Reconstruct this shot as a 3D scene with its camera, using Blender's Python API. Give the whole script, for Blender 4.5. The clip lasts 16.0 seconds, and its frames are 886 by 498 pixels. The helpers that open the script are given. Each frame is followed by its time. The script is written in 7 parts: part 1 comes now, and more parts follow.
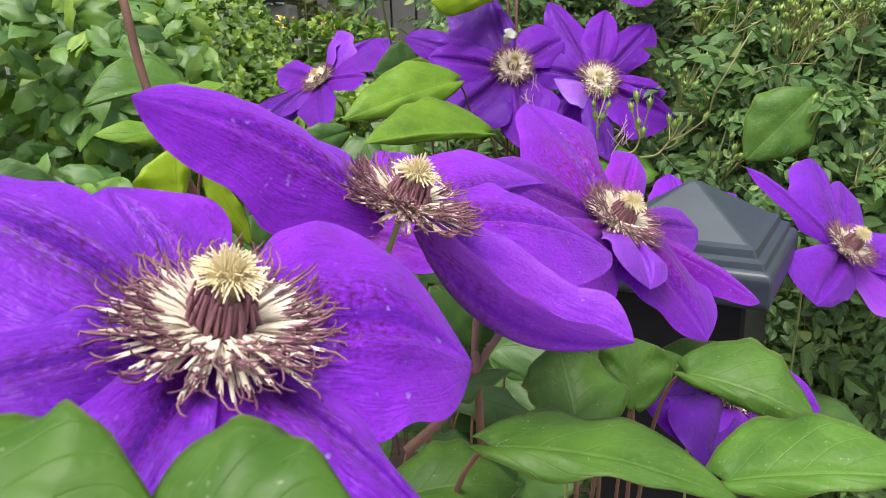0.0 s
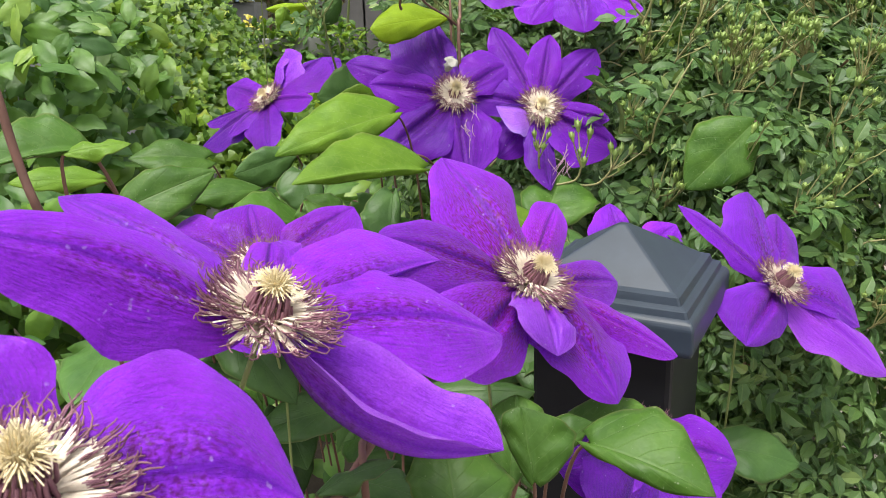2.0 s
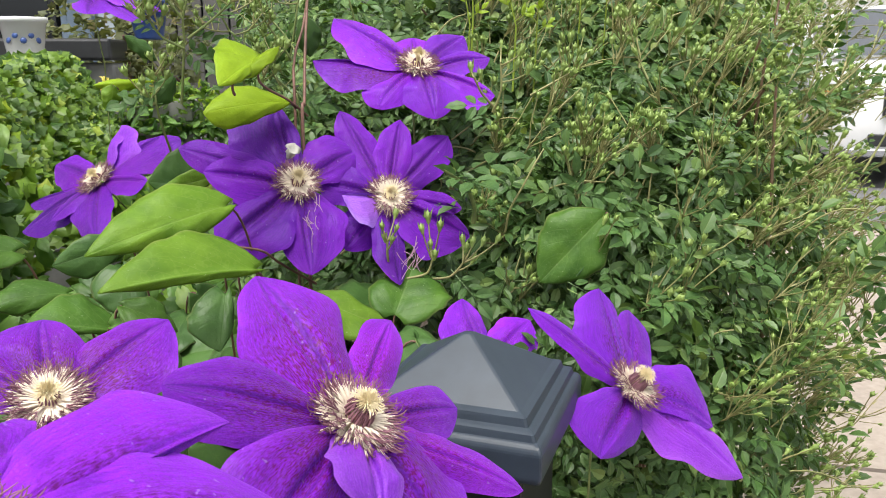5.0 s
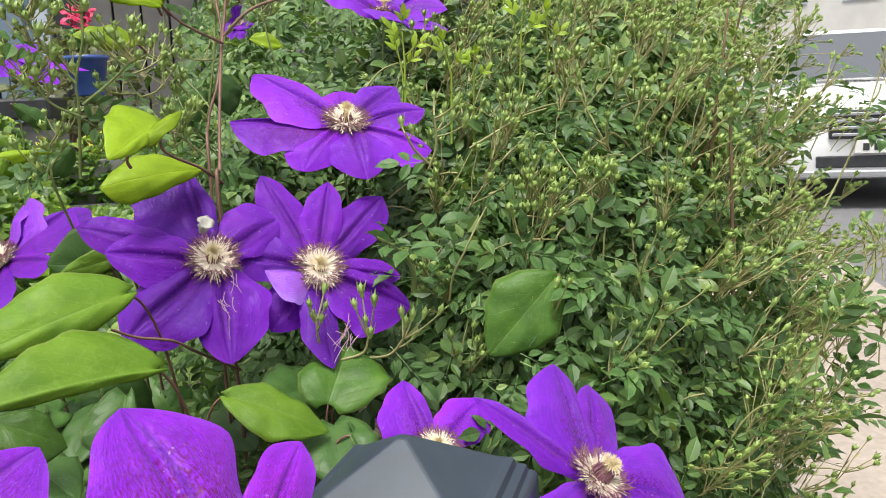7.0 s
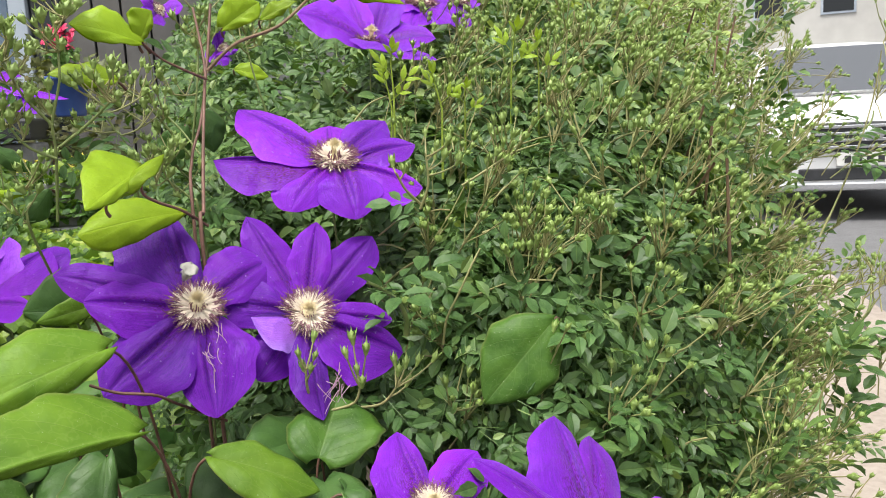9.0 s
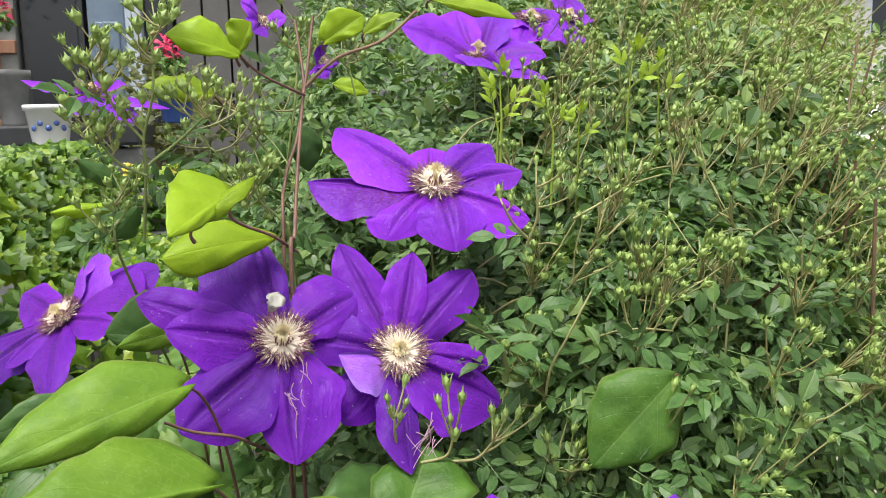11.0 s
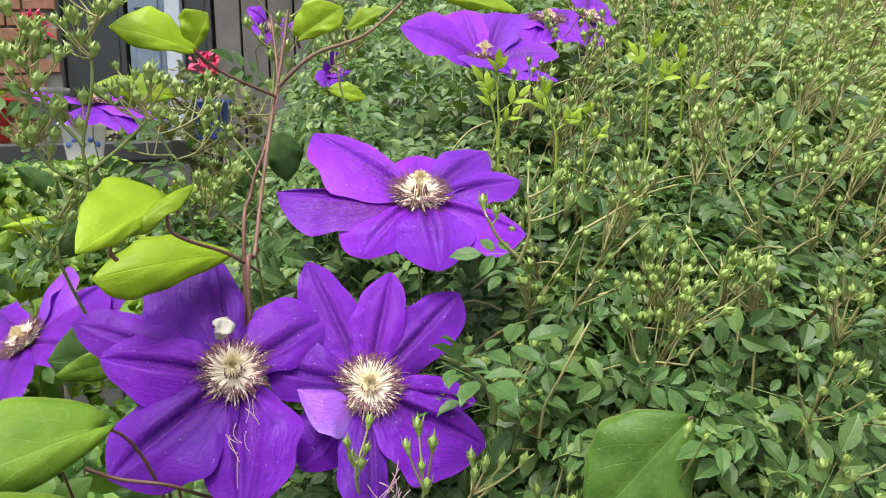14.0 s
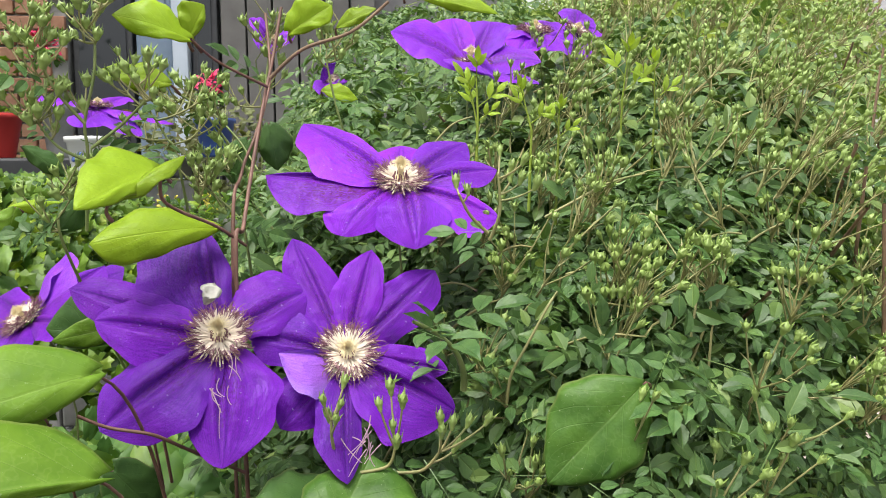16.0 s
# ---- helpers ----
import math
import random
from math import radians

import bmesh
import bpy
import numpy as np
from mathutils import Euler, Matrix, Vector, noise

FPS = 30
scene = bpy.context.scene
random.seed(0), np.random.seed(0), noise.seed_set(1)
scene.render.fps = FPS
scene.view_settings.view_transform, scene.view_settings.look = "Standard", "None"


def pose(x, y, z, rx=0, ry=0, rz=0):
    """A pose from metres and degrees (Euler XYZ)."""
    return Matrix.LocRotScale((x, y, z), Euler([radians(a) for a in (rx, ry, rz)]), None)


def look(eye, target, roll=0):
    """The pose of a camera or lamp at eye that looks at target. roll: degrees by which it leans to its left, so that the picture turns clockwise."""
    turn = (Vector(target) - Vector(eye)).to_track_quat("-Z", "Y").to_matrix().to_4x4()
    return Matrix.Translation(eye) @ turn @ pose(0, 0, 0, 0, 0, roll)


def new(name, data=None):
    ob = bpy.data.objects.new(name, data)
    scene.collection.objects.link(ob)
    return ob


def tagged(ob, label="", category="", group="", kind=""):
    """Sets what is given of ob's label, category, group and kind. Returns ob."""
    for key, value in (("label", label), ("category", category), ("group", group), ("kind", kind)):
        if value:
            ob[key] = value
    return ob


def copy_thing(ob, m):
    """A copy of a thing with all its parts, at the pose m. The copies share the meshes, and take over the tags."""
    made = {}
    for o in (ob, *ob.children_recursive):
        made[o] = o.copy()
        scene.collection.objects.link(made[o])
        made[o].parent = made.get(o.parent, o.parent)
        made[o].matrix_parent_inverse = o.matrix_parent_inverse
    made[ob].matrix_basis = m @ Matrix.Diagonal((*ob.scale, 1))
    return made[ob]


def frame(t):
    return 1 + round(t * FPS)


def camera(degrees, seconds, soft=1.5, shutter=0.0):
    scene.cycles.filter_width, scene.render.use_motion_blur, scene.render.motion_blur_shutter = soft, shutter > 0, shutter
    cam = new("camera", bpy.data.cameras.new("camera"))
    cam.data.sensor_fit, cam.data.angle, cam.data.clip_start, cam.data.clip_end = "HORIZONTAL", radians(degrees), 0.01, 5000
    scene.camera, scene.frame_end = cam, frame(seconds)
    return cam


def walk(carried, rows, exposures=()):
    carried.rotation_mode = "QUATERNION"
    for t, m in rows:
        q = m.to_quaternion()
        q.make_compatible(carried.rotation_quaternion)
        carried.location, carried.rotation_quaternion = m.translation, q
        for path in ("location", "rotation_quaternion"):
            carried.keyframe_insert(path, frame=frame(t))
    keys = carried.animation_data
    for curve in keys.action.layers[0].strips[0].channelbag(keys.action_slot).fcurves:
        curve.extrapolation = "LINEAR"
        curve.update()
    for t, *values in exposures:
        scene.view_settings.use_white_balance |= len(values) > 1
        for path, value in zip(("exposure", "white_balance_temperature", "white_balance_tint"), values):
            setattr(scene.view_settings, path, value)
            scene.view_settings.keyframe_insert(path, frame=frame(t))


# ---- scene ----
cam = camera(56.7, 16.0, 0.9)
METRES, EYE, TILT, LEAN, TURN = 0.40, 1.25, -17.0, 1.5, 0.0
PATH = [
    (0, (0.007, 0.018, 1.246), (-0.007, 1.937, 0.681), -1.9),
    (0.5, (0.009, 0.023, 1.252), (-0.018, 1.943, 0.69), -2.2),
    (1, (0.012, 0.027, 1.258), (-0.007, 1.943, 0.685), -2.2),
    (1.5, (0.026, 0.028, 1.265), (0.036, 1.942, 0.685), -2.0),
    (2, (0.036, 0.03, 1.271), (0.071, 1.942, 0.685), -1.8),
    (2.5, (0.041, 0.033, 1.271), (0.097, 1.943, 0.682), -1.9),
    (3, (0.044, 0.038, 1.271), (0.105, 1.952, 0.695), -1.9),
    (3.5, (0.045, 0.044, 1.271), (0.158, 1.967, 0.736), -1.5),
    (4, (0.05, 0.046, 1.274), (0.218, 1.968, 0.748), -1.0),
    (4.5, (0.057, 0.053, 1.275), (0.304, 1.974, 0.775), -0.4),
    (5, (0.061, 0.071, 1.285), (0.399, 1.991, 0.836), -0.1),
    (5.2, (0.061, 0.078, 1.284), (0.437, 1.991, 0.84), -0.7),
    (7.3, (0.091, 0.132, 1.296), (0.526, 2.052, 0.944), -2.7),
    (7.5, (0.091, 0.135, 1.298), (0.527, 2.055, 0.947), -2.9),
    (8, (0.091, 0.141, 1.306), (0.539, 2.06, 0.963), -3.2),
    (8.5, (0.091, 0.146, 1.308), (0.549, 2.063, 0.969), -3.2),
    (9, (0.09, 0.148, 1.309), (0.559, 2.064, 0.981), -2.9),
    (9.5, (0.088, 0.15, 1.312), (0.541, 2.073, 1.0), -2.8),
    (10, (0.087, 0.16, 1.313), (0.474, 2.099, 1.014), -2.2),
    (10.2, (0.084, 0.167, 1.313), (0.446, 2.112, 1.019), -1.9),
    (12.3, (0.114, 0.246, 1.321), (0.274, 2.218, 1.031), -1.2),
    (12.5, (0.116, 0.252, 1.32), (0.277, 2.224, 1.029), -1.3),
    (13, (0.115, 0.263, 1.318), (0.267, 2.236, 1.024), -1.4),
    (13.5, (0.122, 0.265, 1.314), (0.273, 2.238, 1.027), -1.3),
    (14, (0.133, 0.255, 1.307), (0.287, 2.234, 1.064), -1.4),
    (14.5, (0.132, 0.247, 1.295), (0.275, 2.23, 1.079), -1.5),
    (15, (0.136, 0.242, 1.293), (0.276, 2.227, 1.098), -1.2),
    (15.5, (0.14, 0.233, 1.289), (0.284, 2.22, 1.109), -0.8),
    (16, (0.145, 0.223, 1.283), (0.294, 2.21, 1.105), -0.6),
]
walk(cam, [(t, look(eye, target, roll)) for t, eye, target, roll in PATH],
     ((0, 0.92), (4, 0.97), (5, 0.90), (10, 0.93), (12.5, 1.03), (16, 1.03)))

cam.data.dof.use_dof, cam.data.dof.focus_distance, cam.data.dof.aperture_fstop = True, 0.40, 75.0

# ---- world and light: a bright overcast day ----
GROUND = 0.22
SUN_UP, SUN_AZ = 72.0, 215.0
world = bpy.data.worlds.new("overcast_sky")
scene.world = world
world.use_nodes = True
wn = world.node_tree.nodes
wl = world.node_tree.links
sky = wn.new("ShaderNodeTexSky")
sky.sky_type, sky.sun_disc = "NISHITA", False
sky.sun_elevation, sky.sun_rotation = radians(SUN_UP), radians(SUN_AZ)
sky.air_density, sky.dust_density, sky.ozone_density = 1.0, 4.0, 1.0
grey = wn.new("ShaderNodeHueSaturation")
grey.inputs["Saturation"].default_value = 0.08
wl.new(sky.outputs[0], grey.inputs["Color"])
wl.new(grey.outputs[0], wn["Background"].inputs["Color"])
wn["Background"].inputs["Strength"].default_value = 0.14
sun_data = bpy.data.lights.new("sun", "SUN")
sun_data.energy, sun_data.angle, sun_data.color = 2.1, radians(26), (1.0, 0.95, 0.87)
sun = new("sun", sun_data)
a, e = radians(SUN_AZ), radians(SUN_UP)
sun.matrix_world = look((0, 0, 0), (-math.sin(a) * math.cos(e), -math.cos(a) * math.cos(e), -math.sin(e)))

# ---- materials ----


def material(name, rough=0.5, metal=0.0):
    m = bpy.data.materials.new(name)
    m.use_nodes = True
    bs = m.node_tree.nodes["Principled BSDF"]
    bs.inputs["Roughness"].default_value, bs.inputs["Metallic"].default_value = rough, metal
    return m, m.node_tree.nodes, m.node_tree.links, bs


def tex(nodes, links, coord, scale, detail=4.0, stretch=(1, 1, 1)):
    """A noise over a coordinate, stretched."""
    tc = nodes.new("ShaderNodeTexCoord")
    mp = nodes.new("ShaderNodeMapping")
    mp.inputs["Scale"].default_value = stretch
    links.new(tc.outputs[coord], mp.inputs[0])
    n = nodes.new("ShaderNodeTexNoise")
    n.inputs["Scale"].default_value, n.inputs["Detail"].default_value = scale, detail
    links.new(mp.outputs[0], n.inputs["Vector"])
    return n.outputs["Fac"]


def ramp(nodes, links, fac, *stops):
    r = nodes.new("ShaderNodeValToRGB")
    while len(r.color_ramp.elements) < len(stops):
        r.color_ramp.elements.new(0.5)
    for el, (at, col) in zip(r.color_ramp.elements, stops):
        el.position, el.color = at, (*col, 1)
    links.new(fac, r.inputs[0])
    return r.outputs["Color"]


def mixed(nodes, links, kind, fac, a_col, b_col):
    m = nodes.new("ShaderNodeMix")
    m.data_type, m.blend_type = "RGBA", kind
    for k, v in ((0, fac), (6, a_col), (7, b_col)):
        if isinstance(v, (int, float)):
            m.inputs[k].default_value = v
        elif isinstance(v, tuple):
            m.inputs[k].default_value = (*v, 1)
        else:
            links.new(v, m.inputs[k])
    return m.outputs[2]


def maths(nodes, links, op, a_val, b_val=0.0):
    m = nodes.new("ShaderNodeMath")
    m.operation = op
    for k, v in enumerate((a_val, b_val)):
        if isinstance(v, (int, float)):
            m.inputs[k].default_value = v
        else:
            links.new(v, m.inputs[k])
    return m.outputs[0]


def bumped(nodes, links, bs, height, strength, distance=0.001):
    b = nodes.new("ShaderNodeBump")
    b.inputs["Strength"].default_value, b.inputs["Distance"].default_value = strength, distance
    links.new(height, b.inputs["Height"])
    links.new(b.outputs[0], bs.inputs["Normal"])
    return b.outputs[0]


def thin(m, nodes, links, bs, colour, share, normal=None):
    """Lets part of the light through a thin blade."""
    tr = nodes.new("ShaderNodeBsdfTranslucent")
    links.new(colour, tr.inputs["Color"])
    if normal is not None:
        links.new(normal, tr.inputs["Normal"])
    mx = nodes.new("ShaderNodeMixShader")
    mx.inputs[0].default_value = share
    out = nodes["Material Output"]
    links.new(bs.outputs[0], mx.inputs[1])
    links.new(tr.outputs[0], mx.inputs[2])
    links.new(mx.outputs[0], out.inputs["Surface"])


def petal_material(name, light, dark, magenta, fleck=0.5, bar=0.24, reach=0.8):
    m, n, l, bs = material(name, 0.45)
    uv = n.new("ShaderNodeUVMap")
    sep = n.new("ShaderNodeSeparateXYZ")
    l.new(uv.outputs[0], sep.inputs[0])
    across = maths(n, l, "ABSOLUTE", maths(n, l, "SUBTRACT", sep.outputs[0], 0.5))
    rnd = n.new("ShaderNodeObjectInfo")
    streak = tex(n, l, "UV", 9.0, 5.0, (6.0, 0.8, 1))
    base = ramp(n, l, streak, (0.22, dark), (0.62, light))
    patch = tex(n, l, "Object", 55.0, 3.0)
    base = mixed(n, l, "MIX", ramp(n, l, patch, (0.38, (0.15, 0.15, 0.15)), (0.64, (0.80, 0.80, 0.80))), base, light)
    # a warmer, redder cast over parts of the blade
    warm = ramp(n, l, tex(n, l, "Object", 28.0, 2.0), (0.48, (0, 0, 0)), (0.70, (0.30, 0.30, 0.30)))
    base = mixed(n, l, "MIX", warm, base, (light[0] * 1.15, light[1] * 0.9, light[2] * 0.80))
    # paler towards the margin
    rim = ramp(n, l, across, (0.34, (0, 0, 0)), (0.50, (0.38, 0.38, 0.38)))
    base = mixed(n, l, "MIX", rim, base, (light[0] * 1.35, light[1] * 2.6, min(0.8, light[2] * 1.25)))
    # fine dark veins that run the length of the blade
    fan = tex(n, l, "UV", 7.0, 3.0, (11.0, 0.9, 1))
    line = ramp(n, l, maths(n, l, "ABSOLUTE", maths(n, l, "SUBTRACT", fan, 0.5)), (0.0, (1, 1, 1)), (0.030, (0, 0, 0)))
    base = mixed(n, l, "MIX", mixed(n, l, "MULTIPLY", 1.0, line, (0.40, 0.40, 0.40)), base, dark)
    # plum streaks close to the midrib and the claw of the petal
    feather = maths(n, l, "MULTIPLY", tex(n, l, "Object", 170.0, 4.0), 0.24)
    rib = ramp(n, l, maths(n, l, "ADD", across, maths(n, l, "SUBTRACT", feather, 0.12)), (0.0, (1, 1, 1)), (bar * 0.5, (0.7, 0.7, 0.7)), (bar, (0, 0, 0)))
    foot = ramp(n, l, sep.outputs[1], (0.0, (1, 1, 1)), (reach, (0.0, 0.0, 0.0)))
    veins = ramp(n, l, tex(n, l, "UV", 17.0, 6.0, (5.0, 1.7, 1)), (0.42, (0, 0, 0)), (0.66, (1, 1, 1)))
    fac = mixed(n, l, "MULTIPLY", 1.0, mixed(n, l, "MULTIPLY", 1.0, rib, foot), veins)
    fac = mixed(n, l, "MULTIPLY", 1.0, fac, (fleck * 1.7, fleck * 1.7, fleck * 1.7))
    colour = mixed(n, l, "MIX", fac, base, magenta)
    mid = ramp(n, l, maths(n, l, "ABSOLUTE", maths(n, l, "SUBTRACT", across, 0.055)), (0.0, (0.70, 0.70, 0.70)), (0.026, (0, 0, 0)))
    colour = mixed(n, l, "MIX", mid, colour, dark)
    speck = ramp(n, l, tex(n, l, "Object", 420.0, 1.0), (0.73, (0, 0, 0)), (0.79, (0.36, 0.36, 0.36)))
    colour = mixed(n, l, "MIX", speck, colour, (0.50, 0.38, 0.75))
    grain = ramp(n, l, tex(n, l, "Object", 1500.0, 2.0), (0.30, (0.88, 0.88, 0.88)), (0.70, (1.10, 1.10, 1.10)))
    colour = mixed(n, l, "MULTIPLY", 1.0, colour, grain)
    hs = n.new("ShaderNodeHueSaturation")
    l.new(colour, hs.inputs["Color"])
    l.new(maths(n, l, "ADD", 0.80, maths(n, l, "MULTIPLY", rnd.outputs["Random"], 0.40)), hs.inputs["Value"])
    l.new(maths(n, l, "ADD", 0.489, maths(n, l, "MULTIPLY", rnd.outputs["Random"], 0.010)), hs.inputs["Hue"])
    colour = hs.outputs[0]
    l.new(colour, bs.inputs["Base Color"])
    h = maths(n, l, "ADD", maths(n, l, "MULTIPLY", streak, 0.22), maths(n, l, "MULTIPLY", tex(n, l, "Object", 900.0, 2.0), 0.3))
    h = maths(n, l, "SUBTRACT", h, maths(n, l, "MULTIPLY", line, 0.12))
    h = maths(n, l, "ADD", h, maths(n, l, "MULTIPLY", tex(n, l, "Object", 120.0, 3.0), 1.9))
    nm = bumped(n, l, bs, h, 0.75, 0.0010)
    bs.inputs["Specular IOR Level"].default_value = 0.25
    bs.inputs["Sheen Weight"].default_value = 0.12
    bs.inputs["Sheen Tint"].default_value = (0.75, 0.6, 1.0, 1)
    thin(m, n, l, bs, colour, 0.30, nm)
    return m


def leaf_material(name, dark, light, vein, rough=0.4, share=0.35, scale=14.0, dust=0.0):
    m, n, l, bs = material(name, rough)
    uv = n.new("ShaderNodeUVMap")
    bs.inputs["Specular IOR Level"].default_value = 0.3
    sep = n.new("ShaderNodeSeparateXYZ")
    l.new(uv.outputs[0], sep.inputs[0])
    across = maths(n, l, "ABSOLUTE", maths(n, l, "SUBTRACT", sep.outputs[0], 0.5))
    patch = tex(n, l, "Object", scale * 4, 4.0)
    base = ramp(n, l, patch, (0.28, dark), (0.72, light))
    # side veins run from the midrib outwards and up
    run = maths(n, l, "SUBTRACT", sep.outputs[1], maths(n, l, "MULTIPLY", across, 0.9))
    wave = maths(n, l, "ABSOLUTE", maths(n, l, "SINE", maths(n, l, "MULTIPLY", run, 17.0)))
    side = ramp(n, l, wave, (0.0, (1, 1, 1)), (0.13, (0, 0, 0)))
    rib = ramp(n, l, across, (0.0, (1, 1, 1)), (0.022, (0, 0, 0)))
    net = mixed(n, l, "LIGHTEN", 1.0, mixed(n, l, "MULTIPLY", 1.0, side, (0.5, 0.5, 0.5)), rib)
    colour = mixed(n, l, "MIX", mixed(n, l, "MULTIPLY", 1.0, net, (0.26, 0.26, 0.26)), base, vein)
    fine = ramp(n, l, maths(n, l, "ABSOLUTE", maths(n, l, "SUBTRACT", tex(n, l, "Object", 130.0, 2.0), 0.5)), (0.0, (0.12, 0.12, 0.12)), (0.035, (0, 0, 0)))
    colour = mixed(n, l, "MIX", fine, colour, vein)
    margin = ramp(n, l, across, (0.470, (0, 0, 0)), (0.492, (0.28, 0.28, 0.28)))
    colour = mixed(n, l, "MIX", margin, colour, (0.30, 0.27, 0.13))
    rnd = n.new("ShaderNodeObjectInfo")
    hs = n.new("ShaderNodeHueSaturation")
    l.new(colour, hs.inputs["Color"])
    l.new(maths(n, l, "ADD", 0.8, maths(n, l, "MULTIPLY", rnd.outputs["Random"], 0.4)), hs.inputs["Value"])
    colour = hs.outputs[0]
    if dust:
        speck = ramp(n, l, tex(n, l, "Object", 800.0, 1.0), (0.73, (0, 0, 0)), (0.78, (dust, dust, dust)))
        colour = mixed(n, l, "MIX", speck, colour, (0.5, 0.55, 0.42))
    l.new(colour, bs.inputs["Base Color"])
    h = maths(n, l, "SUBTRACT", maths(n, l, "MULTIPLY", tex(n, l, "Object", 300.0, 2.0), 0.35), maths(n, l, "MULTIPLY", net, 0.35))
    h = maths(n, l, "ADD", h, maths(n, l, "MULTIPLY", tex(n, l, "Object", 90.0, 3.0), 1.6))
    nm = bumped(n, l, bs, h, 0.55, 0.0010)
    thin(m, n, l, bs, mixed(n, l, "MULTIPLY", 1.0, colour, (1.3, 1.25, 0.5)), share, nm)
    return m


def island_leaf_material(name, dark, light, pale, rough=0.45, share=0.25):
    """For many small blades in one mesh: each takes its own shade."""
    m, n, l, bs = material(name, rough)
    bs.inputs["Specular IOR Level"].default_value = 0.42
    geo = n.new("ShaderNodeNewGeometry")
    base = ramp(n, l, geo.outputs["Random Per Island"], (0.0, dark), (0.88, light), (1.0, pale))
    uv = n.new("ShaderNodeUVMap")
    sep = n.new("ShaderNodeSeparateXYZ")
    l.new(uv.outputs[0], sep.inputs[0])
    across = maths(n, l, "ABSOLUTE", maths(n, l, "SUBTRACT", sep.outputs[0], 0.5))
    run = maths(n, l, "SUBTRACT", sep.outputs[1], maths(n, l, "MULTIPLY", across, 0.8))
    wave = maths(n, l, "ABSOLUTE", maths(n, l, "SINE", maths(n, l, "MULTIPLY", run, 20.0)))
    net = mixed(n, l, "LIGHTEN", 1.0, ramp(n, l, wave, (0.0, (0.5, 0.5, 0.5)), (0.25, (0, 0, 0))), ramp(n, l, across, (0.0, (1, 1, 1)), (0.05, (0, 0, 0))))
    base = mixed(n, l, "MIX", mixed(n, l, "MULTIPLY", 1.0, net, (0.35, 0.35, 0.35)), base, pale)
    patch = tex(n, l, "Object", 60.0, 3.0)
    colour = mixed(n, l, "MULTIPLY", 1.0, base, ramp(n, l, patch, (0.3, (0.75, 0.8, 0.75)), (0.7, (1.15, 1.1, 1.05))))
    l.new(colour, bs.inputs["Base Color"])
    bumped(n, l, bs, maths(n, l, "SUBTRACT", tex(n, l, "Object", 500.0, 2.0), net), 0.3, 0.0005)
    thin(m, n, l, bs, mixed(n, l, "MULTIPLY", 1.0, colour, (1.3, 1.25, 0.5)), share)
    return m


def plain(name, dark, light, rough=0.5, scale=30.0, bump=0.2, metal=0.0, distance=0.001, detail=5.0):
    m, n, l, bs = material(name, rough, metal)
    f = tex(n, l, "Object", scale, detail)
    big = tex(n, l, "Object", scale * 0.13, 3.0)
    c = ramp(n, l, maths(n, l, "ADD", maths(n, l, "MULTIPLY", f, 0.6), maths(n, l, "MULTIPLY", big, 0.4)), (0.32, dark), (0.68, light))
    l.new(c, bs.inputs["Base Color"])
    if bump:
        bumped(n, l, bs, f, bump, distance)
    return m


PETAL = petal_material("violet_petal", (0.262, 0.017, 0.64), (0.115, 0.003, 0.37), (0.105, 0.001, 0.15), 1.5, 0.27, 1.05)
PETAL_DEEP = petal_material("deep_violet_petal", (0.172, 0.007, 0.44), (0.066, 0.001, 0.225), (0.090, 0.001, 0.15), 1.2, 0.24, 1.0)
PETAL_VEINED = petal_material("veined_violet_petal", (0.285, 0.016, 0.68), (0.11, 0.003, 0.30), (0.15, 0.001, 0.14), 1.75, 0.60, 1.35)
PETAL_BRIGHT = petal_material("bright_violet_petal", (0.36, 0.055, 0.74), (0.21, 0.012, 0.54), (0.15, 0.002, 0.22), 0.8, 0.22, 0.8)
PETAL_PALE = petal_material("pale_lavender_petal_back", (0.33, 0.115, 0.64), (0.20, 0.045, 0.48), (0.18, 0.01, 0.27), 0.4)
FILAMENT = plain("cream_filament", (0.60, 0.51, 0.41), (0.78, 0.69, 0.57), 0.55, 300.0)
ANTHER = plain("plum_anther", (0.125, 0.045, 0.075), (0.29, 0.135, 0.17), 0.6, 400.0)
STYLE = plain("pale_yellow_style", (0.68, 0.57, 0.32), (0.86, 0.77, 0.54), 0.6, 300.0)
CLEMATIS = leaf_material("clematis_leaf_green", (0.044, 0.116, 0.014), (0.086, 0.190, 0.022), (0.20, 0.31, 0.10), 0.47, 0.30, 14.0, 0.35)
CLEMATIS_YOUNG = leaf_material("young_clematis_leaf", (0.220, 0.345, 0.010), (0.320, 0.465, 0.020), (0.37, 0.51, 0.05), 0.45, 0.42)
CLEMATIS_MID = leaf_material("half_grown_clematis_leaf", (0.094, 0.200, 0.012), (0.172, 0.305, 0.023), (0.31, 0.43, 0.12), 0.50, 0.35, 14.0, 0.25)
# for dull leaves, and with shade below the flowers tinted into the green
CLEMATIS_DARK = leaf_material("dull_and_shaded_clematis_leaf", (0.045, 0.110, 0.026), (0.078, 0.165, 0.036), (0.11, 0.20, 0.06), 0.42, 0.22)
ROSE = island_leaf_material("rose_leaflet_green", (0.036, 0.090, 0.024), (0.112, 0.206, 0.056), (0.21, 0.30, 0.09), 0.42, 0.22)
# ROSE again, paler: lens haze over the bush's far street side put into colour
ROSE_HAZED = island_leaf_material("haze_paled_rose_leaflet", (0.12, 0.205, 0.065), (0.30, 0.41, 0.14), (0.40, 0.50, 0.17), 0.40, 0.30)
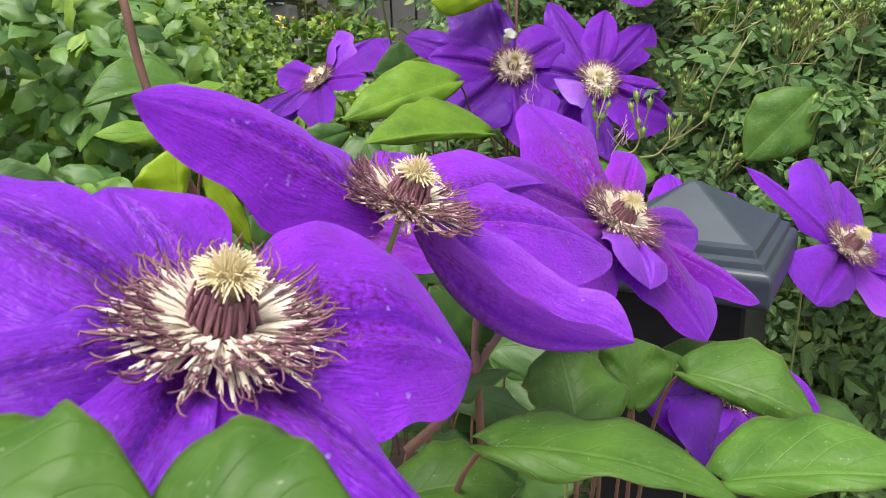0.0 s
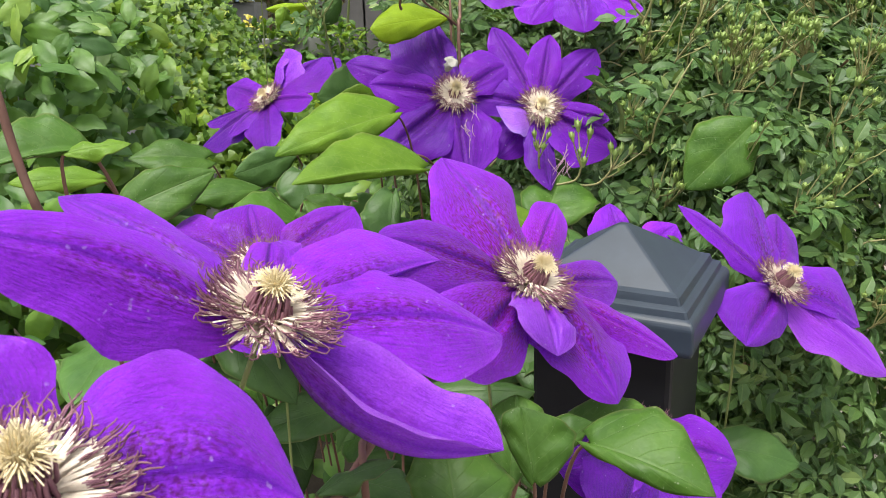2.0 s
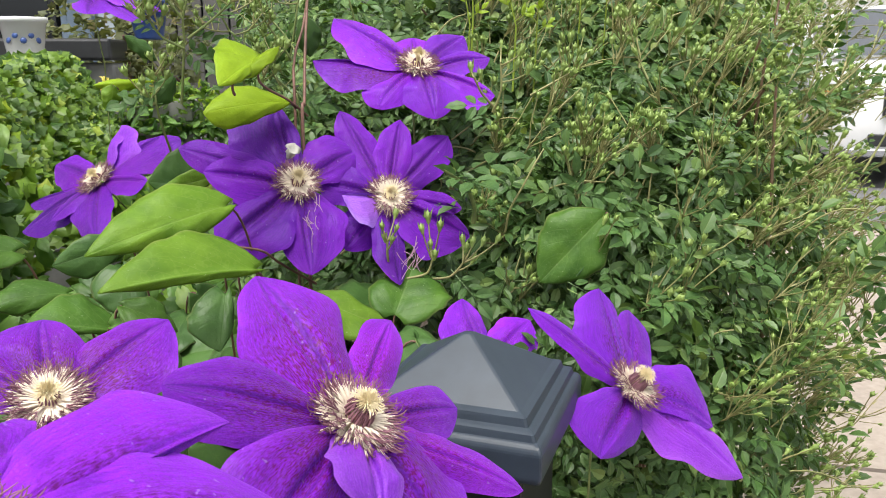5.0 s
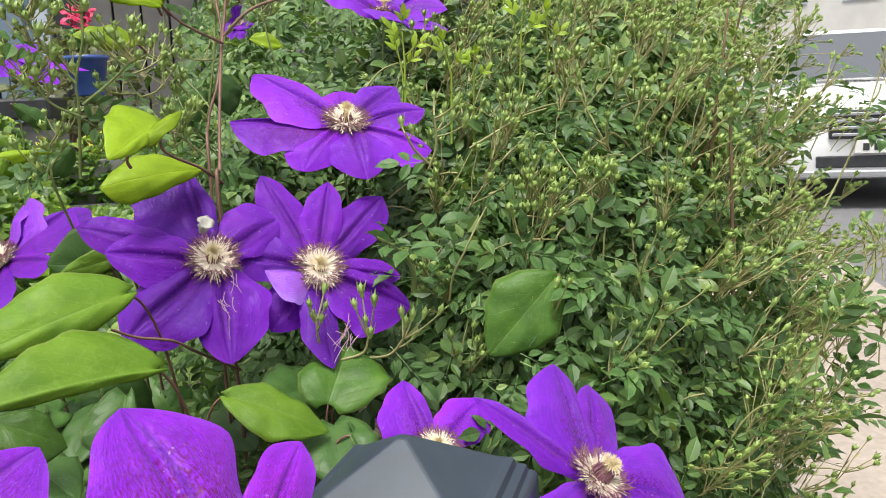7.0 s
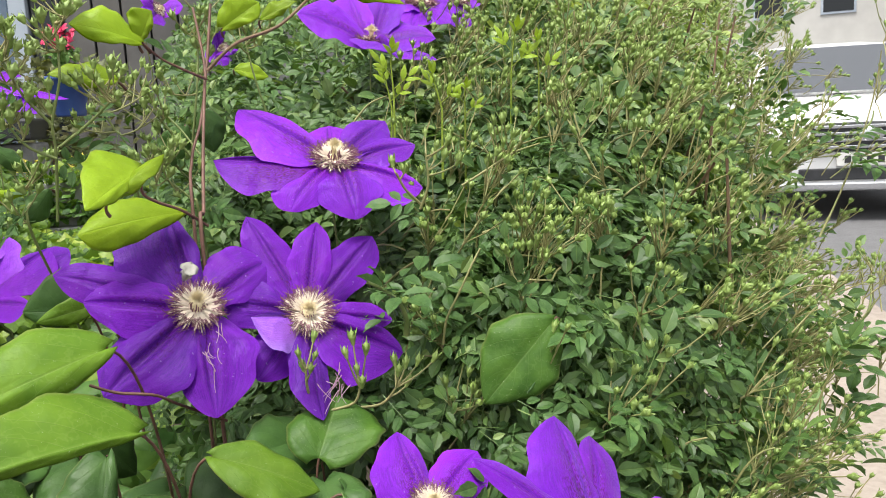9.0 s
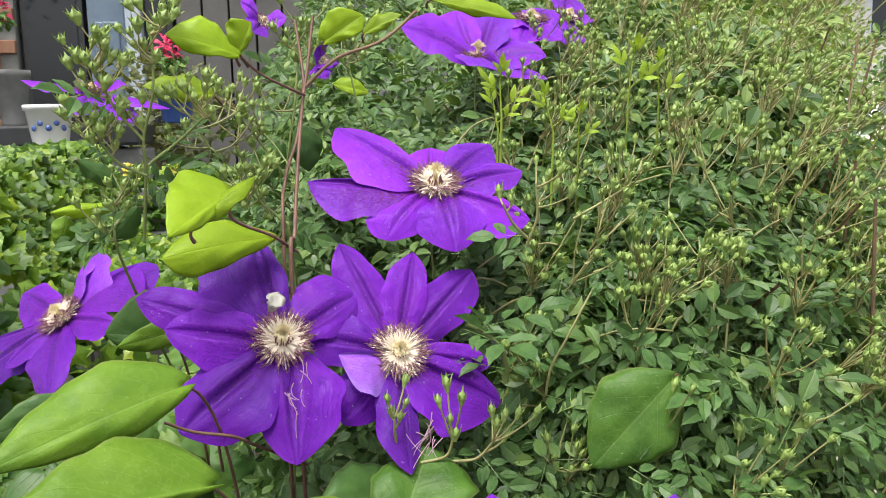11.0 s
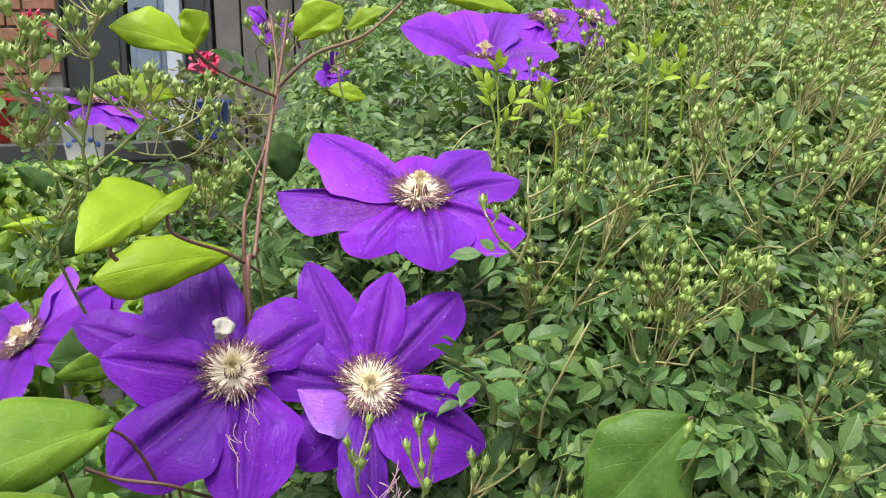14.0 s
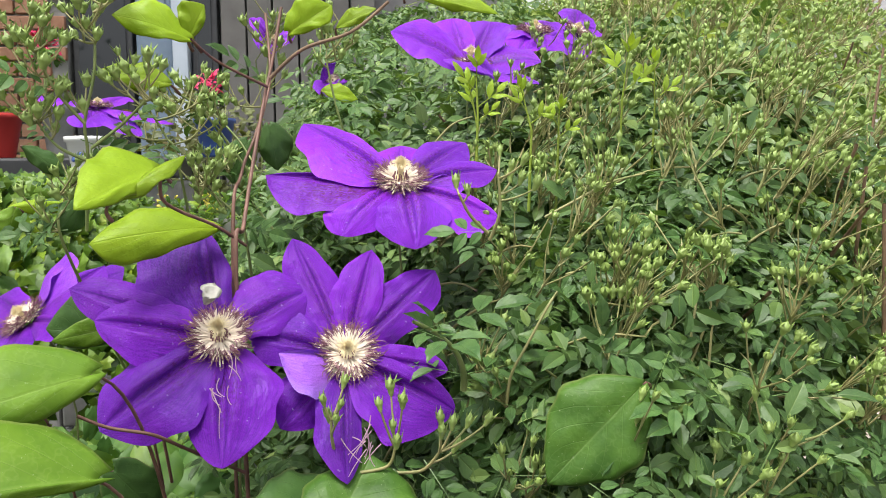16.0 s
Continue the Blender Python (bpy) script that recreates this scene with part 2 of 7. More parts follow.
ROSE_SINGLE = leaf_material("rose_leaf_green", (0.038, 0.098, 0.024), (0.092, 0.176, 0.048), (0.17, 0.27, 0.08), 0.42, 0.22, 25.0)
SPRIG = leaf_material("fresh_shoot_green", (0.23, 0.36, 0.028), (0.35, 0.49, 0.05), (0.40, 0.52, 0.08), 0.4, 0.4)
IVY = island_leaf_material("ivy_green", (0.042, 0.108, 0.020), (0.175, 0.305, 0.030), (0.36, 0.46, 0.055), 0.42, 0.35)
STALK = plain("green_stalk", (0.13, 0.19, 0.05), (0.25, 0.29, 0.10), 0.5, 120.0)
STALK_RED = plain("reddish_vine_stalk", (0.085, 0.042, 0.030), (0.21, 0.105, 0.075), 0.6, 90.0, 0.5)
TWIG = plain("brown_twig", (0.10, 0.06, 0.035), (0.22, 0.14, 0.08), 0.7, 80.0, 0.5)
ROSE_STALK = plain("tan_rose_stalk", (0.17, 0.205, 0.065), (0.33, 0.285, 0.125), 0.55, 60.0)
BUD = plain("green_rosebud", (0.15, 0.235, 0.05), (0.29, 0.385, 0.10), 0.5, 160.0)
CAP = plain("slate_grey_coated_metal", (0.019, 0.028, 0.041), (0.031, 0.044, 0.062), 0.40, 70.0, 0.15, 0.0, 0.0004)
POST = plain("black_coated_metal", (0.006, 0.007, 0.009), (0.012, 0.013, 0.016), 0.45, 60.0, 0.15, 0.0, 0.0004)

for m_, gloss in ((POST, 0.25), (CAP, 0.42)):
    m_.node_tree.nodes["Principled BSDF"].inputs["Specular IOR Level"].default_value = gloss

# ---- builders ----


def mesh_object(name, verts, faces, mat, parent=None, uvs=None, smooth=True, label=""):
    me = bpy.data.meshes.new(name)
    me.from_pydata([tuple(v) for v in verts], [], faces)
    if uvs is not None:
        lay = me.uv_layers.new(name="UVMap")
        for poly in me.polygons:
            for li in poly.loop_indices:
                lay.data[li].uv = uvs[me.loops[li].vertex_index]
    if smooth:
        me.polygons.foreach_set("use_smooth", [True] * len(me.polygons))
    me.materials.append(mat)
    ob = new(name, me)
    if parent is not None:
        ob.parent = parent
    if label:
        tagged(ob, label)
    return ob


def big_mesh(name, verts, faces, mat, parent=None, smooth=False, uvs=None):
    """A joined mesh from arrays of vertices and equal-sided faces."""
    verts, faces = np.asarray(verts, dtype=np.float32), np.asarray(faces, dtype=np.int32)
    me = bpy.data.meshes.new(name)
    k = faces.shape[1]
    me.vertices.add(len(verts))
    me.vertices.foreach_set("co", verts.ravel())
    me.loops.add(faces.size)
    me.loops.foreach_set("vertex_index", faces.ravel())
    me.polygons.add(len(faces))
    me.polygons.foreach_set("loop_start", np.arange(0, faces.size, k, dtype=np.int32))
    me.update(calc_edges=True)
    me.polygons.foreach_set("use_smooth", [smooth] * len(faces))
    if uvs is not None:
        me.uv_layers.new(name="UVMap").data.foreach_set("uv", np.asarray(uvs, dtype=np.float32)[faces.ravel()].ravel())
    me.materials.append(mat)
    ob = new(name, me)
    if parent is not None:
        ob.parent = parent
    return ob


def part(name, bm, mat, parent=None, label="", smooth=False):
    me = bpy.data.meshes.new(name)
    bm.to_mesh(me)
    bm.free()
    if smooth:
        me.polygons.foreach_set("use_smooth", [True] * len(me.polygons))
    me.materials.append(mat)
    ob = new(name, me)
    if parent is not None:
        ob.parent = parent
    if label:
        tagged(ob, label)
    return ob


def empty(name, at, label, category, group=""):
    ob = new(name)
    ob.empty_display_size = 0.02
    ob.location = at
    return tagged(ob, label, category, group)


def tube(points, r0, r1, sides=6, verts=None, faces=None):
    """Adds a tapered tube along the points to vertex and face lists."""
    verts = [] if verts is None else verts
    faces = [] if faces is None else faces
    n = len(points)
    up = Vector((0.3, 0.2, 0.93))
    start = len(verts)
    for i, p in enumerate(points):
        p = Vector(p)
        d = (Vector(points[min(i + 1, n - 1)]) - Vector(points[max(i - 1, 0)])).normalized()
        u = d.cross(up)
        if u.length < 0.05:
            u = d.cross(Vector((1, 0, 0)))
        u.normalize()
        w = d.cross(u)
        r = r0 + (r1 - r0) * i / (n - 1)
        for k in range(sides):
            a = 2 * math.pi * k / sides
            verts.append(p + u * (r * math.cos(a)) + w * (r * math.sin(a)))
    for i in range(n - 1):
        for k in range(sides):
            a0, b0 = start + i * sides + k, start + i * sides + (k + 1) % sides
            faces.append((a0, b0, b0 + sides, a0 + sides))
    return verts, faces


def bow(p0, p1, sag, n=10, side=(0, 0, 1)):
    """Points on an arch between two places."""
    p0, p1, side = Vector(p0), Vector(p1), Vector(side)
    return [p0.lerp(p1, i / (n - 1)) + side * (sag * 4 * (i / (n - 1)) * (1 - i / (n - 1))) for i in range(n)]


def basis(along, face):
    y = Vector(along).normalized()
    z = Vector(face) - y * Vector(face).dot(y)
    if z.length < 1e-4:
        z = Vector((1, 0, 0)) - y * y.x
    z.normalize()
    return y.cross(z), y, z


def upright(axis):
    """Two ways across an axis, and the axis itself."""
    z = Vector(axis).normalized()
    y = Vector((0.2, 1, 0.1)) if abs(z.y) < 0.85 else Vector((0.2, 0.1, 1))
    y = (y - z * y.dot(z)).normalized()
    return y.cross(z), y, z


def swell(v, peak):
    """How far the margin stands out from the midrib along a petal: a narrow claw, the broadest place, a blunt pointed tip."""
    if v < peak:
        return 0.22 + 0.78 * math.sin(math.pi / 2 * v / peak) ** 0.72
    q = (v - peak) / (1 - peak)
    return 0.70 * (1 - q ** 2.6) ** 0.80 + 0.30 * (1 - q) ** 0.90 if q < 1 else 0.0


def petal_points(base, tip, sides, arch, face, ruffle, rng, nu, nv):
    """A clematis petal from its claw to its tip, bowed by arch, broadest where its two sides lie, with a grooved middle."""
    base, tip, face = Vector(base), Vector(tip), Vector(face)
    d = tip - base
    length = d.length

    def spine(v):
        return base + d * v + face * (arch * 4 * v * (1 - v))

    reach, peaks = [], []
    for p in sides:
        v = min(0.72, max(0.34, (Vector(p) - base).dot(d) / length ** 2))
        peaks.append(v)
        reach.append(Vector(p) - spine(v))
    width = reach[0].length + reach[1].length
    ph, ph2, ph3 = rng.uniform(0, 6.28), rng.uniform(0, 6.28), rng.uniform(0, 50)
    verts, uvs, faces = [], [], []
    for j in range(nv + 1):
        v = j / nv
        body = math.sin(math.pi * min(1.0, 0.08 + 0.92 * v))
        for i in range(nu + 1):
            u = 2 * i / nu - 1
            k = 0 if u < 0 else 1
            t = abs(u)
            w = max(0.012, swell(v, peaks[k]))
            rib = -0.050 * math.exp(-(u / 0.10) ** 2) + 0.036 * math.exp(-((t - 0.24) / 0.12) ** 2) + 0.11 * (t - t * t) * 4 * 0.5
            wave = 0.075 * noise.noise(Vector((u * 1.3 + ph3, v * 2.2, ph))) * (0.4 + t)
            edge = t ** 2.5 * ruffle * (1.4 * math.sin(8 * v + ph + 1.7 * k) + 0.5 * math.sin(23 * v + ph2 + 2.1 * k))
            side = reach[k] * (w * t * (1 + 0.05 * math.sin(17 * v + ph2 + k)  * t ** 3))
            verts.append(spine(v) + side + face * ((rib + wave) * width * body + edge * body))
            uvs.append((0.5 + u * 0.5, v))
    k = nu + 1
    for j in range(nv):
        for i in range(nu):
            p = j * k + i
            faces.append((p, p + 1, p + k + 1, p + k))
    return verts, faces, uvs


def ribbon(points, w0, w1, face, verts, faces):
    """A narrow flat strip with a raised middle."""
    start = len(verts)
    n = len(points)
    for i, p in enumerate(points):
        d = Vector(points[min(i + 1, n - 1)]) - Vector(points[max(i - 1, 0)])
        x, y, z = basis(d, face)
        w = w0 + (w1 - w0) * i / (n - 1)
        for s, h in ((-0.5, 0), (0, 0.14), (0.5, 0)):
            verts.append(Vector(p) + x * (w * s) + z * (w * h))
    for i in range(n - 1):
        for k in range(2):
            a0 = start + i * 3 + k
            faces.append((a0, a0 + 1, a0 + 4, a0 + 3))


def flower(label, centre, axis, petals, mat=None, seed=0, heart=1.0, fine=1, opened=1.0, spread=1.0, tuft=1.0):
    """A large-flowered clematis. petals: (tip, one side, other side, bow, material), in millimetres from its centre, across, back and out."""
    mat = mat or PETAL
    rng = random.Random(seed)
    c = Vector(centre)
    x, y, z = upright(axis)
    turn = Matrix((x, y, z)).transposed()
    ob = empty("clematis_flower", c, label, "flower", "clematis flowers on the fence")
    down = -z * 0.035
    pv, pf = tube([-z * 0.001, down, down + Vector((0.004, 0.012, -0.05)), down + Vector((0.0, 0.02, -0.20))], 0.0008, 0.0008, 7)
    mesh_object("stalk", pv, pf, STALK, ob, None, True, "thin green flower stalk")
    for k, (tip, side_a, side_b, bow_mm, *own) in enumerate(petals):
        tip, side_a, side_b = (turn @ Vector(p) * 0.001 for p in (tip, side_a, side_b))
        out = tip - z * tip.dot(z)
        start = out.normalized() * 0.004 * heart + z * (0.0004 - 0.0008 * (k % 3))
        v, f, uv = petal_points(start, tip, (side_a, side_b), bow_mm * 0.001, z, 0.0011, rng, 14 if fine < 2 else 22, 20 if fine < 2 else 34)
        mesh_object("petal", v, f, own[0] if own else mat, ob, uv)
    if heart <= 0:
        return ob
    fv, ff, av, af = [], [], [], []
    for k in range(44):
        # the dark upright anthers round the styles
        if seed > 4 and k % 2:
            continue
        a = 2.39996 * k
        out = x * math.cos(a) + y * math.sin(a)
        r = (0.0030 + 0.0022 * (k / 44)) * heart
        top = ((0.0118 if seed < 5 else 0.0088) * (0.4 + 0.6 * tuft) - 0.0036 * (k / 44)) * heart * rng.uniform(0.82, 1.1)
        tube([out * r + z * 0.004 * heart, out * r * 1.2 + z * top * 0.6, out * r * rng.uniform(0.75, 1.15) + z * top], 0.00066 * heart, 0.00034 * heart, 5, av, af)
    count = int(380 * opened)
    for k in range(count):
        ring = k / count
        a = 2.39996 * k + rng.uniform(-0.15, 0.15)
        steep = radians(6 + 24 * (1 - ring) ** 1.3 + rng.uniform(-5, 6))
        length = heart * (0.0095 + 0.0045 * ring) * rng.uniform(0.62, 1.08) * spread
        out = x * math.cos(a) + y * math.sin(a)
        side = out.cross(z) * rng.uniform(-1, 1)
        way = (out * math.cos(steep) + z * math.sin(steep) + side * 0.16).normalized()
        p0 = out * (0.0046 * heart * (0.7 + 0.3 * ring)) + z * (0.0042 - 0.0015 * ring) * heart
        p1 = p0 + way * length * 0.5 + z * 0.0007 * heart
        p2 = p0 + way * length
        ribbon([p0, p1, p2], 0.00075 * heart, 0.00078 * heart, z + way * 0.01 + side * 0.5, fv, ff)
        hook = (out * 0.35 + z * rng.uniform(-0.3, 1.1) + side * 1.5).normalized()
        q1 = p2 + (way * 0.9 + hook * 0.1) * 0.0018 * heart * rng.uniform(0.6, 1.3)
        q2 = q1 + (way * 0.5 + hook * 0.6) * 0.0019 * heart * rng.uniform(0.5, 1.4)
        q3 = q2 + (way * -0.1 + hook * rng.uniform(0.4, 1.0) + z * rng.uniform(-0.3, 0.7)) * 0.0018 * heart * rng.uniform(0.4, 1.3)
        tube([p2 - way * 0.0012 * heart, q1, q2, q3], 0.00027 * heart, 0.00013 * heart, 4, av, af)
    mesh_object("filament_ring", fv, ff, FILAMENT, ob, None, True, "flat cream filaments")
    bm = bmesh.new()
    lathe(bm, ((0.0062 * heart, 0.0032 * heart), (0.0056 * heart, 0.0046 * heart), (0.0040 * heart, 0.0052 * heart), (0.0015 * heart, 0.0050 * heart)), 18, Matrix((x, y, z)).transposed().to_4x4())
    part("disc", bm, STYLE, ob, "yellow centre", True)
    mesh_object("anther_fringe", av, af, ANTHER, ob, None, True, "thin curled plum anthers")
    sv, sf = [], []
    for k in range(190):
        a = 2.39996 * k
        r = math.sqrt(k / 190)
        out = x * math.cos(a) + y * math.sin(a)
        side = out.cross(z) * rng.uniform(-0.0008, 0.0008)
        far = rng.uniform(0.72, 1.12)
        p0 = out * 0.0010 * r * heart + z * 0.004 * heart
        p1 = out * 0.0019 * r * heart + z * (0.0100 * tuft - 0.001 * r) * heart
        p2 = p1 + (out * 0.0022 * r + z * (0.0042 * tuft - 0.0022 * r * r)) * far * heart
        p3 = p2 + (out * 0.0032 * r * r + z * (0.0019 - 0.0027 * r * r) + side) * far * heart
        tube([p0, p1, p2, p3], 0.00024 * heart, 0.00014 * heart, 4, sv, sf)
    mesh_object("style_tuft", sv, sf, STYLE, ob, None, True, "pale yellow feathery tuft of styles")
    return ob


def blade(base, tip, face, width, fold, droop, wave, heart, rng, nu=10, nv=16):
    """A pointed oval leaf blade of a given width."""
    base, tip = Vector(base), Vector(tip)
    x, y, z = basis(tip - base, face)
    mid = base.lerp(tip, 0.42) + z * (fold * width * 0.5)
    return leaf_points(base, tip, (mid - x * width * 0.5, mid + x * width * 0.5), droop, z, heart, wave, rng, nu, nv)


def leaf_points(base, tip, sides, arch, face, heart, wave, rng, nu=12, nv=20):
    """A leaf blade from its stalk to its tip, bowed by arch and broadest where its two sides lie; heart rounds its foot into lobes."""
    base, tip, face = Vector(base), Vector(tip), Vector(face)
    d = tip - base
    length = d.length

    def spine(v):
        return base + d * v + face * (arch * 4 * v * (1 - v))

    reach, peaks = [], []
    for p in sides:
        v = min(0.60, max(0.26, (Vector(p) - base).dot(d) / length ** 2))
        peaks.append(v)
        reach.append(Vector(p) - spine(v))
    width = reach[0].length + reach[1].length
    ph, ph3 = rng.uniform(0, 6.28), rng.uniform(0, 50)
    verts, uvs, faces = [], [], []
    for j in range(nv + 1):
        v = j / nv
        for i in range(nu + 1):
            u = 2 * i / nu - 1
            k = 0 if u < 0 else 1
            t = abs(u)
            p = peaks[k]
            if v < p:
                w = max(0.012, math.sin(math.pi / 2 * min(1.0, v / p + 0.03 * heart))) ** (0.95 - 0.50 * heart)
            else:
                q = (v - p) / (1 - p)
                w = max(0.012, (1 - q ** 1.75) ** 0.95 if q < 1 else 0.0)
            quilt = 0.014 * width * math.sin(17 * (v - 0.45 * t)) * (1 - t) * t * 4 - 0.012 * width * math.exp(-(u / 0.07) ** 2)
            sway = 0.030 * width * noise.noise(Vector((u * 1.5 + ph3, v * 2.5, ph))) * (0.3 + t)
            edge = wave * t ** 2.2 * (math.sin(7.5 * v + ph + 1.2 * k) + 0.5 * math.sin(19 * v + 2 * ph + k)) * math.sin(math.pi * v)
            belly = 0.05 * width * (t - t * t) * 4
            back = 0.13 * heart * max(0.0, 0.25 - v) / 0.25 * t ** 1.3
            verts.append(spine(v) - d * back + reach[k] * (w * t * (1 + 0.03 * t ** 3 * math.sin(27 * v + ph))) + face * ((quilt + sway + edge + belly) * math.sin(math.pi * min(1.0, 0.1 + 0.9 * v))))
            uvs.append((0.5 + 0.5 * u, v))
    k = nu + 1
    for j in range(nv):
        for i in range(nu):
            p = j * k + i
            faces.append((p, p + 1, p + k + 1, p + k))
    return verts, faces, uvs


def clematis_leaf(base, tip, side_a, side_b, bow_mm, mat, heart, label, wave=0.0022):
    """A clematis leaf with its midrib and stalk; its tip and sides in millimetres from its foot."""
    b = Vector(base)
    rng = random.Random(int(1000 * abs(b.x) + 31000 * abs(b.y) + 7 * abs(tip[0])))
    tip, side_a, side_b = Vector(tip) * 0.001, Vector(side_a) * 0.001, Vector(side_b) * 0.001
    face = tip.cross(side_a - side_b).normalized()
    if face.dot(Vector((0, -0.6, 0.8))) < 0:
        face = -face
    ob = empty("clematis_leaf", b, label, "leaf", "clematis leaves")
    v, f, uv = leaf_points((0, 0, 0), tip, (side_a, side_b), bow_mm * 0.001, face, heart, wave, rng)
    bl = mesh_object("blade", v, f, mat, ob, uv)
    sol = bl.modifiers.new("thickness", "SOLIDIFY")
    sol.thickness = 0.0004
    line = [tip * t + face * (bow_mm * 0.004 * t * (1 - t) - 0.0012) for t in (0.0, 0.2, 0.4, 0.6, 0.8, 0.95)]
    mv, mf = tube(line, 0.0006, 0.0002, 5)
    mesh_object("midrib", mv, mf, STALK, ob)
    short = mat is CLEMATIS_YOUNG or b.z > 1.26
    knee = -tip * (0.08 if short else 0.30) - face * tip.length * (0.05 if short else 0.25)
    foot = knee + Vector((0.002, 0.006, -0.004) if short else (0.004, 0.035, -0.11))
    line = [knee * (2 * t * (1 - t)) + foot * (t * t) for t in [k / 10 for k in range(11)]]
    pv, pf = tube(line, 0.0007, 0.0010, 6)
    mesh_object("stalk", pv, pf, STALK_RED, ob, None, True, "thin reddish leaf stalk")
    return ob


def spread_leaf(base, tip, width, face, mat, label):
    """A clematis leaf of a given width between two places."""
    d = Vector(tip) - Vector(base)
    x, y, z = basis(d, face)
    side = x * width * 500
    mid = d * 400 + z * width * 60
    return clematis_leaf(base, tuple(d * 1000), tuple(mid + side), tuple(mid - side), 3, mat, 1, label)


def box(bm, x0, y0, z0, x1, y1, z1, bevel=0.0):
    g = bmesh.ops.create_cube(bm, size=1.0, matrix=Matrix.Translation(((x0 + x1) / 2, (y0 + y1) / 2, (z0 + z1) / 2)) @ Matrix.Diagonal((x1 - x0, y1 - y0, z1 - z0, 1)))
    if bevel:
        es = list({e for v in g["verts"] for e in v.link_edges})
        bmesh.ops.bevel(bm, geom=es, offset=bevel, segments=2, affect="EDGES", profile=0.5)


def block(name, x0, y0, z0, x1, y1, z1, mat, parent=None, bevel=0.0, label=""):
    bm = bmesh.new()
    box(bm, x0, y0, z0, x1, y1, z1, bevel)
    return part(name, bm, mat, parent, label)


def lathe(bm, profile, segments=20, m=None):
    """A turned body from (radius, height) pairs."""
    m = m or Matrix()
    rings = []
    for r, h in profile:
        rings.append([bm.verts.new(m @ Vector((r * math.cos(2 * math.pi * k / segments), r * math.sin(2 * math.pi * k / segments), h))) for k in range(segments)])
    for a0, b0 in zip(rings, rings[1:]):
        for k in range(segments):
            bm.faces.new((a0[k], a0[(k + 1) % segments], b0[(k + 1) % segments], b0[k]))
    if profile[0][0] > 1e-5:
        bm.faces.new(rings[0][::-1])
    if profile[-1][0] > 1e-5:
        bm.faces.new(rings[-1])

# ---- ground ----

soil = plain("dark_garden_soil", (0.03, 0.022, 0.015), (0.075, 0.055, 0.038), 0.95, 25.0, 0.8, 0.0, 0.01)
ASPHALT = plain("grey_asphalt", (0.10, 0.10, 0.105), (0.16, 0.16, 0.165), 0.85, 90.0, 0.5, 0.0, 0.004)
PAVING = plain("sandy_concrete", (0.24, 0.20, 0.17), (0.36, 0.31, 0.265), 0.85, 40.0, 0.4, 0.0, 0.003)

# one sheet to the horizon, a little uneven near the fence
gv, gf = [], []
xs = [-400, -120, -40, -15, -6, -3, -2, -1.4, -1, -0.6, -0.3, 0, 0.3, 0.6, 1, 1.4, 2, 3, 6, 15, 40, 120, 400]
ys = [-400, -120, -40, -12, -5, -2, -1, -0.5, 0, 0.4, 0.8, 1.2, 1.6, 2, 2.6, 3.4, 5, 8, 14, 30, 60, 150, 400]
for yy in ys:
    for xx in xs:
        gv.append((xx, yy, GROUND - 0.03 + 0.012 * noise.noise(Vector((xx * 2.1, yy * 2.1, 0)))))
for j in range(len(ys) - 1):
    for i in range(len(xs) - 1):
        p = j * len(xs) + i
        gf.append((p, p + 1, p + len(xs) + 1, p + len(xs)))
tagged(mesh_object("ground", gv, gf, soil), "dark bare garden soil under the plants", "ground", kind="structure")


def slab(name, corners, z0, z1, mat, label, category):
    """A flat slab with the given corners."""
    bm = bmesh.new()
    lo = [bm.verts.new((cx, cy, z0)) for cx, cy in corners]
    hi = [bm.verts.new((cx, cy, z1)) for cx, cy in corners]
    n = len(corners)
    bm.faces.new(hi)
    bm.faces.new(lo[::-1])
    for k in range(n):
        bm.faces.new((lo[k], lo[(k + 1) % n], hi[(k + 1) % n], hi[k]))
    bmesh.ops.recalc_face_normals(bm, faces=bm.faces)
    return tagged(part(name, bm, mat), label, category, kind="structure")


def along_street(s, r):
    """A place s metres along the street and r metres to its right."""
    c, n = math.cos(radians(24)), math.sin(radians(24))
    return (0.35 + s * n + r * c, 0.6 + s * c - r * n)


slab("road", [along_street(-60, 1.25), along_street(-60, 9), along_street(160, 9), along_street(160, 1.25)], GROUND - 0.4, GROUND + 0.0, ASPHALT, "grey worn asphalt street beside the hedge", "road")
for k in range(12):
    s0 = -1.6 + k * 0.75
    slab("pavement_%d" % (k + 1), [along_street(s0 + 0.006, 0.10), along_street(s0 + 0.006, 1.08), along_street(s0 + 0.744, 1.08), along_street(s0 + 0.744, 0.10)], GROUND - 0.2, GROUND + 0.10 + 0.004 * (k % 3), PAVING, "sandy beige concrete paving slab of the narrow pavement", "pavement")
    slab("kerb_%d" % (k + 1), [along_street(s0 + 0.005, 1.085), along_street(s0 + 0.005, 1.24), along_street(s0 + 0.745, 1.24), along_street(s0 + 0.745, 1.085)], GROUND - 0.2, GROUND + 0.115, PAVING, "light concrete kerb stone along the street", "kerb")

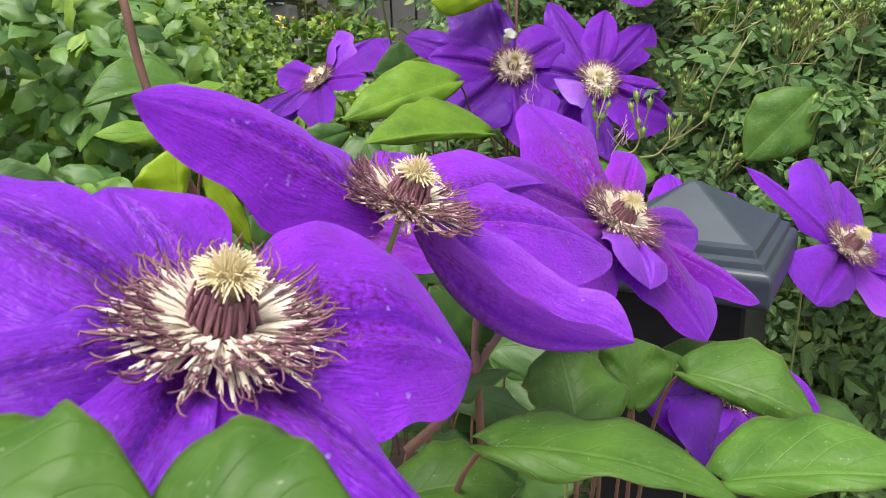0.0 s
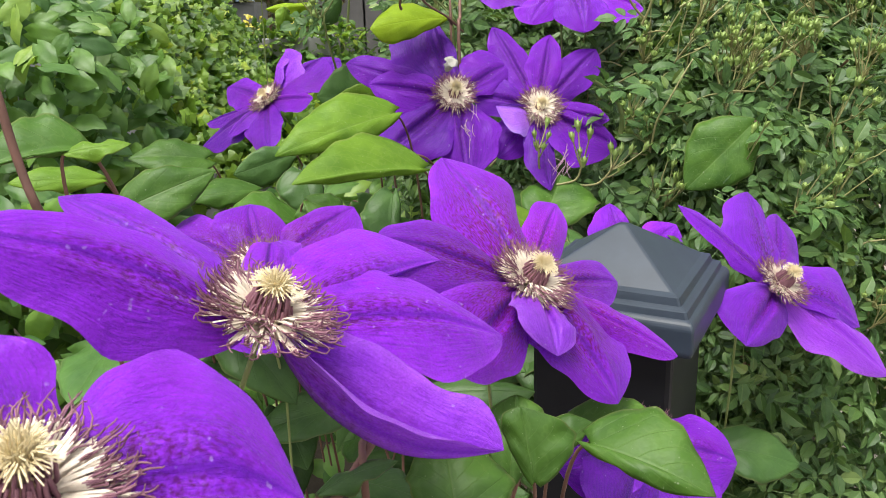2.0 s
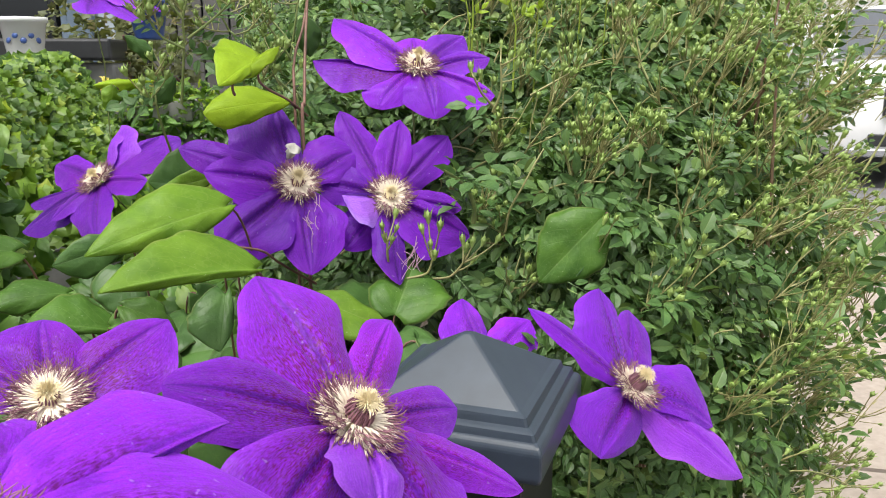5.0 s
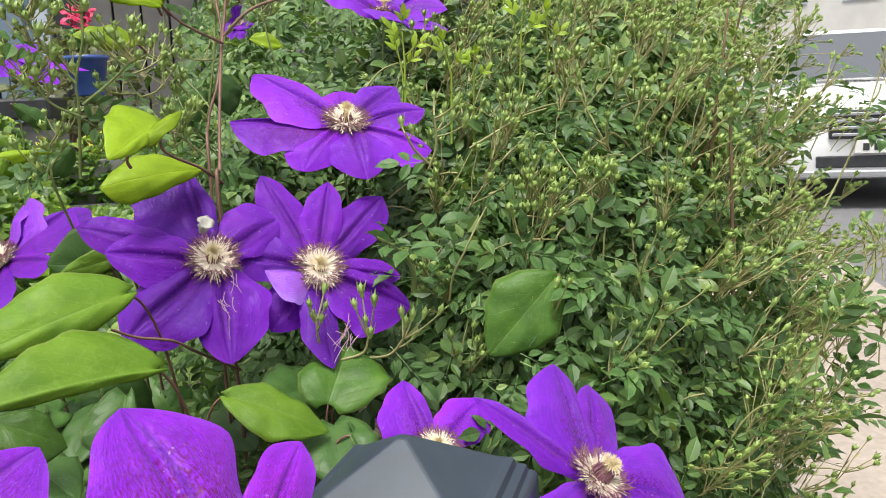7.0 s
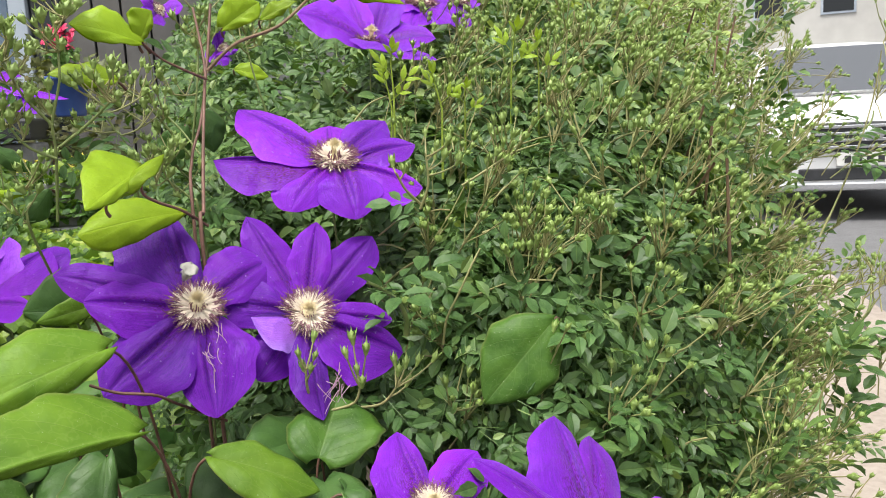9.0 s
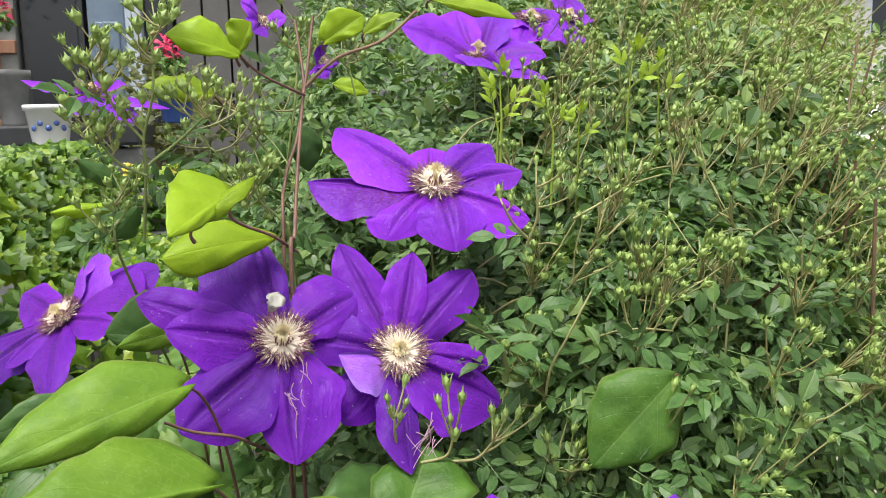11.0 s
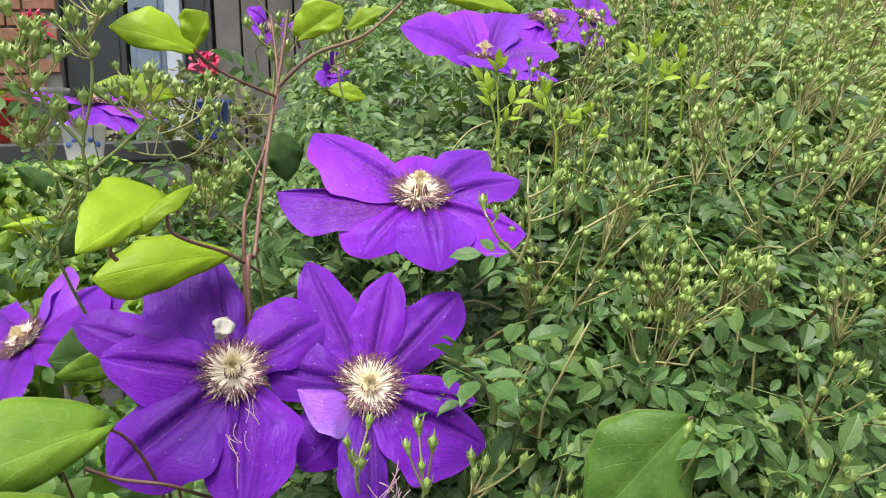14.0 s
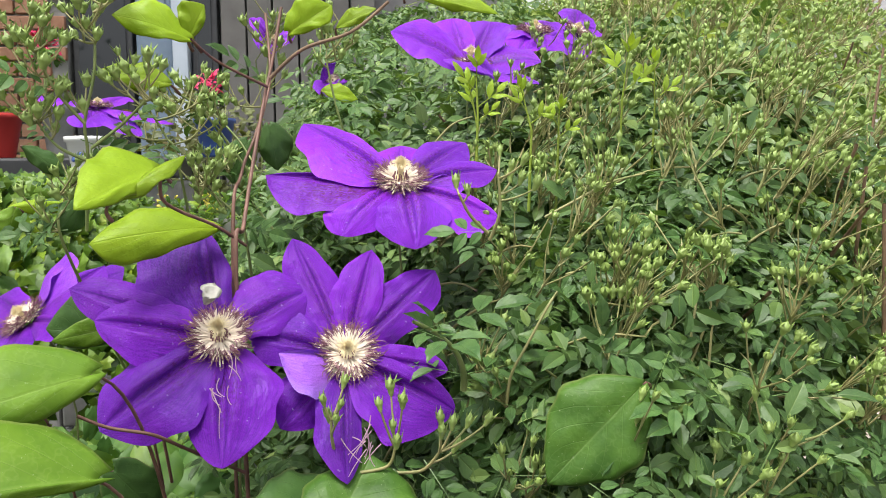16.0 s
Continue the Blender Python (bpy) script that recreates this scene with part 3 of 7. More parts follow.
# ---- fence post with its cap ----
post = empty("fence_post", (0.1425, 0.4587, GROUND - 0.02), "black metal fence post under a slate grey pyramid cap", "fence post")
post.rotation_euler = (0, 0, radians(-29.4))
PH = 1.1173 - GROUND + 0.02
bm = bmesh.new()
box(bm, -0.038, -0.038, 0.0, 0.038, 0.038, PH - 0.012, 0.003)
part("shaft", bm, POST, post)
bm = bmesh.new()
prev = None
for half, h in ((0.0445, -0.020), (0.0487, -0.0185), (0.0499, -0.016), (0.0499, -0.003), (0.0482, 0.0), (0.0460, 0.0008), (0.0450, 0.0040), (0.0436, 0.0046), (0.0412, 0.0054), (0.0400, 0.0092), (0.0382, 0.0098), (0.0362, 0.0104), (0.0030, 0.0330), (0.0018, 0.0334)):
    ring = [bm.verts.new((sx * half, sy * half, PH + h)) for sx, sy in ((-1, -1), (1, -1), (1, 1), (-1, 1))]
    if prev:
        for k in range(4):
            bm.faces.new((prev[k], prev[(k + 1) % 4], ring[(k + 1) % 4], ring[k]))
    else:
        bm.faces.new(ring[::-1])
    prev = ring
bm.faces.new(prev)
corner = [e for e in bm.edges if abs(e.verts[0].co.z - e.verts[1].co.z) > 1e-4 or abs(e.verts[0].co.x) > 0.047]
bmesh.ops.bevel(bm, geom=corner, offset=0.0012, segments=2, affect="EDGES", profile=0.5)
part("cap", bm, CAP, post, "slate grey stepped pyramid cap")

# ---- rose bush ----
LEN = [(0.50, 0.78), (0.56, 0.98), (0.62, 1.09), (0.70, 1.18), (0.80, 1.26), (1.0, 1.35), (1.4, 1.49), (2.0, 1.66), (2.8, 1.78)]


def bush_top(s):
    return np.interp(s, [p[0] for p in LEN], [p[1] for p in LEN])


def to_xy(s, r):
    return 0.342 * s + 0.940 * r, 0.940 * s - 0.342 * r


def bush_right(s):
    return 0.018 + 0.283 * (s - 0.17) - 0.085 * np.maximum(0.0, s - 0.9)


def leaflet(length, width, fold, detail):
    """Vertices and triangles of one small serrate leaflet along y, arched and folded along its midrib."""
    n = 7 if detail else 4
    v, f = [(0, 0, 0)], []
    for i in range(1, n):
        t = i / n
        w = width * 0.5 * math.sin(math.pi * t ** 0.85) ** 0.85 * (1.04 if i % 2 or not detail else 0.93)
        drop = -0.16 * length * t * t
        v += [(-w, length * (t + 0.03 * (i % 2)), fold * w + drop), (0, length * t, drop), (w, length * (t + 0.03 * (i % 2)), fold * w + drop)]
    v.append((0, length * 1.03, -0.22 * length))
    f += [(0, 2, 1), (0, 3, 2)]
    for i in range(n - 2):
        a0 = 1 + 3 * i
        f += [(a0, a0 + 1, a0 + 4), (a0, a0 + 4, a0 + 3), (a0 + 1, a0 + 2, a0 + 5), (a0 + 1, a0 + 5, a0 + 4)]
    a0 = 1 + 3 * (n - 2)
    f += [(a0, a0 + 1, a0 + 3), (a0 + 1, a0 + 2, a0 + 3)]
    return v, f


def rose_leaf(seed, pairs, detail):
    """A compound rose leaf: leaflets in pairs on a thin midrib, and one at its end."""
    rng = random.Random(seed)
    vs, fs, uvs = [], [], []

    def add(m, length, width):
        v, f = leaflet(length, width, rng.uniform(0.15, 0.5), detail)
        k = len(vs)
        for p in v:
            vs.append(m @ Vector(p))
            uvs.append((0.5 + 0.5 * p[0] / width * 1.9, p[1] / length))
        fs.extend(tuple(q + k for q in t) for t in f)

    step = 0.0112
    for k in range(pairs):
        at = 0.009 + step * k
        for side in (-1, 1):
            size = (0.0138 + 0.0022 * k) * rng.uniform(0.88, 1.12)
            m = Matrix.Translation((side * 0.0014, at, 0)) @ Euler((rng.uniform(-0.2, 0.15), side * rng.uniform(-0.25, 0.2), side * -rng.uniform(0.80, 1.10))).to_matrix().to_4x4()
            add(m, size, size * rng.uniform(0.48, 0.56))
    size = 0.0205 * rng.uniform(0.88, 1.12)
    add(Matrix.Translation((0, 0.009 + step * pairs - 0.003, 0)) @ Euler((rng.uniform(-0.2, 0.1), rng.uniform(-0.15, 0.15), 0)).to_matrix().to_4x4(), size, size * 0.52)
    k = len(vs)
    top = 0.009 + step * pairs
    vs += [Vector((-0.0005, -0.006, -0.0004)), Vector((0.0005, -0.006, -0.0004)), Vector((0, top, 0))]
    uvs += [(0.5, 0), (0.5, 0), (0.5, 1)]
    fs.append((k, k + 1, k + 2))
    return vs, fs, uvs


def scattered(name, count, place, variants, mat, parent, seed, scale=(0.85, 1.2), tilt=0.6):
    """Many leaves joined into one mesh. place(rng) gives where a leaf sits and which way is out."""
    rng = random.Random(seed)
    packs = [(np.array([tuple(p) for p in v]), np.array(f), np.array(w) if w is not None else np.full((len(v), 2), 0.3)) for v, f, w in variants]
    av, af, au, off = [], [], [], 0
    for _ in range(count):
        where, out = place(rng)
        if where is None:
            continue
        v, f, w = packs[rng.randrange(len(packs))]
        aim = (Vector(out) + Vector((rng.gauss(0, tilt), rng.gauss(0, tilt), rng.gauss(0.1, tilt)))).normalized()
        face = Vector((rng.gauss(0, 0.35), rng.gauss(-0.5, 0.35), 0.9))
        bx, by, bz = basis(aim, face)
        k = rng.uniform(*scale)
        av.append(v[:, :1] * np.array(bx) * k + v[:, 1:2] * np.array(by) * k + v[:, 2:] * np.array(bz) * k + np.array(where))
        af.append(f + off)
        au.append(w)
        off += len(v)
    ob = big_mesh(name, np.concatenate(av), np.concatenate(af), mat, parent, False, np.concatenate(au))
    ob["kind"] = "stuff"
    return ob


NEAR_ROSE = [rose_leaf(10 + k, 2 + (k % 2), True) for k in range(6)]
FAR_ROSE = [rose_leaf(40 + k, 2, False) for k in range(5)]
rose = empty("rose_bush", (0.45, 1.0, GROUND), "large dense miniature rose bush of small leaves and green buds", "bush")


def local(p):
    return (p[0] - 0.45, p[1] - 1.0, p[2] - GROUND)


def shape(s, r):
    """The height of the bush's skin at a place, its place on the ground, and how near its street edge is."""
    x, y = to_xy(s, r)
    back = 0.08 * min(1.0, max(0.0, (0.25 - x) / 0.10))
    edge = max(0.0, (r - bush_right(s) + 0.14) / 0.14)
    top = bush_top(s - back) - 0.16 * edge ** 2
    if x < 0.07:
        top -= min(0.32, 1.6 * (0.07 - x))
    return x, y, top, edge, s - back


def skin_normal(s, edge):
    """Which way the skin of the bush looks."""
    slope = (bush_top(s + 0.03) - bush_top(s - 0.03)) / 0.06
    return (Vector((-0.342 * slope, -0.94 * slope, 1)).normalized() + Vector((0.94, -0.342, 0)) * edge).normalized()


def on_bush(s0, s1, deep, power=1.6, side=0):
    """A rule that sets leaves on the rounded skin of the bush and some way into it."""
    def place(rng):
        s = s0 + (s1 - s0) * rng.random() ** power
        left = -0.20 - 0.42 * max(0.0, s - 0.6)
        r = rng.uniform(left, bush_right(s) + 0.02)
        x, y, top, edge, s1_ = shape(s, r)
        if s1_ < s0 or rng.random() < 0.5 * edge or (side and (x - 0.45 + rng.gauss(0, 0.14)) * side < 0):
            return None, None
        lump = 0.030 * noise.noise(Vector((x * 7, y * 7, 3.0))) + 0.012 * noise.noise(Vector((x * 22, y * 22, 8.0)))
        low = max(0.45, top - 0.75) if s1_ < 0.80 or edge > 0 else top - 0.28
        q = rng.random()
        z = top + lump - (deep * rng.random() ** 1.3 if q < 0.7 else (top - low) * rng.random())
        if x < 0.34 and s > 0.95 and rng.random() < 0.5:
            return None, None
        if x < 0.22 and z < 1.10 and rng.random() < 0.75:
            return None, None
        x += rng.gauss(0, 0.008)
        y += rng.gauss(0, 0.008)
        return local((x, y, z)), skin_normal(s1_, edge)
    return place


def leaf_frame(rng, out, jitter):
    """A leaf that lies open to the light: its face near the way out of the bush, its run any way across, rather down."""
    face = (Vector(out) + Vector((rng.gauss(0, jitter), rng.gauss(0, jitter), rng.gauss(0.15, jitter)))).normalized()
    a = rng.uniform(0, 2 * math.pi)
    u, w, n = upright(face)
    aim = u * math.cos(a) + w * math.sin(a) + Vector((0.25, -0.2, -0.25))
    return basis(aim, face)


def clothed(name, count, place, variants, mat, parent, seed, scale=(0.85, 1.2), jitter=0.4, smooth=False):
    """Many leaves joined into one mesh, each turned to the light."""
    rng = random.Random(seed)
    packs = [(np.array([tuple(p) for p in v]), np.array(f), np.array(w) if w is not None else np.full((len(v), 2), 0.3)) for v, f, w in variants]
    av, af, au, off = [], [], [], 0
    for _ in range(count):
        where, out = place(rng)
        if where is None:
            continue
        v, f, w = packs[rng.randrange(len(packs))]
        bx, by, bz = leaf_frame(rng, out, jitter)
        k = rng.uniform(*scale)
        av.append(v[:, :1] * np.array(bx) * k + v[:, 1:2] * np.array(by) * k + v[:, 2:] * np.array(bz) * k + np.array(where))
        af.append(f + off)
        au.append(w)
        off += len(v)
    ob = big_mesh(name, np.concatenate(av), np.concatenate(af), mat, parent, smooth, np.concatenate(au))
    ob["kind"] = "stuff"
    return ob


clothed("rose_foliage", 10500, on_bush(0.52, 1.15, 0.075, 1.2), NEAR_ROSE, ROSE, rose, 5, (0.55, 0.90), 0.46)
# side 1 wears the haze-paled green, side -1 the plain ROSE
clothed("rose_foliage", 8500, on_bush(0.90, 2.9, 0.09, 1.25, 1), FAR_ROSE, ROSE_HAZED, rose, 6, (0.75, 1.15), 0.5)
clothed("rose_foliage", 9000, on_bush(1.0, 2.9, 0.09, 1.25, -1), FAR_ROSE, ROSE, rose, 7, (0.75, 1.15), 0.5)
clothed("rose_foliage", 5000, on_bush(0.60, 1.3, 0.35, 1.0), FAR_ROSE, ROSE, rose, 8, (0.8, 1.1), 0.6)

# leaves of the nearest stretch, one by one
leaf_meshes = []
for v, f, uv in NEAR_ROSE:
    ob = mesh_object("leaf", v, f, ROSE_SINGLE, rose, uv, False)
    ob.location = local((0.30, 0.70, 1.15))
    leaf_meshes.append(ob)
rng = random.Random(77)
rule = on_bush(0.58, 0.86, 0.012, 1.0)
for k in range(294):
    where, out = rule(rng)
    while where is None:
        where, out = rule(rng)
    src = leaf_meshes[k % 6]
    ob = src if k < 6 else src.copy()
    if k >= 6:
        scene.collection.objects.link(ob)
    bx, by, bz = leaf_frame(rng, out, 0.40)
    m = Matrix((bx, by, bz)).transposed().to_4x4()
    m.translation = Vector(where) + Vector((0, -0.006, 0.004))
    ob.matrix_local = m @ Matrix.Scale(rng.uniform(0.56, 0.86), 4)


def bud_mesh(seed, tall=1.0, wide=1.0):
    """One small pointed rosebud with its five sepals, standing on the origin."""
    rng = random.Random(seed)
    rb = 0.00185 * tall * rng.uniform(0.85, 1.2)
    bv, bf = [], []
    prof = ((0.36, -0.6), (0.62, 0.0), (0.74, 0.6), (0.82, 1.0), (1.12, 1.5), (1.15, 2.1), (0.86, 2.7), (0.42, 3.2), (0.08, 3.8))
    for rr, hh in prof:
        for q in range(8):
            an = 2 * math.pi * q / 8
            bv.append(Vector((rr * rb * math.cos(an), rr * rb * math.sin(an), hh * rb)))
    for i in range(len(prof) - 1):
        for q in range(8):
            p, p2 = i * 8 + q, i * 8 + (q + 1) % 8
            bf.append((p, p2, p2 + 8, p + 8))
    for q in range(5):
        an = 2 * math.pi * q / 5 + 0.3
        out = Vector((math.cos(an), math.sin(an), 0))
        side = Vector((-math.sin(an), math.cos(an), 0))
        root = Vector((0, 0, 2.2 * rb)) + out * 1.10 * rb
        j = len(bv)
        flare = rng.uniform(-0.5, 0.9)
        bv.extend([root - side * 0.42 * rb, root + side * 0.42 * rb, root - out * (0.15 * rb) + Vector((0, 0, 0.7 * rb)), root + out * (flare * rb) + Vector((0, 0, rng.uniform(1.2, 3.0) * rb))])
        bf.extend([(j, j + 1, j + 2), (j, j + 2, j + 3), (j + 1, j + 3, j + 2)])
    bv = [Vector((p.x * wide, p.y * wide, p.z)) for p in bv]
    me = mesh_object("bud", bv, bf, BUD)
    data = me.data
    bpy.data.objects.remove(me)
    return data


def loose_data(name, v, f, mat):
    ob = mesh_object(name, v, f, mat)
    data = ob.data
    bpy.data.objects.remove(ob)
    return data


def cluster_stalks(seed, size, foot):
    """A bent stalk, the places and ways of the buds, and the small stalks with narrow bracts that carry them."""
    rng = random.Random(seed)
    bend = rng.uniform(-0.4, 0.4)
    v, f = tube([(bend * foot, -0.25 * foot, -foot), (bend * foot * 0.35, -0.06 * foot, -foot * 0.5), (0.001, 0.001, -0.012), (0, 0, 0.002)], 0.00085, 0.0006, 5)
    main = loose_data("bud_stalk", v, f, ROSE_STALK)
    ends, small = [], []
    for k in range(rng.randint(4, 8)):
        a = 2.4 * k + rng.uniform(-0.5, 0.5)
        sp = rng.uniform(0.2, 0.9)
        h = 0.027 * size * rng.uniform(0.3, 1.1)
        end = Vector((math.cos(a) * sp * h, math.sin(a) * sp * h, h * (1.15 - 0.4 * sp)))
        start = Vector((0, 0, -0.012 * rng.random()))
        v, f = tube([start, (end.x * 0.6, end.y * 0.6, end.z * 0.45), tuple(end)], 0.00060, 0.00050, 5)
        for q in range(2):
            b = a + rng.uniform(-1.2, 1.2)
            way = Vector((math.cos(b), math.sin(b), rng.uniform(0.6, 1.8))).normalized() * rng.uniform(0.004, 0.010) * size
            wide = way.cross(Vector((0, 0, 1))).normalized() * 0.0008
            at = start.lerp(end, 0.45 * q)
            i = len(v)
            v += [at - wide, at + wide, at + way * 0.5 + wide * 0.8, at + way, at + way * 0.5 - wide * 0.8]
            f.append((i, i + 1, i + 2, i + 4))
            f.append((i + 4, i + 2, i + 3))
        small.append(loose_data("pedicel", v, f, ROSE_STALK))
        ends.append((end, (end + Vector((rng.gauss(0, 0.006), rng.gauss(0, 0.006), 0.02))).normalized()))
    return main, ends, small


BUDS = [bud_mesh(500 + k) for k in range(6)]
ROUND_BUDS = [bud_mesh(520 + k, 0.86, 1.42) for k in range(6)]
CLUSTERS = [cluster_stalks(200 + k, 0.8 + 0.1 * k, 0.035) for k in range(8)]
TALL = [cluster_stalks(200 + k, 0.8 + 0.1 * k, 0.055) for k in range(8)]


def bud_at(k, p, lean, turn, parent, origin, size=1.0):
    """Sets a stalk with its buds at a place."""
    data, ends, small = CLUSTERS[k % 8]
    st = new("bud_stalk", data)
    st.parent = parent
    x, y, z = upright(lean)
    m = Matrix((x, y, z)).transposed().to_4x4() @ pose(0, 0, 0, 0, 0, turn)
    m.translation = Vector(p) - Vector(origin)
    st.matrix_local = m @ Matrix.Scale(0.95 * (0.35 + 0.65 * size), 4)
    for i, (end, way) in enumerate(ends):
        new("pedicel", small[i]).parent = st
        b = new("bud", (ROUND_BUDS if k % 2 else BUDS)[(k + i) % 6])
        b.parent = st
        x, y, z = upright(way)
        mb = Matrix((x, y, z)).transposed().to_4x4()
        mb.translation = end
        b.matrix_local = mb


def bud_place(rng, s):
    """A place just above the skin, and the way a shoot leans there: out, up and towards the street at that side."""
    r = rng.uniform(-0.10, bush_right(s) + 0.03)
    x, y, top, edge, s1_ = shape(s, r)
    n = skin_normal(s1_, edge)
    p = Vector((x, y, top)) + n * rng.uniform(-0.004, 0.030)
    return tuple(p), n * 0.5 + Vector((0.25 + 0.3 * edge + rng.gauss(0, 0.3), rng.gauss(-0.05, 0.25), 0.6)), s1_


ORIGIN = (0.45, 1.0, GROUND)
rng = random.Random(12)
done = 0
while done < 85:
    p, lean, s1_ = bud_place(rng, 0.66 + 0.40 * rng.random())
    if s1_ < 0.64:
        continue
    bud_at(done, p, lean, rng.uniform(0, 360), rose, ORIGIN)
    done += 1
# the farther ones, joined
jv, jf, kv, kf, nj, nk = [], [], [], [], 0, 0


def arrays(me):
    v = np.zeros(len(me.vertices) * 3)
    me.vertices.foreach_get("co", v)
    t = []
    for po in me.polygons:
        q = list(po.vertices)
        t += [(q[0], q[1], q[2])] + ([(q[0], q[2], q[3])] if len(q) == 4 else [])
    return v.reshape(-1, 3), np.array(t)


BUD_ARR = [arrays(b) for b in ROUND_BUDS]


def joined(pieces):
    vs, ts, k = [], [], 0
    for v, t in pieces:
        vs.append(v)
        ts.append(t + k)
        k += len(v)
    return np.concatenate(vs), np.concatenate(ts)


STALK_ARR = [joined([arrays(c[0])] + [arrays(q) for q in c[2]]) for c in TALL]
for k in range(430):
    p, lean, s1_ = bud_place(rng, 0.72 + 2.0 * rng.random() ** 0.95)
    if s1_ < 0.64:
        continue
    x, y, z = upright(lean)
    m = Matrix((x, y, z)).transposed().to_4x4() @ pose(0, 0, 0, 0, 0, rng.uniform(0, 360))
    m.translation = Vector(local(p))
    mm = np.array(m)
    v, t = STALK_ARR[k % 8]
    jv.append(v @ mm[:3, :3].T + mm[:3, 3])
    jf.append(t + nj)
    nj += len(v)
    for i, (end, way) in enumerate(CLUSTERS[k % 8][1]):
        x, y, z = upright(way)
        mb = Matrix((x, y, z)).transposed().to_4x4()
        mb.translation = end
        mb = np.array(m @ mb)
        v, t = BUD_ARR[(k + i) % 6]
        kv.append(v @ mb[:3, :3].T + mb[:3, 3])
        kf.append(t + nk)
        nk += len(v)
for nm, v, t, mt in (("far_bud_stalk", jv, jf, ROSE_STALK), ("far_bud", kv, kf, BUD)):
    big_mesh(nm, np.concatenate(v), np.concatenate(t), mt, rose, True)["kind"] = "stuff"

# canes inside the bush
cv, cf = [], []
for k in range(70):
    s = rng.uniform(0.62, 2.0)
    r = rng.uniform(-0.16, bush_right(s))
    x, y = to_xy(s, r)
    foot = Vector(local((0.45 + rng.uniform(-0.12, 0.2), 1.0 + rng.uniform(-0.2, 0.4), GROUND)))
    tip = Vector(local((x, y, bush_top(s) - 0.01)))
    mid = foot.lerp(tip, 0.6) + Vector((rng.uniform(-0.05, 0.05), rng.uniform(-0.05, 0.05), 0.12))
    pts = [foot.lerp(mid, i / 5) for i in range(5)] + [mid.lerp(tip, i / 5) + Vector((0, 0, 0.03 * math.sin(math.pi * i / 5))) for i in range(6)]
    tube(pts, 0.0035, 0.0012, 5, cv, cf)
mesh_object("cane", cv, cf, TWIG, rose)
cv, cf = [], []
for k in range(110):
    s = 0.70 + 1.3 * rng.random() ** 1.5
    x, y, top, edge, s1_ = shape(s, rng.uniform(-0.10, bush_right(s)))
    if s1_ < 0.62:
        continue
    p1 = Vector(local((x, y - 0.008, top + 0.012)))
    d = Vector((rng.uniform(-1, 1), rng.uniform(0.1, 0.9), rng.uniform(-0.9, -0.3))).normalized() * rng.uniform(0.05, 0.12)
    tube(bow(p1, p1 + d, rng.uniform(0.004, 0.016), 7), 0.0006, 0.0012, 5, cv, cf)
fringe = []
for k in range(150):
    s = 0.68 + 1.1 * rng.random() ** 1.3
    x, y, top, edge, s1_ = shape(s, bush_right(s) - 0.01)
    z0 = rng.uniform(max(0.55, top - 0.55), top + 0.06)
    p1 = Vector(local((x, y, z0)))
    d = Vector((rng.uniform(0.4, 1.0), rng.uniform(-0.75, 0.1), rng.uniform(0.0, 0.9))).normalized() * rng.uniform(0.05, 0.13) * (0.4 + 0.6 * s)
    tube(bow(p1, p1 + d, rng.uniform(-0.025, 0.025), 9), 0.0009, 0.0006, 5, cv, cf)
    fringe.append((p1, d))
twigs = mesh_object("twig", cv, cf, ROSE_STALK, rose)
twigs["kind"] = "stuff"

for nm, arr, mt in (("fringe_stalk", STALK_ARR, ROSE_STALK), ("fringe_bud", BUD_ARR, BUD)):
    gv2, gf2, k2 = [], [], 0
    for k, (p1, d) in enumerate(fringe):
        for u in (0.65, 1.0):
            x, y, z = upright(d.normalized() + Vector((0, 0, 0.5)))
            m = Matrix((x, y, z)).transposed().to_4x4() @ pose(0, 0, 0, 0, 0, 70 * k) @ Matrix.Scale(0.8, 4)
            m.translation = p1 + d * u
            if nm == "fringe_stalk":
                sets = [(m, arr[k % 8])]
            else:
                sets = []
                for i, (end, way) in enumerate(CLUSTERS[k % 8][1]):
                    x, y, z = upright(way)
                    mb = Matrix((x, y, z)).transposed().to_4x4()
                    mb.translation = end
                    sets.append((m @ mb, arr[(k + i) % 6]))
            for mm, (v, t) in sets:
                mm = np.array(mm)
                gv2.append(v @ mm[:3, :3].T + mm[:3, 3])
                gf2.append(t + k2)
                k2 += len(v)
    big_mesh(nm, np.concatenate(gv2), np.concatenate(gf2), mt, rose, True)["kind"] = "stuff"


def on_fringe(rg):
    p1, d = fringe[rg.randrange(len(fringe))]
    return tuple(p1 + d * rg.random()), tuple(d.normalized())


scattered("rose_foliage", 420, on_fringe, NEAR_ROSE, ROSE, rose, 9, (0.7, 1.0))

# ---- clematis flowers ----
flower("large violet clematis flower with a cream heart, close beside a fence", (-0.0327, 0.1469, 1.1922), (0.3, -0.22, 0.93), [
    ((41.9, 26.9, -4.0), (5.1, 46.1, 5.0), (32.8, -1.2, -5.0), 5),
    ((-34.2, 21.1, 9.0), (-12.4, 28.6, 6.0), (-35.4, 9.5, 3.0), 1),
    ((-60.5, 4.7, 6.0), (-39.7, 15.4, 10.0), (-30.6, -18.3, 2.0), 2),
    ((-29.0, -35.3, 0.0), (-31.0, -15.3, 1.0), (-15.0, -30.6, -2.0), 2),
    ((3.0, -39.7, -4.0), (10.4, -30.6, -1.0), (-12.8, -32.5, -2.0), 2),
    ((46.7, -17.0, -6.0), (25.5, -2.2, -3.0), (7.9, -22.4, -1.0), 3),
], PETAL, 1, 1.02, 2, tuft=1.25)

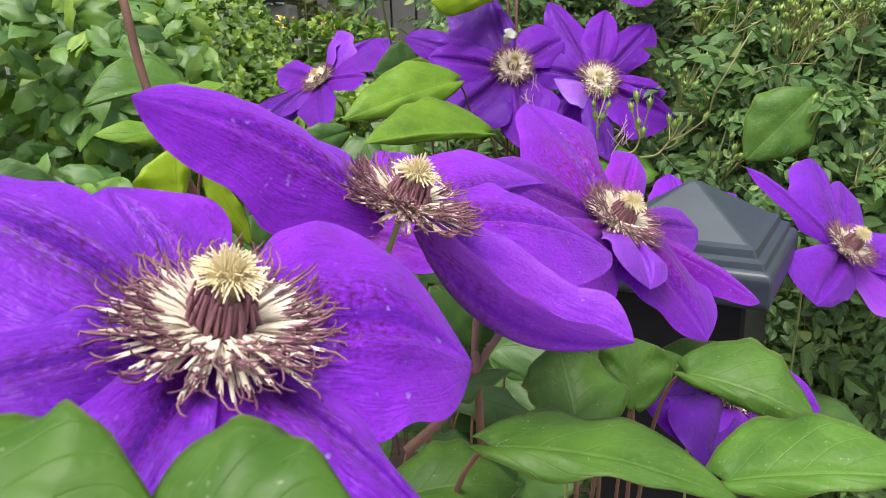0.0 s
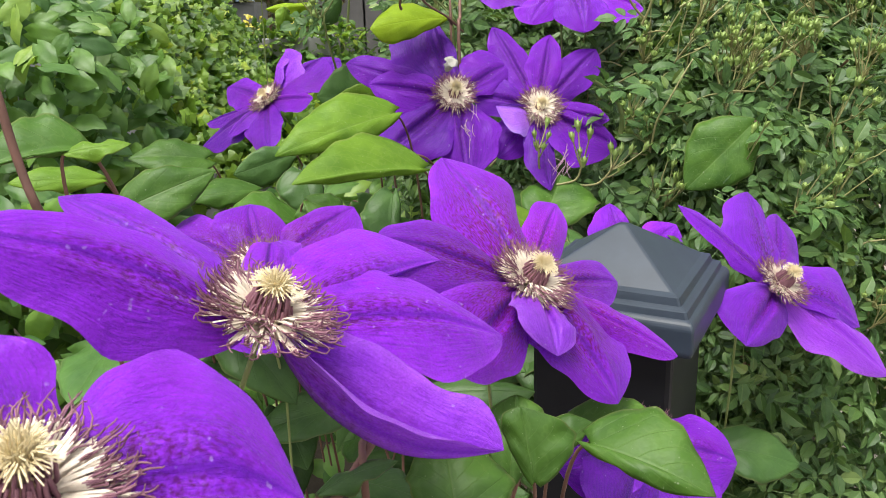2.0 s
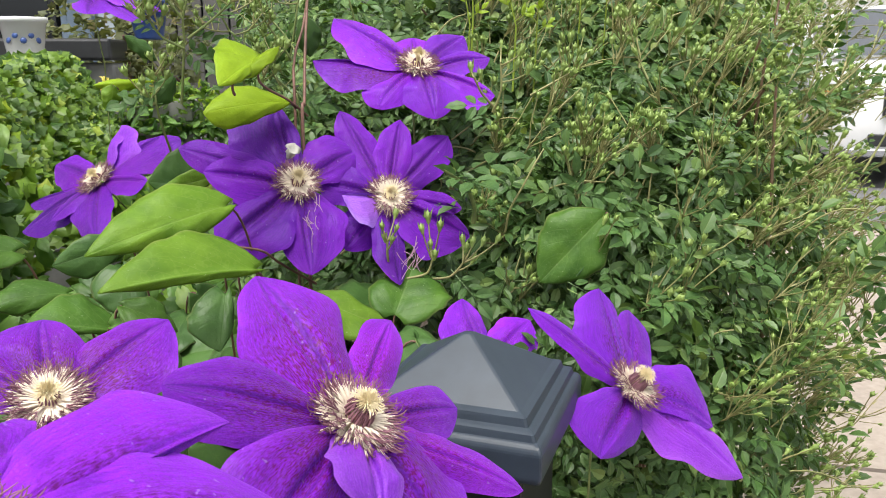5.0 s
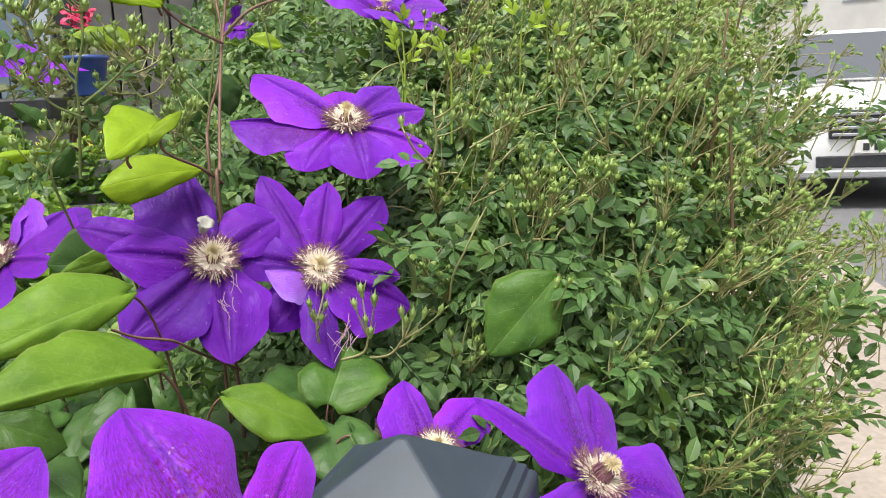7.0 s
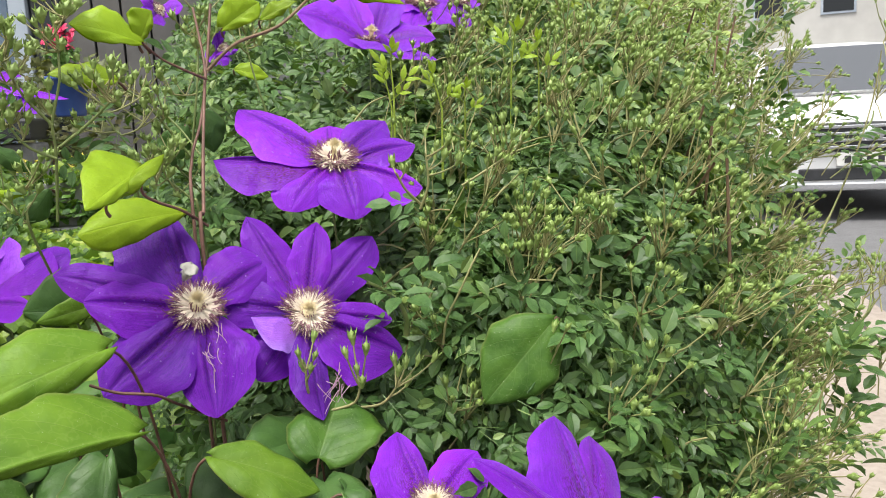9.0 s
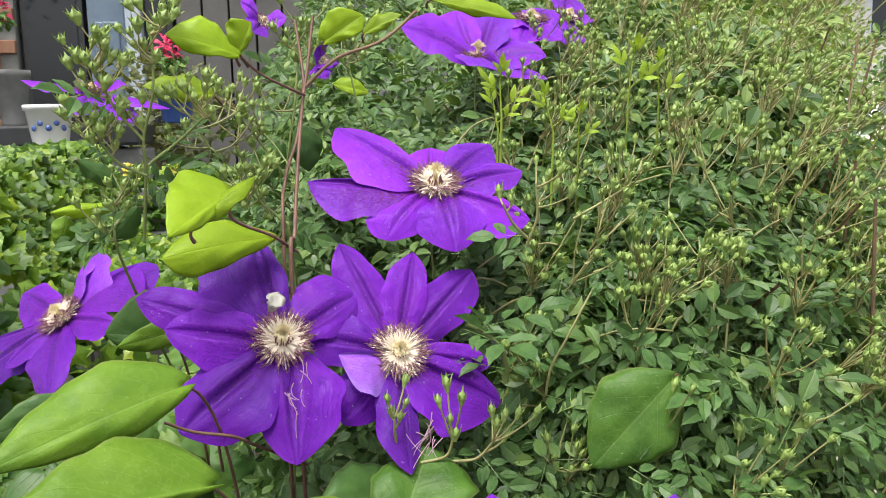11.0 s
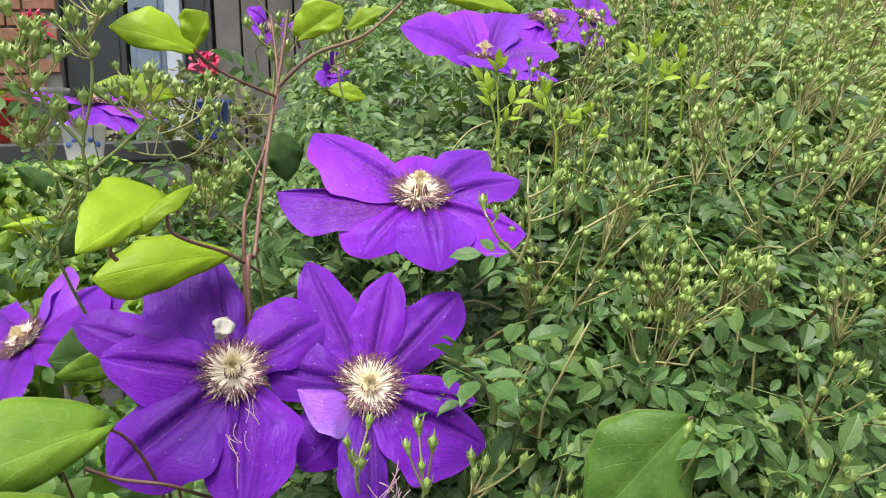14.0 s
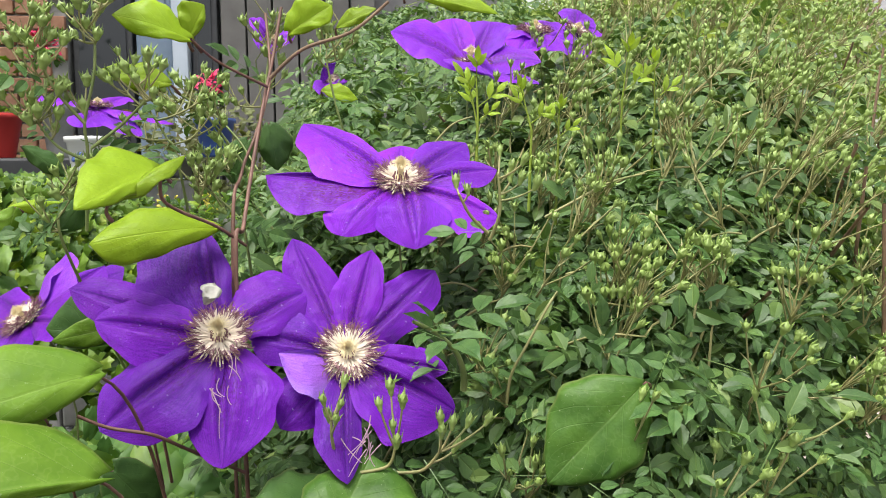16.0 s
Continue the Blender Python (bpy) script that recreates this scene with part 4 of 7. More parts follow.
flower("violet clematis flower with narrow upturned petals and a cream heart", (-0.0046, 0.2131, 1.1967), (0.38, -0.08, 0.92), [
    ((-66.4, 21.7, 1.0), (-43.6, 28.8, 5.0), (-37.7, 2.2, -0.0), 2),
    ((-54.8, -37.6, 15.0), (-35.8, -3.2, 13.0), (-24.7, -27.0, -3.0), 4),
    ((33.0, 78.2, 4.0), (3.9, 69.2, 6.0), (22.3, 56.0, -0.0), 2),
    ((-13.0, 39.6, 4.0), (-6.5, 48.2, 3.0), (-16.9, 30.0, 3.0), 1),
    ((59.5, 59.0, -4.0), (14.7, 51.8, 4.0), (46.1, 22.5, -5.0), 4),
    ((65.5, 3.9, -8.0), (40.4, 11.0, 1.0), (27.5, -16.3, 4.0), -13, PETAL_BRIGHT),
], PETAL, 2, 0.98, 2, tuft=1.1)

flower("violet clematis flower with dark veins over a black fence post", (0.0755, 0.3449, 1.1576), (0.48, -0.34, 0.81), [
    ((-56.6, 38.1, 9.0), (-23.8, 49.7, 6.0), (-45.5, -1.2, 4.0), 2),
    ((-62.3, -34.6, 6.0), (-49.8, -9.7, 6.0), (-41.3, -40.3, -1.0), 3),
    ((1.8, 70.1, 3.0), (12.8, 51.7, -0.0), (-10.2, 50.9, 3.0), 1),
    ((41.3, 43.9, -1.0), (24.8, 43.3, 1.0), (38.5, 24.5, -3.0), 1),
    ((79.1, 26.0, -7.0), (51.3, 29.1, -3.0), (58.2, 11.6, -9.0), 2),
    ((53.2, -23.4, -10.0), (52.1, 9.5, -5.0), (15.7, -28.1, -8.0), 3),
    ((-12.7, -61.1, -7.0), (9.7, -37.1, -9.0), (-36.1, -52.9, -3.0), 2),
    ((18.5, -33.7, 2.0), (22.8, -19.7, 7.0), (-3.1, -34.3, 7.0), 4, PETAL_BRIGHT),
], PETAL_VEINED, 3, 1, 2, tuft=1.15)

flower("violet clematis flower with five long petals beside a fence post", (0.2454, 0.4929, 1.0977), (0.45, -0.45, 0.77), [
    ((-79.9, -0.6, 11.0), (-43.9, 10.2, 7.0), (-43.9, -9.2, 3.0), 2),
    ((-32.4, 60.9, 12.0), (-11.6, 47.8, 8.0), (-45.7, 14.1, 7.0), 2),
    ((-4.3, 68.9, 6.0), (18.0, 54.0, 2.0), (-15.0, 37.4, 4.0), 1),
    ((66.0, 16.8, -2.0), (47.5, 52.1, 1.0), (35.4, 0.7, -2.0), 2),
    ((91.6, -4.0, -8.0), (58.4, 20.0, -4.0), (35.2, -20.7, -11.0), 2, PETAL_BRIGHT),
    ((-12.6, -55.5, -10.0), (15.8, -16.9, -9.0), (-39.7, -46.4, -4.0), 3),
], PETAL, 4, 1, 1, 0.75, 0.95, 1.3)

flower("fully open violet clematis flower with a white spent bud", (0.0595, 0.6570, 1.1987), (0.08, -0.78, 0.62), [
    ((-36.8, 57.1, 4.0), (-10.9, 37.2, 2.0), (-61.5, 22.3, 1.0), 1),
    ((-86.8, 0.1, -2.0), (-63.6, 14.8, -0.0), (-53.3, -14.1, -5.0), 2),
    ((-62.9, -14.4, 3.0), (-43.5, 7.6, 4.0), (-21.2, -28.1, -0.0), 2),
    ((-33.1, -64.6, -4.0), (8.2, -52.1, 0.0), (-42.4, -34.5, -5.0), 2),
    ((30.9, -63.4, 1.0), (42.4, -17.4, 1.0), (7.8, -51.1, -3.0), 2),
    ((31.3, 47.4, -6.0), (1.4, 47.9, -3.0), (29.7, 19.5, -5.0), 1),
], PETAL_DEEP, 5, 0.95, 2, tuft=1.35)

flower("open violet clematis flower with a folded petal before roses", (0.1251, 0.6639, 1.1858), (0.1, -0.75, 0.65), [
    ((-55.9, 57.7, 6.0), (-25.6, 46.5, 4.0), (-45.7, 25.3, 2.0), 1),
    ((-10.7, 68.2, 6.0), (5.5, 43.6, 6.0), (-21.9, 33.2, 5.0), 1),
    ((28.2, 71.0, 3.0), (36.2, 46.2, -1.0), (3.9, 51.1, 3.0), 1),
    ((54.3, 14.2, -3.0), (35.7, 21.1, -1.0), (37.3, -0.2, -3.0), 1),
    ((64.9, -8.8, -1.0), (49.9, 4.7, 1.0), (36.7, -39.3, 1.0), 2),
    ((25.8, -67.5, 4.0), (24.7, -42.5, 1.0), (-0.5, -46.9, 4.0), 2),
    ((-18.1, -47.2, -9.0), (-0.9, -37.2, -9.0), (-28.9, -21.0, -9.0), 1),
    ((-52.7, -7.6, 2.0), (-45.1, 12.7, 4.0), (-35.6, -20.0, 1.0), 2),
    ((-32.3, -16.2, 10.0), (-14.7, -7.1, 8.0), (-9.4, -34.5, 9.0), 4, PETAL_PALE),
], PETAL_DEEP, 6, 0.97, 2, tuft=1.0)

flower("violet clematis flower facing away among green clematis leaves", (-0.1127, 0.8362, 1.1802), (-0.5, -0.38, 0.78), [
    ((-63.5, 73.6, 4.0), (-34.2, 64.6, 4.0), (-44.2, 18.5, 1.0), 2),
    ((-88.2, 33.5, -2.0), (-55.1, 24.8, -1.0), (-47.8, -2.8, -4.0), 2),
    ((-44.8, -27.8, 2.0), (-31.2, -7.9, 3.0), (-15.2, -32.6, 1.0), 2),
    ((-91.2, -2.6, -6.0), (-72.4, 12.3, -6.0), (-40.3, -30.5, -8.0), 2),
    ((11.2, -87.9, -2.0), (21.4, -56.1, -4.0), (-26.1, -27.8, -2.0), 3),
    ((57.1, -44.0, 1.0), (30.2, -11.2, 2.0), (35.8, -49.3, -1.0), 2),
    ((21.6, 61.7, 12.0), (44.4, 8.5, 8.0), (25.7, 13.3, 9.0), 2, PETAL_BRIGHT),
    ((63.8, 21.4, 2.0), (71.9, -21.7, -2.0), (38.6, 20.2, 3.0), 2),
    ((81.2, 7.3, -4.0), (71.7, -16.2, -6.0), (60.6, 29.8, -4.0), 2),
], PETAL_DEEP, 7, 1, 1)

flower("open violet clematis flower with eight petals above a rose bush", (0.1570, 0.7335, 1.2777), (0.04, -0.5, 0.86), [
    ((-75.0, 45.1, 9.0), (-41.5, 45.1, 7.0), (-48.4, -13.0, 7.0), 2),
    ((-81.0, -14.6, 2.0), (-58.2, -8.8, 3.0), (-53.2, -42.3, -4.0), 2, PETAL_VEINED),
    ((-23.6, -48.2, -11.0), (-3.7, -37.1, -8.0), (-37.7, -37.0, -8.0), 7),
    ((20.4, -51.4, -10.0), (35.5, -18.5, -5.0), (-9.1, -34.3, -5.0), 7),
    ((64.2, -12.1, -6.0), (46.5, -1.4, -2.0), (43.3, -34.0, -8.0), 3),
    ((56.9, 32.3, 2.0), (33.0, 32.6, 3.0), (38.0, -0.3, -1.0), 2),
    ((33.2, 55.4, 6.0), (9.8, 49.0, 5.0), (34.6, 27.4, 2.0), 2),
    ((-8.7, 48.2, 1.0), (4.8, 42.9, -0.0), (-22.4, 33.3, -0.0), 1),
], PETAL, 8, 1, 2, tuft=1.3)

flower("violet clematis flower seen from the side high in a rose bush", (0.2230, 0.9350, 1.3740), (0.05, -0.22, 0.97), [
    ((-68.7, -7.1, 26.9), (-44.8, 23.5, 36.6), (-38.2, -25.1, 7.7), 3),
    ((-25.0, 61.4, 38.7), (-5.0, 47.7, 33.3), (-39.7, 39.2, 29.2), 1),
    ((60.4, -1.7, 10.0), (34.4, 31.9, 21.1), (29.5, -25.1, 1.4), 3),
    ((25.5, -42.5, -0.8), (7.7, -4.3, 13.3), (-17.0, -36.6, 7.0), 3),
    ((60.6, -39.2, -4.6), (45.2, -16.2, 1.1), (32.2, -41.2, -3.6), 2),
    ((10.8, 58.2, 38.1), (30.9, 32.7, 33.7), (-8.6, 57.5, 34.2), 2),
], PETAL, 9, 1, 1, tuft=1.3)

flower("violet clematis flower partly hidden behind a fence post cap", (0.1776, 0.5621, 1.0939), (0.1, -0.5, 0.85), [
    ((-23.5, 43.6, 8.0), (-4.9, 26.9, 4.0), (-33.8, 3.2, 4.0), 1),
    ((25.1, 38.8, 6.0), (31.4, 19.4, 0.0), (2.1, 33.1, 4.0), 1),
    ((-12.9, -37.1, -4.0), (5.0, -37.0, -4.0), (-24.7, -26.6, -4.0), 2),
    ((26.4, -27.3, -4.0), (37.1, -6.2, -4.0), (8.7, -38.3, -4.0), 2),
], PETAL, 13, 0.8, 1)

flower("veined violet clematis flower with broad blunt petals below the leaves", (-0.0485, 0.4255, 1.1400), (0.1, -0.5, 0.86), [
    ((-22.6, 41.7, 4.0), (3.2, 30.4, 3.0), (-37.6, 24.6, 3.0), 2),
    ((30.7, 57.6, 3.0), (3.6, 41.9, 3.0), (42.9, 18.8, 1.0), 2),
    ((61.2, -5.4, -3.0), (49.0, 10.7, -1.0), (39.2, -16.4, -4.0), 2),
    ((-54.6, 10.9, 0.0), (-46.1, 28.4, 2.0), (-35.7, -10.9, -2.0), 2),
    ((13.4, -44.7, -4.0), (34.1, -29.9, -4.0), (-10.5, -37.1, -4.0), 2),
], PETAL_VEINED, 14, 1, 1)

flower("violet clematis flower beyond the others on the rose bush", (0.3014, 1.056, 1.423), (0.05, -0.3, 0.95), [
    ((-41.9, -29.0, -4.6), (-8.5, -36.9, 0.0), (-37.5, 5.0, 0.0), 2),
    ((-26.2, 30.9, 2.5), (-31.9, 2.1, 3.7), (3.2, 31.9, 3.7), 2),
    ((14.3, -57.0, -6.5), (32.6, -25.1, -3.6), (-16.8, -37.6, -3.6), 2),
    ((-11.0, -71.2, -8.3), (16.7, -42.7, -4.6), (-28.8, -35.7, -4.6), 2),
    ((18.7, 38.8, 9.5), (-10.5, 31.3, 7.5), (31.0, 11.4, 7.5), 2),
], PETAL, 10, 1.0)

flower("violet clematis flower half hidden at the back of the rose bush", (0.3625, 1.133, 1.437), (0.3, -0.4, 0.85), [
    ((-25.0, -28.3, -9.8), (3.5, -30.8, -3.1), (-31.0, -0.4, -3.1), 2),
    ((6.8, -52.9, -14.1), (26.5, -26.2, -7.8), (-19.1, -32.0, -7.8), 2),
    ((19.2, 17.6, 10.1), (-5.0, 26.6, 7.9), (26.1, -7.3, 7.9), 2),
    ((-8.3, 54.7, 16.2), (-27.3, 26.6, 11.2), (18.1, 33.5, 11.2), 2),
], PETAL, 11, 0.9)

flower("drooping violet clematis flower low behind green leaves", (0.130, 0.352, 1.076), (0.3, -0.55, 0.75), [
    ((-42.3, -37.1, 14.2), (-8.1, -37.7, 5.5), (-38.4, -3.1, 5.5), 3),
    ((-14.0, -58.6, 22.8), (17.6, -38.3, 9.9), (-33.0, -26.2, 9.9), 3),
    ((37.1, 5.3, 12.1), (17.2, 25.7, 4.4), (23.7, -19.9, 4.4), 3),
    ((17.5, -34.2, 17.6), (31.0, -7.9, 7.3), (-11.8, -29.7, 7.3), 3),
    ((-14.2, 7.7, -25.9), (-17.1, -13.0, -14.3), (1.4, 21.4, -14.3), 2),
], PETAL_DEEP, 12, 0.9)

flower("violet clematis flower seen edge-on behind rosebuds", (-0.1882, 1.236, 1.366), (0.1, -0.1, 0.99), [
    ((-82.5, -6.4, 8.9), (-43.6, -26.4, 2.6), (-47.2, 19.4, 2.6), 1),
    ((21.3, -73.5, -17.9), (33.8, -34.0, -12.1), (-10.4, -46.8, -12.1), 1),
    ((75.7, -48.5, -23.5), (54.0, -7.3, -15.2), (29.2, -46.1, -15.2), 1),
    ((92.4, 7.2, -8.8), (49.0, 26.9, -7.2), (52.6, -19.0, -7.2), 1),
    ((-4.0, 74.4, 14.8), (-25.1, 39.7, 8.1), (20.8, 42.1, 8.1), 1),
], PETAL, 15, 0.9)

flower("violet clematis flower half hidden behind a vine stem", (0.0107, 1.281, 1.453), (0.6, -0.5, 0.6), [
    ((-32.6, -15.2, 7.9), (-9.7, -26.0, 6.3), (-26.2, 9.3, 6.3), 2),
    ((8.4, -43.7, 5.8), (21.3, -20.8, 4.9), (-12.1, -27.2, 4.9), 2),
    ((16.8, 13.7, 23.1), (-1.5, 20.7, 14.4), (20.0, -5.6, 14.4), 2),
], PETAL, 16, 0.7)

flower("small violet clematis flower deep between leaves", (0.0836, 1.291, 1.405), (0.2, -0.8, 0.5), [
    ((-12.2, 0.4, 23.7), (-7.3, -16.7, 14.7), (-6.1, 17.2, 14.7), 2),
    ((19.4, -11.0, 16.6), (19.0, 8.8, 10.8), (2.3, -20.8, 10.8), 2),
    ((9.9, -43.6, 20.6), (22.0, -20.2, 13.0), (-11.1, -27.7, 13.0), 2),
], PETAL_DEEP, 17, 0.6)

# a white spent bud caught on an open flower
bm = bmesh.new()
lathe(bm, ((0.0008, 0.0), (0.0022, 0.0012), (0.0027, 0.003), (0.0030, 0.005), (0.0028, 0.0065), (0.0036, 0.0080), (0.0046, 0.0088), (0.0030, 0.0082), (0.0016, 0.0070)), 14)
for vert in bm.verts:
    vert.co += Vector((1, 1, 1)) * 0.0016 * noise.noise(vert.co * 420) + Vector((0.0012 * noise.noise(vert.co * 250 + Vector((9, 0, 0))), 0, 0))
bm.transform(Matrix.Translation((0.0545, 0.6529, 1.22)) @ Euler((0.75, 0.55, 0)).to_matrix().to_4x4() @ Matrix.Scale(1.1, 4))
WHITE_BUD = plain("papery_white", (0.27, 0.26, 0.23), (0.46, 0.45, 0.40), 0.7, 260.0, 0.8)
tagged(part("spent_bud", bm, WHITE_BUD, None, "", True), "small papery white spent bud lying on a violet flower", "bud")

DRY = plain("dry_pink_filament", (0.34, 0.20, 0.28), (0.55, 0.38, 0.44), 0.7, 200.0)


def fallen(label, spots, seed):
    """Loose dry stamens that lie on a petal."""
    rng = random.Random(seed)
    ob = empty("fallen_stamens", spots[0], label, "dry stamens")
    for p0 in spots:
        for k in range(3):
            d = Vector((rng.gauss(0, 0.55), rng.uniform(-0.1, 0.1), -1)).normalized() * rng.uniform(0.007, 0.017)
            at = Vector(p0) - Vector(spots[0]) + Vector((rng.gauss(0, 0.002), -0.001, rng.gauss(0, 0.003)))
            v, f = tube(bow(at - d * 0.5, at + d * 0.5, rng.uniform(-0.003, 0.003), 8, (0.8, 0, 0.3)), 0.00030, 0.00018, 5)
            mesh_object("filament", v, f, DRY, ob)
    return ob


fallen("dry pinkish stamens fallen on a violet petal", [(0.0702, 0.6215, 1.192), (0.0696, 0.6145, 1.183), (0.069, 0.6076, 1.175)], 1)
fallen("small heap of dry pink stamens on a violet petal", [(0.1338, 0.6126, 1.153), (0.1362, 0.6101, 1.15), (0.1311, 0.6116, 1.151), (0.1377, 0.6144, 1.153)], 2)

# ---- clematis leaves ----
clematis_leaf((0.0155, 0.5902, 1.1967), (-73.3, -49.2, -17.7), (-35.5, -3.8, 13.6), (-22.2, -22.0, -16.7), 4, CLEMATIS_MID, 0.6, "bright green pointed clematis leaf in front of violet flowers")
clematis_leaf((0.0342, 0.5382, 1.1680), (-74.5, -49.1, 3.7), (-32.5, 5.4, 22.3), (-29.4, -22.6, -0.5), 5, CLEMATIS_MID, 0.6, "bright green wavy clematis leaf below violet flowers")
clematis_leaf((0.0650, 0.5633, 1.1416), (52.8, -1.4, -27.0), (25.1, 11.2, -0.8), (19.8, -17.7, -19.9), 3, CLEMATIS_MID, 0.5, "bright green clematis leaf above a veined flower")
clematis_leaf((-0.0393, 0.5357, 1.1512), (28.4, 2.8, -17.5), (15.9, 9.9, -0.1), (12.7, -12.4, -19.3), 2, CLEMATIS, 0.6, "green clematis leaf low beside violet flowers")
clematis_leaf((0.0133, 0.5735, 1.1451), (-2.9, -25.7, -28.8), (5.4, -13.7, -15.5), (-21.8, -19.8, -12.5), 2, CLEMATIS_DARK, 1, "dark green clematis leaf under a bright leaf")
clematis_leaf((0.1210, 0.6006, 1.1164), (16.9, 32.7, 24.6), (40.4, 7.3, 7.9), (-16.2, 14.6, 14.7), 1, CLEMATIS, 1, "rounded green clematis leaf under an open violet flower")
clematis_leaf((0.2727, 0.6150, 1.1779), (-48.2, -5.1, -46.4), (-38.8, 7.7, -2.0), (-5.0, -10.0, -37.1), 1, CLEMATIS, 0.35, "large flat matt green leaf resting on the rose bush")
clematis_leaf((-0.0805, 0.7443, 1.1435), (-48.1, -19.2, -12.5), (-25.5, -6.1, 7.8), (-22.8, -12.8, -24.4), 2, CLEMATIS_DARK, 0.6, "dark green clematis leaf behind a bright leaf")
clematis_leaf((-0.0150, 0.7184, 1.1909), (-35.8, -6.4, 5.4), (-11.4, 1.1, 29.5), (-21.4, -4.8, -6.5), 2, CLEMATIS_DARK, 0.8, "dark green clematis leaf behind a violet petal")
clematis_leaf((-0.0027, 0.6925, 1.2007), (-35.1, -6.5, -6.8), (-11.1, -0.7, 7.0), (-14.0, -3.1, -10.5), 2, CLEMATIS_MID, 0.6, "green clematis leaf half behind a violet petal")
clematis_leaf((-0.0486, 0.5591, 1.1290), (-44.6, -20.7, 11.9), (-24.3, 8.8, 21.3), (-20.8, -12.8, 3.2), 3, CLEMATIS, 0.6, "green waved clematis leaf above a veined flower")
clematis_leaf((-0.0758, 0.5671, 1.1514), (-41.6, -22.0, 0.3), (-25.0, 3.6, 7.8), (-18.0, -15.1, -6.1), 3, CLEMATIS, 0.6, "broad green clematis leaf with a pale margin")
clematis_leaf((-0.0495, 0.5902, 1.1598), (11.6, -19.4, -29.9), (14.4, -4.8, -10.3), (-16.3, -12.0, -12.1), 2, CLEMATIS_DARK, 1, "dark green heart-shaped clematis leaf in the shade")
clematis_leaf((-0.0470, 0.5381, 1.1390), (21.9, 4.9, 1.9), (11.1, 10.3, 13.0), (12.0, -3.1, -4.4), 2, CLEMATIS, 0.6, "small green clematis leaf beside a waved one")
clematis_leaf((0.0393, 0.6274, 1.2859), (-23.0, -48.6, -15.7), (-23.6, -7.0, 11.5), (-9.1, -29.1, -13.0), 3, CLEMATIS_YOUNG, 0.7, "pale yellow-green clematis leaf on a brown stalk")
clematis_leaf((0.0241, 0.5988, 1.2717), (27.8, 28.9, 22.5), (11.6, 20.2, 14.1), (21.7, 16.5, 9.9), 2, CLEMATIS_YOUNG, 0, "narrow folded lobe of a yellow-green clematis leaf")
clematis_leaf((0.0556, 0.6781, 1.2559), (-55.9, -34.5, -5.1), (-35.0, -8.3, 10.4), (-39.1, -28.6, -16.0), 4, CLEMATIS_YOUNG, 0.4, "yellow-green clematis leaf above a violet flower")
clematis_leaf((0.0389, 0.7062, 1.3612), (-38.7, -12.5, 11.1), (-20.2, -0.1, 21.5), (-23.0, -10.8, 0.1), 3, CLEMATIS_YOUNG, 0.4, "yellow-green clematis leaf on an arching stalk")
clematis_leaf((0.0374, 0.7078, 1.3617), (9.4, 1.4, 19.5), (-3.8, -3.0, 19.4), (8.6, 1.4, 8.0), 1, CLEMATIS_YOUNG, 0.4, "folded half of a yellow-green clematis leaf")
clematis_leaf((0.0177, 0.7397, 1.3403), (-39.4, -11.7, 4.9), (-16.6, 2.9, 13.3), (-14.2, -9.2, -3.5), 2, CLEMATIS_YOUNG, 0.4, "yellow-green clematis leaf behind rosebuds")
clematis_leaf((0.0892, 0.7634, 1.3755), (26.4, 2.9, 17.4), (5.3, -0.4, 20.3), (24.1, 0.2, 5.3), 2, CLEMATIS_YOUNG, 0.8, "rounded yellow-green clematis leaf beside a vine stem")
clematis_leaf((0.1169, 0.8000, 1.3846), (27.2, -2.6, 12.5), (11.6, 1.6, 14.1), (11.3, -3.0, 0.9), 1, CLEMATIS_YOUNG, 0.2, "narrow yellow-green clematis leaf beside a vine stem")
clematis_leaf((0.1669, 0.8018, 1.4079), (61.1, -6.6, -14.7), (33.6, 1.4, 3.1), (28.8, -4.8, -10.9), 2, CLEMATIS_YOUNG, 0.2, "long yellow-green clematis leaf over the rose bush")
clematis_leaf((0.0966, 0.9486, 1.3575), (30.1, 2.1, -7.4), (11.8, 4.6, 7.0), (16.0, -2.3, -10.5), 1, CLEMATIS_YOUNG, 0.4, "small yellow-green clematis leaf deep in the rose bush")
clematis_leaf((0.0153, 0.1941, 1.1443), (54.4, -18.6, -4.8), (23.2, 14.8, 2.1), (16.2, -13.7, -1.2), 4, CLEMATIS, 0.7, "folded green clematis leaf with a yellow-green underside")
clematis_leaf((0.0831, 0.2227, 1.1145), (50.4, -16.3, 8.9), (21.0, 16.2, 13.2), (17.8, -13.2, 2.6), 3, CLEMATIS, 0.8, "broad green clematis leaf close to the fence post")
clematis_leaf((0.0913, 0.2903, 1.1163), (37.8, -24.4, -7.9), (25.1, 5.3, 9.5), (16.2, -17.3, -6.9), 4, CLEMATIS, 0.8, "curled green clematis leaf in front of the fence post")
clematis_leaf((0.0411, 0.2245, 1.1340), (-3.0, 19.8, 15.4), (-13.9, 9.9, 6.6), (16.8, 9.4, 4.4), 1, CLEMATIS, 1, "notched green clematis leaf dusted with pollen")
clematis_leaf((0.0695, 0.2772, 1.1098), (-3.3, 11.2, 22.9), (15.3, 6.6, 14.1), (-10.3, 10.2, 17.7), 1, CLEMATIS, 0.6, "small green lobed clematis leaf before the fence post")
clematis_leaf((-0.0086, 0.2022, 1.1258), (32.1, 5.3, -1.5), (13.4, 14.4, 7.4), (18.5, -9.9, -2.9), 3, CLEMATIS, 0.8, "dark green clematis leaf under a violet petal")
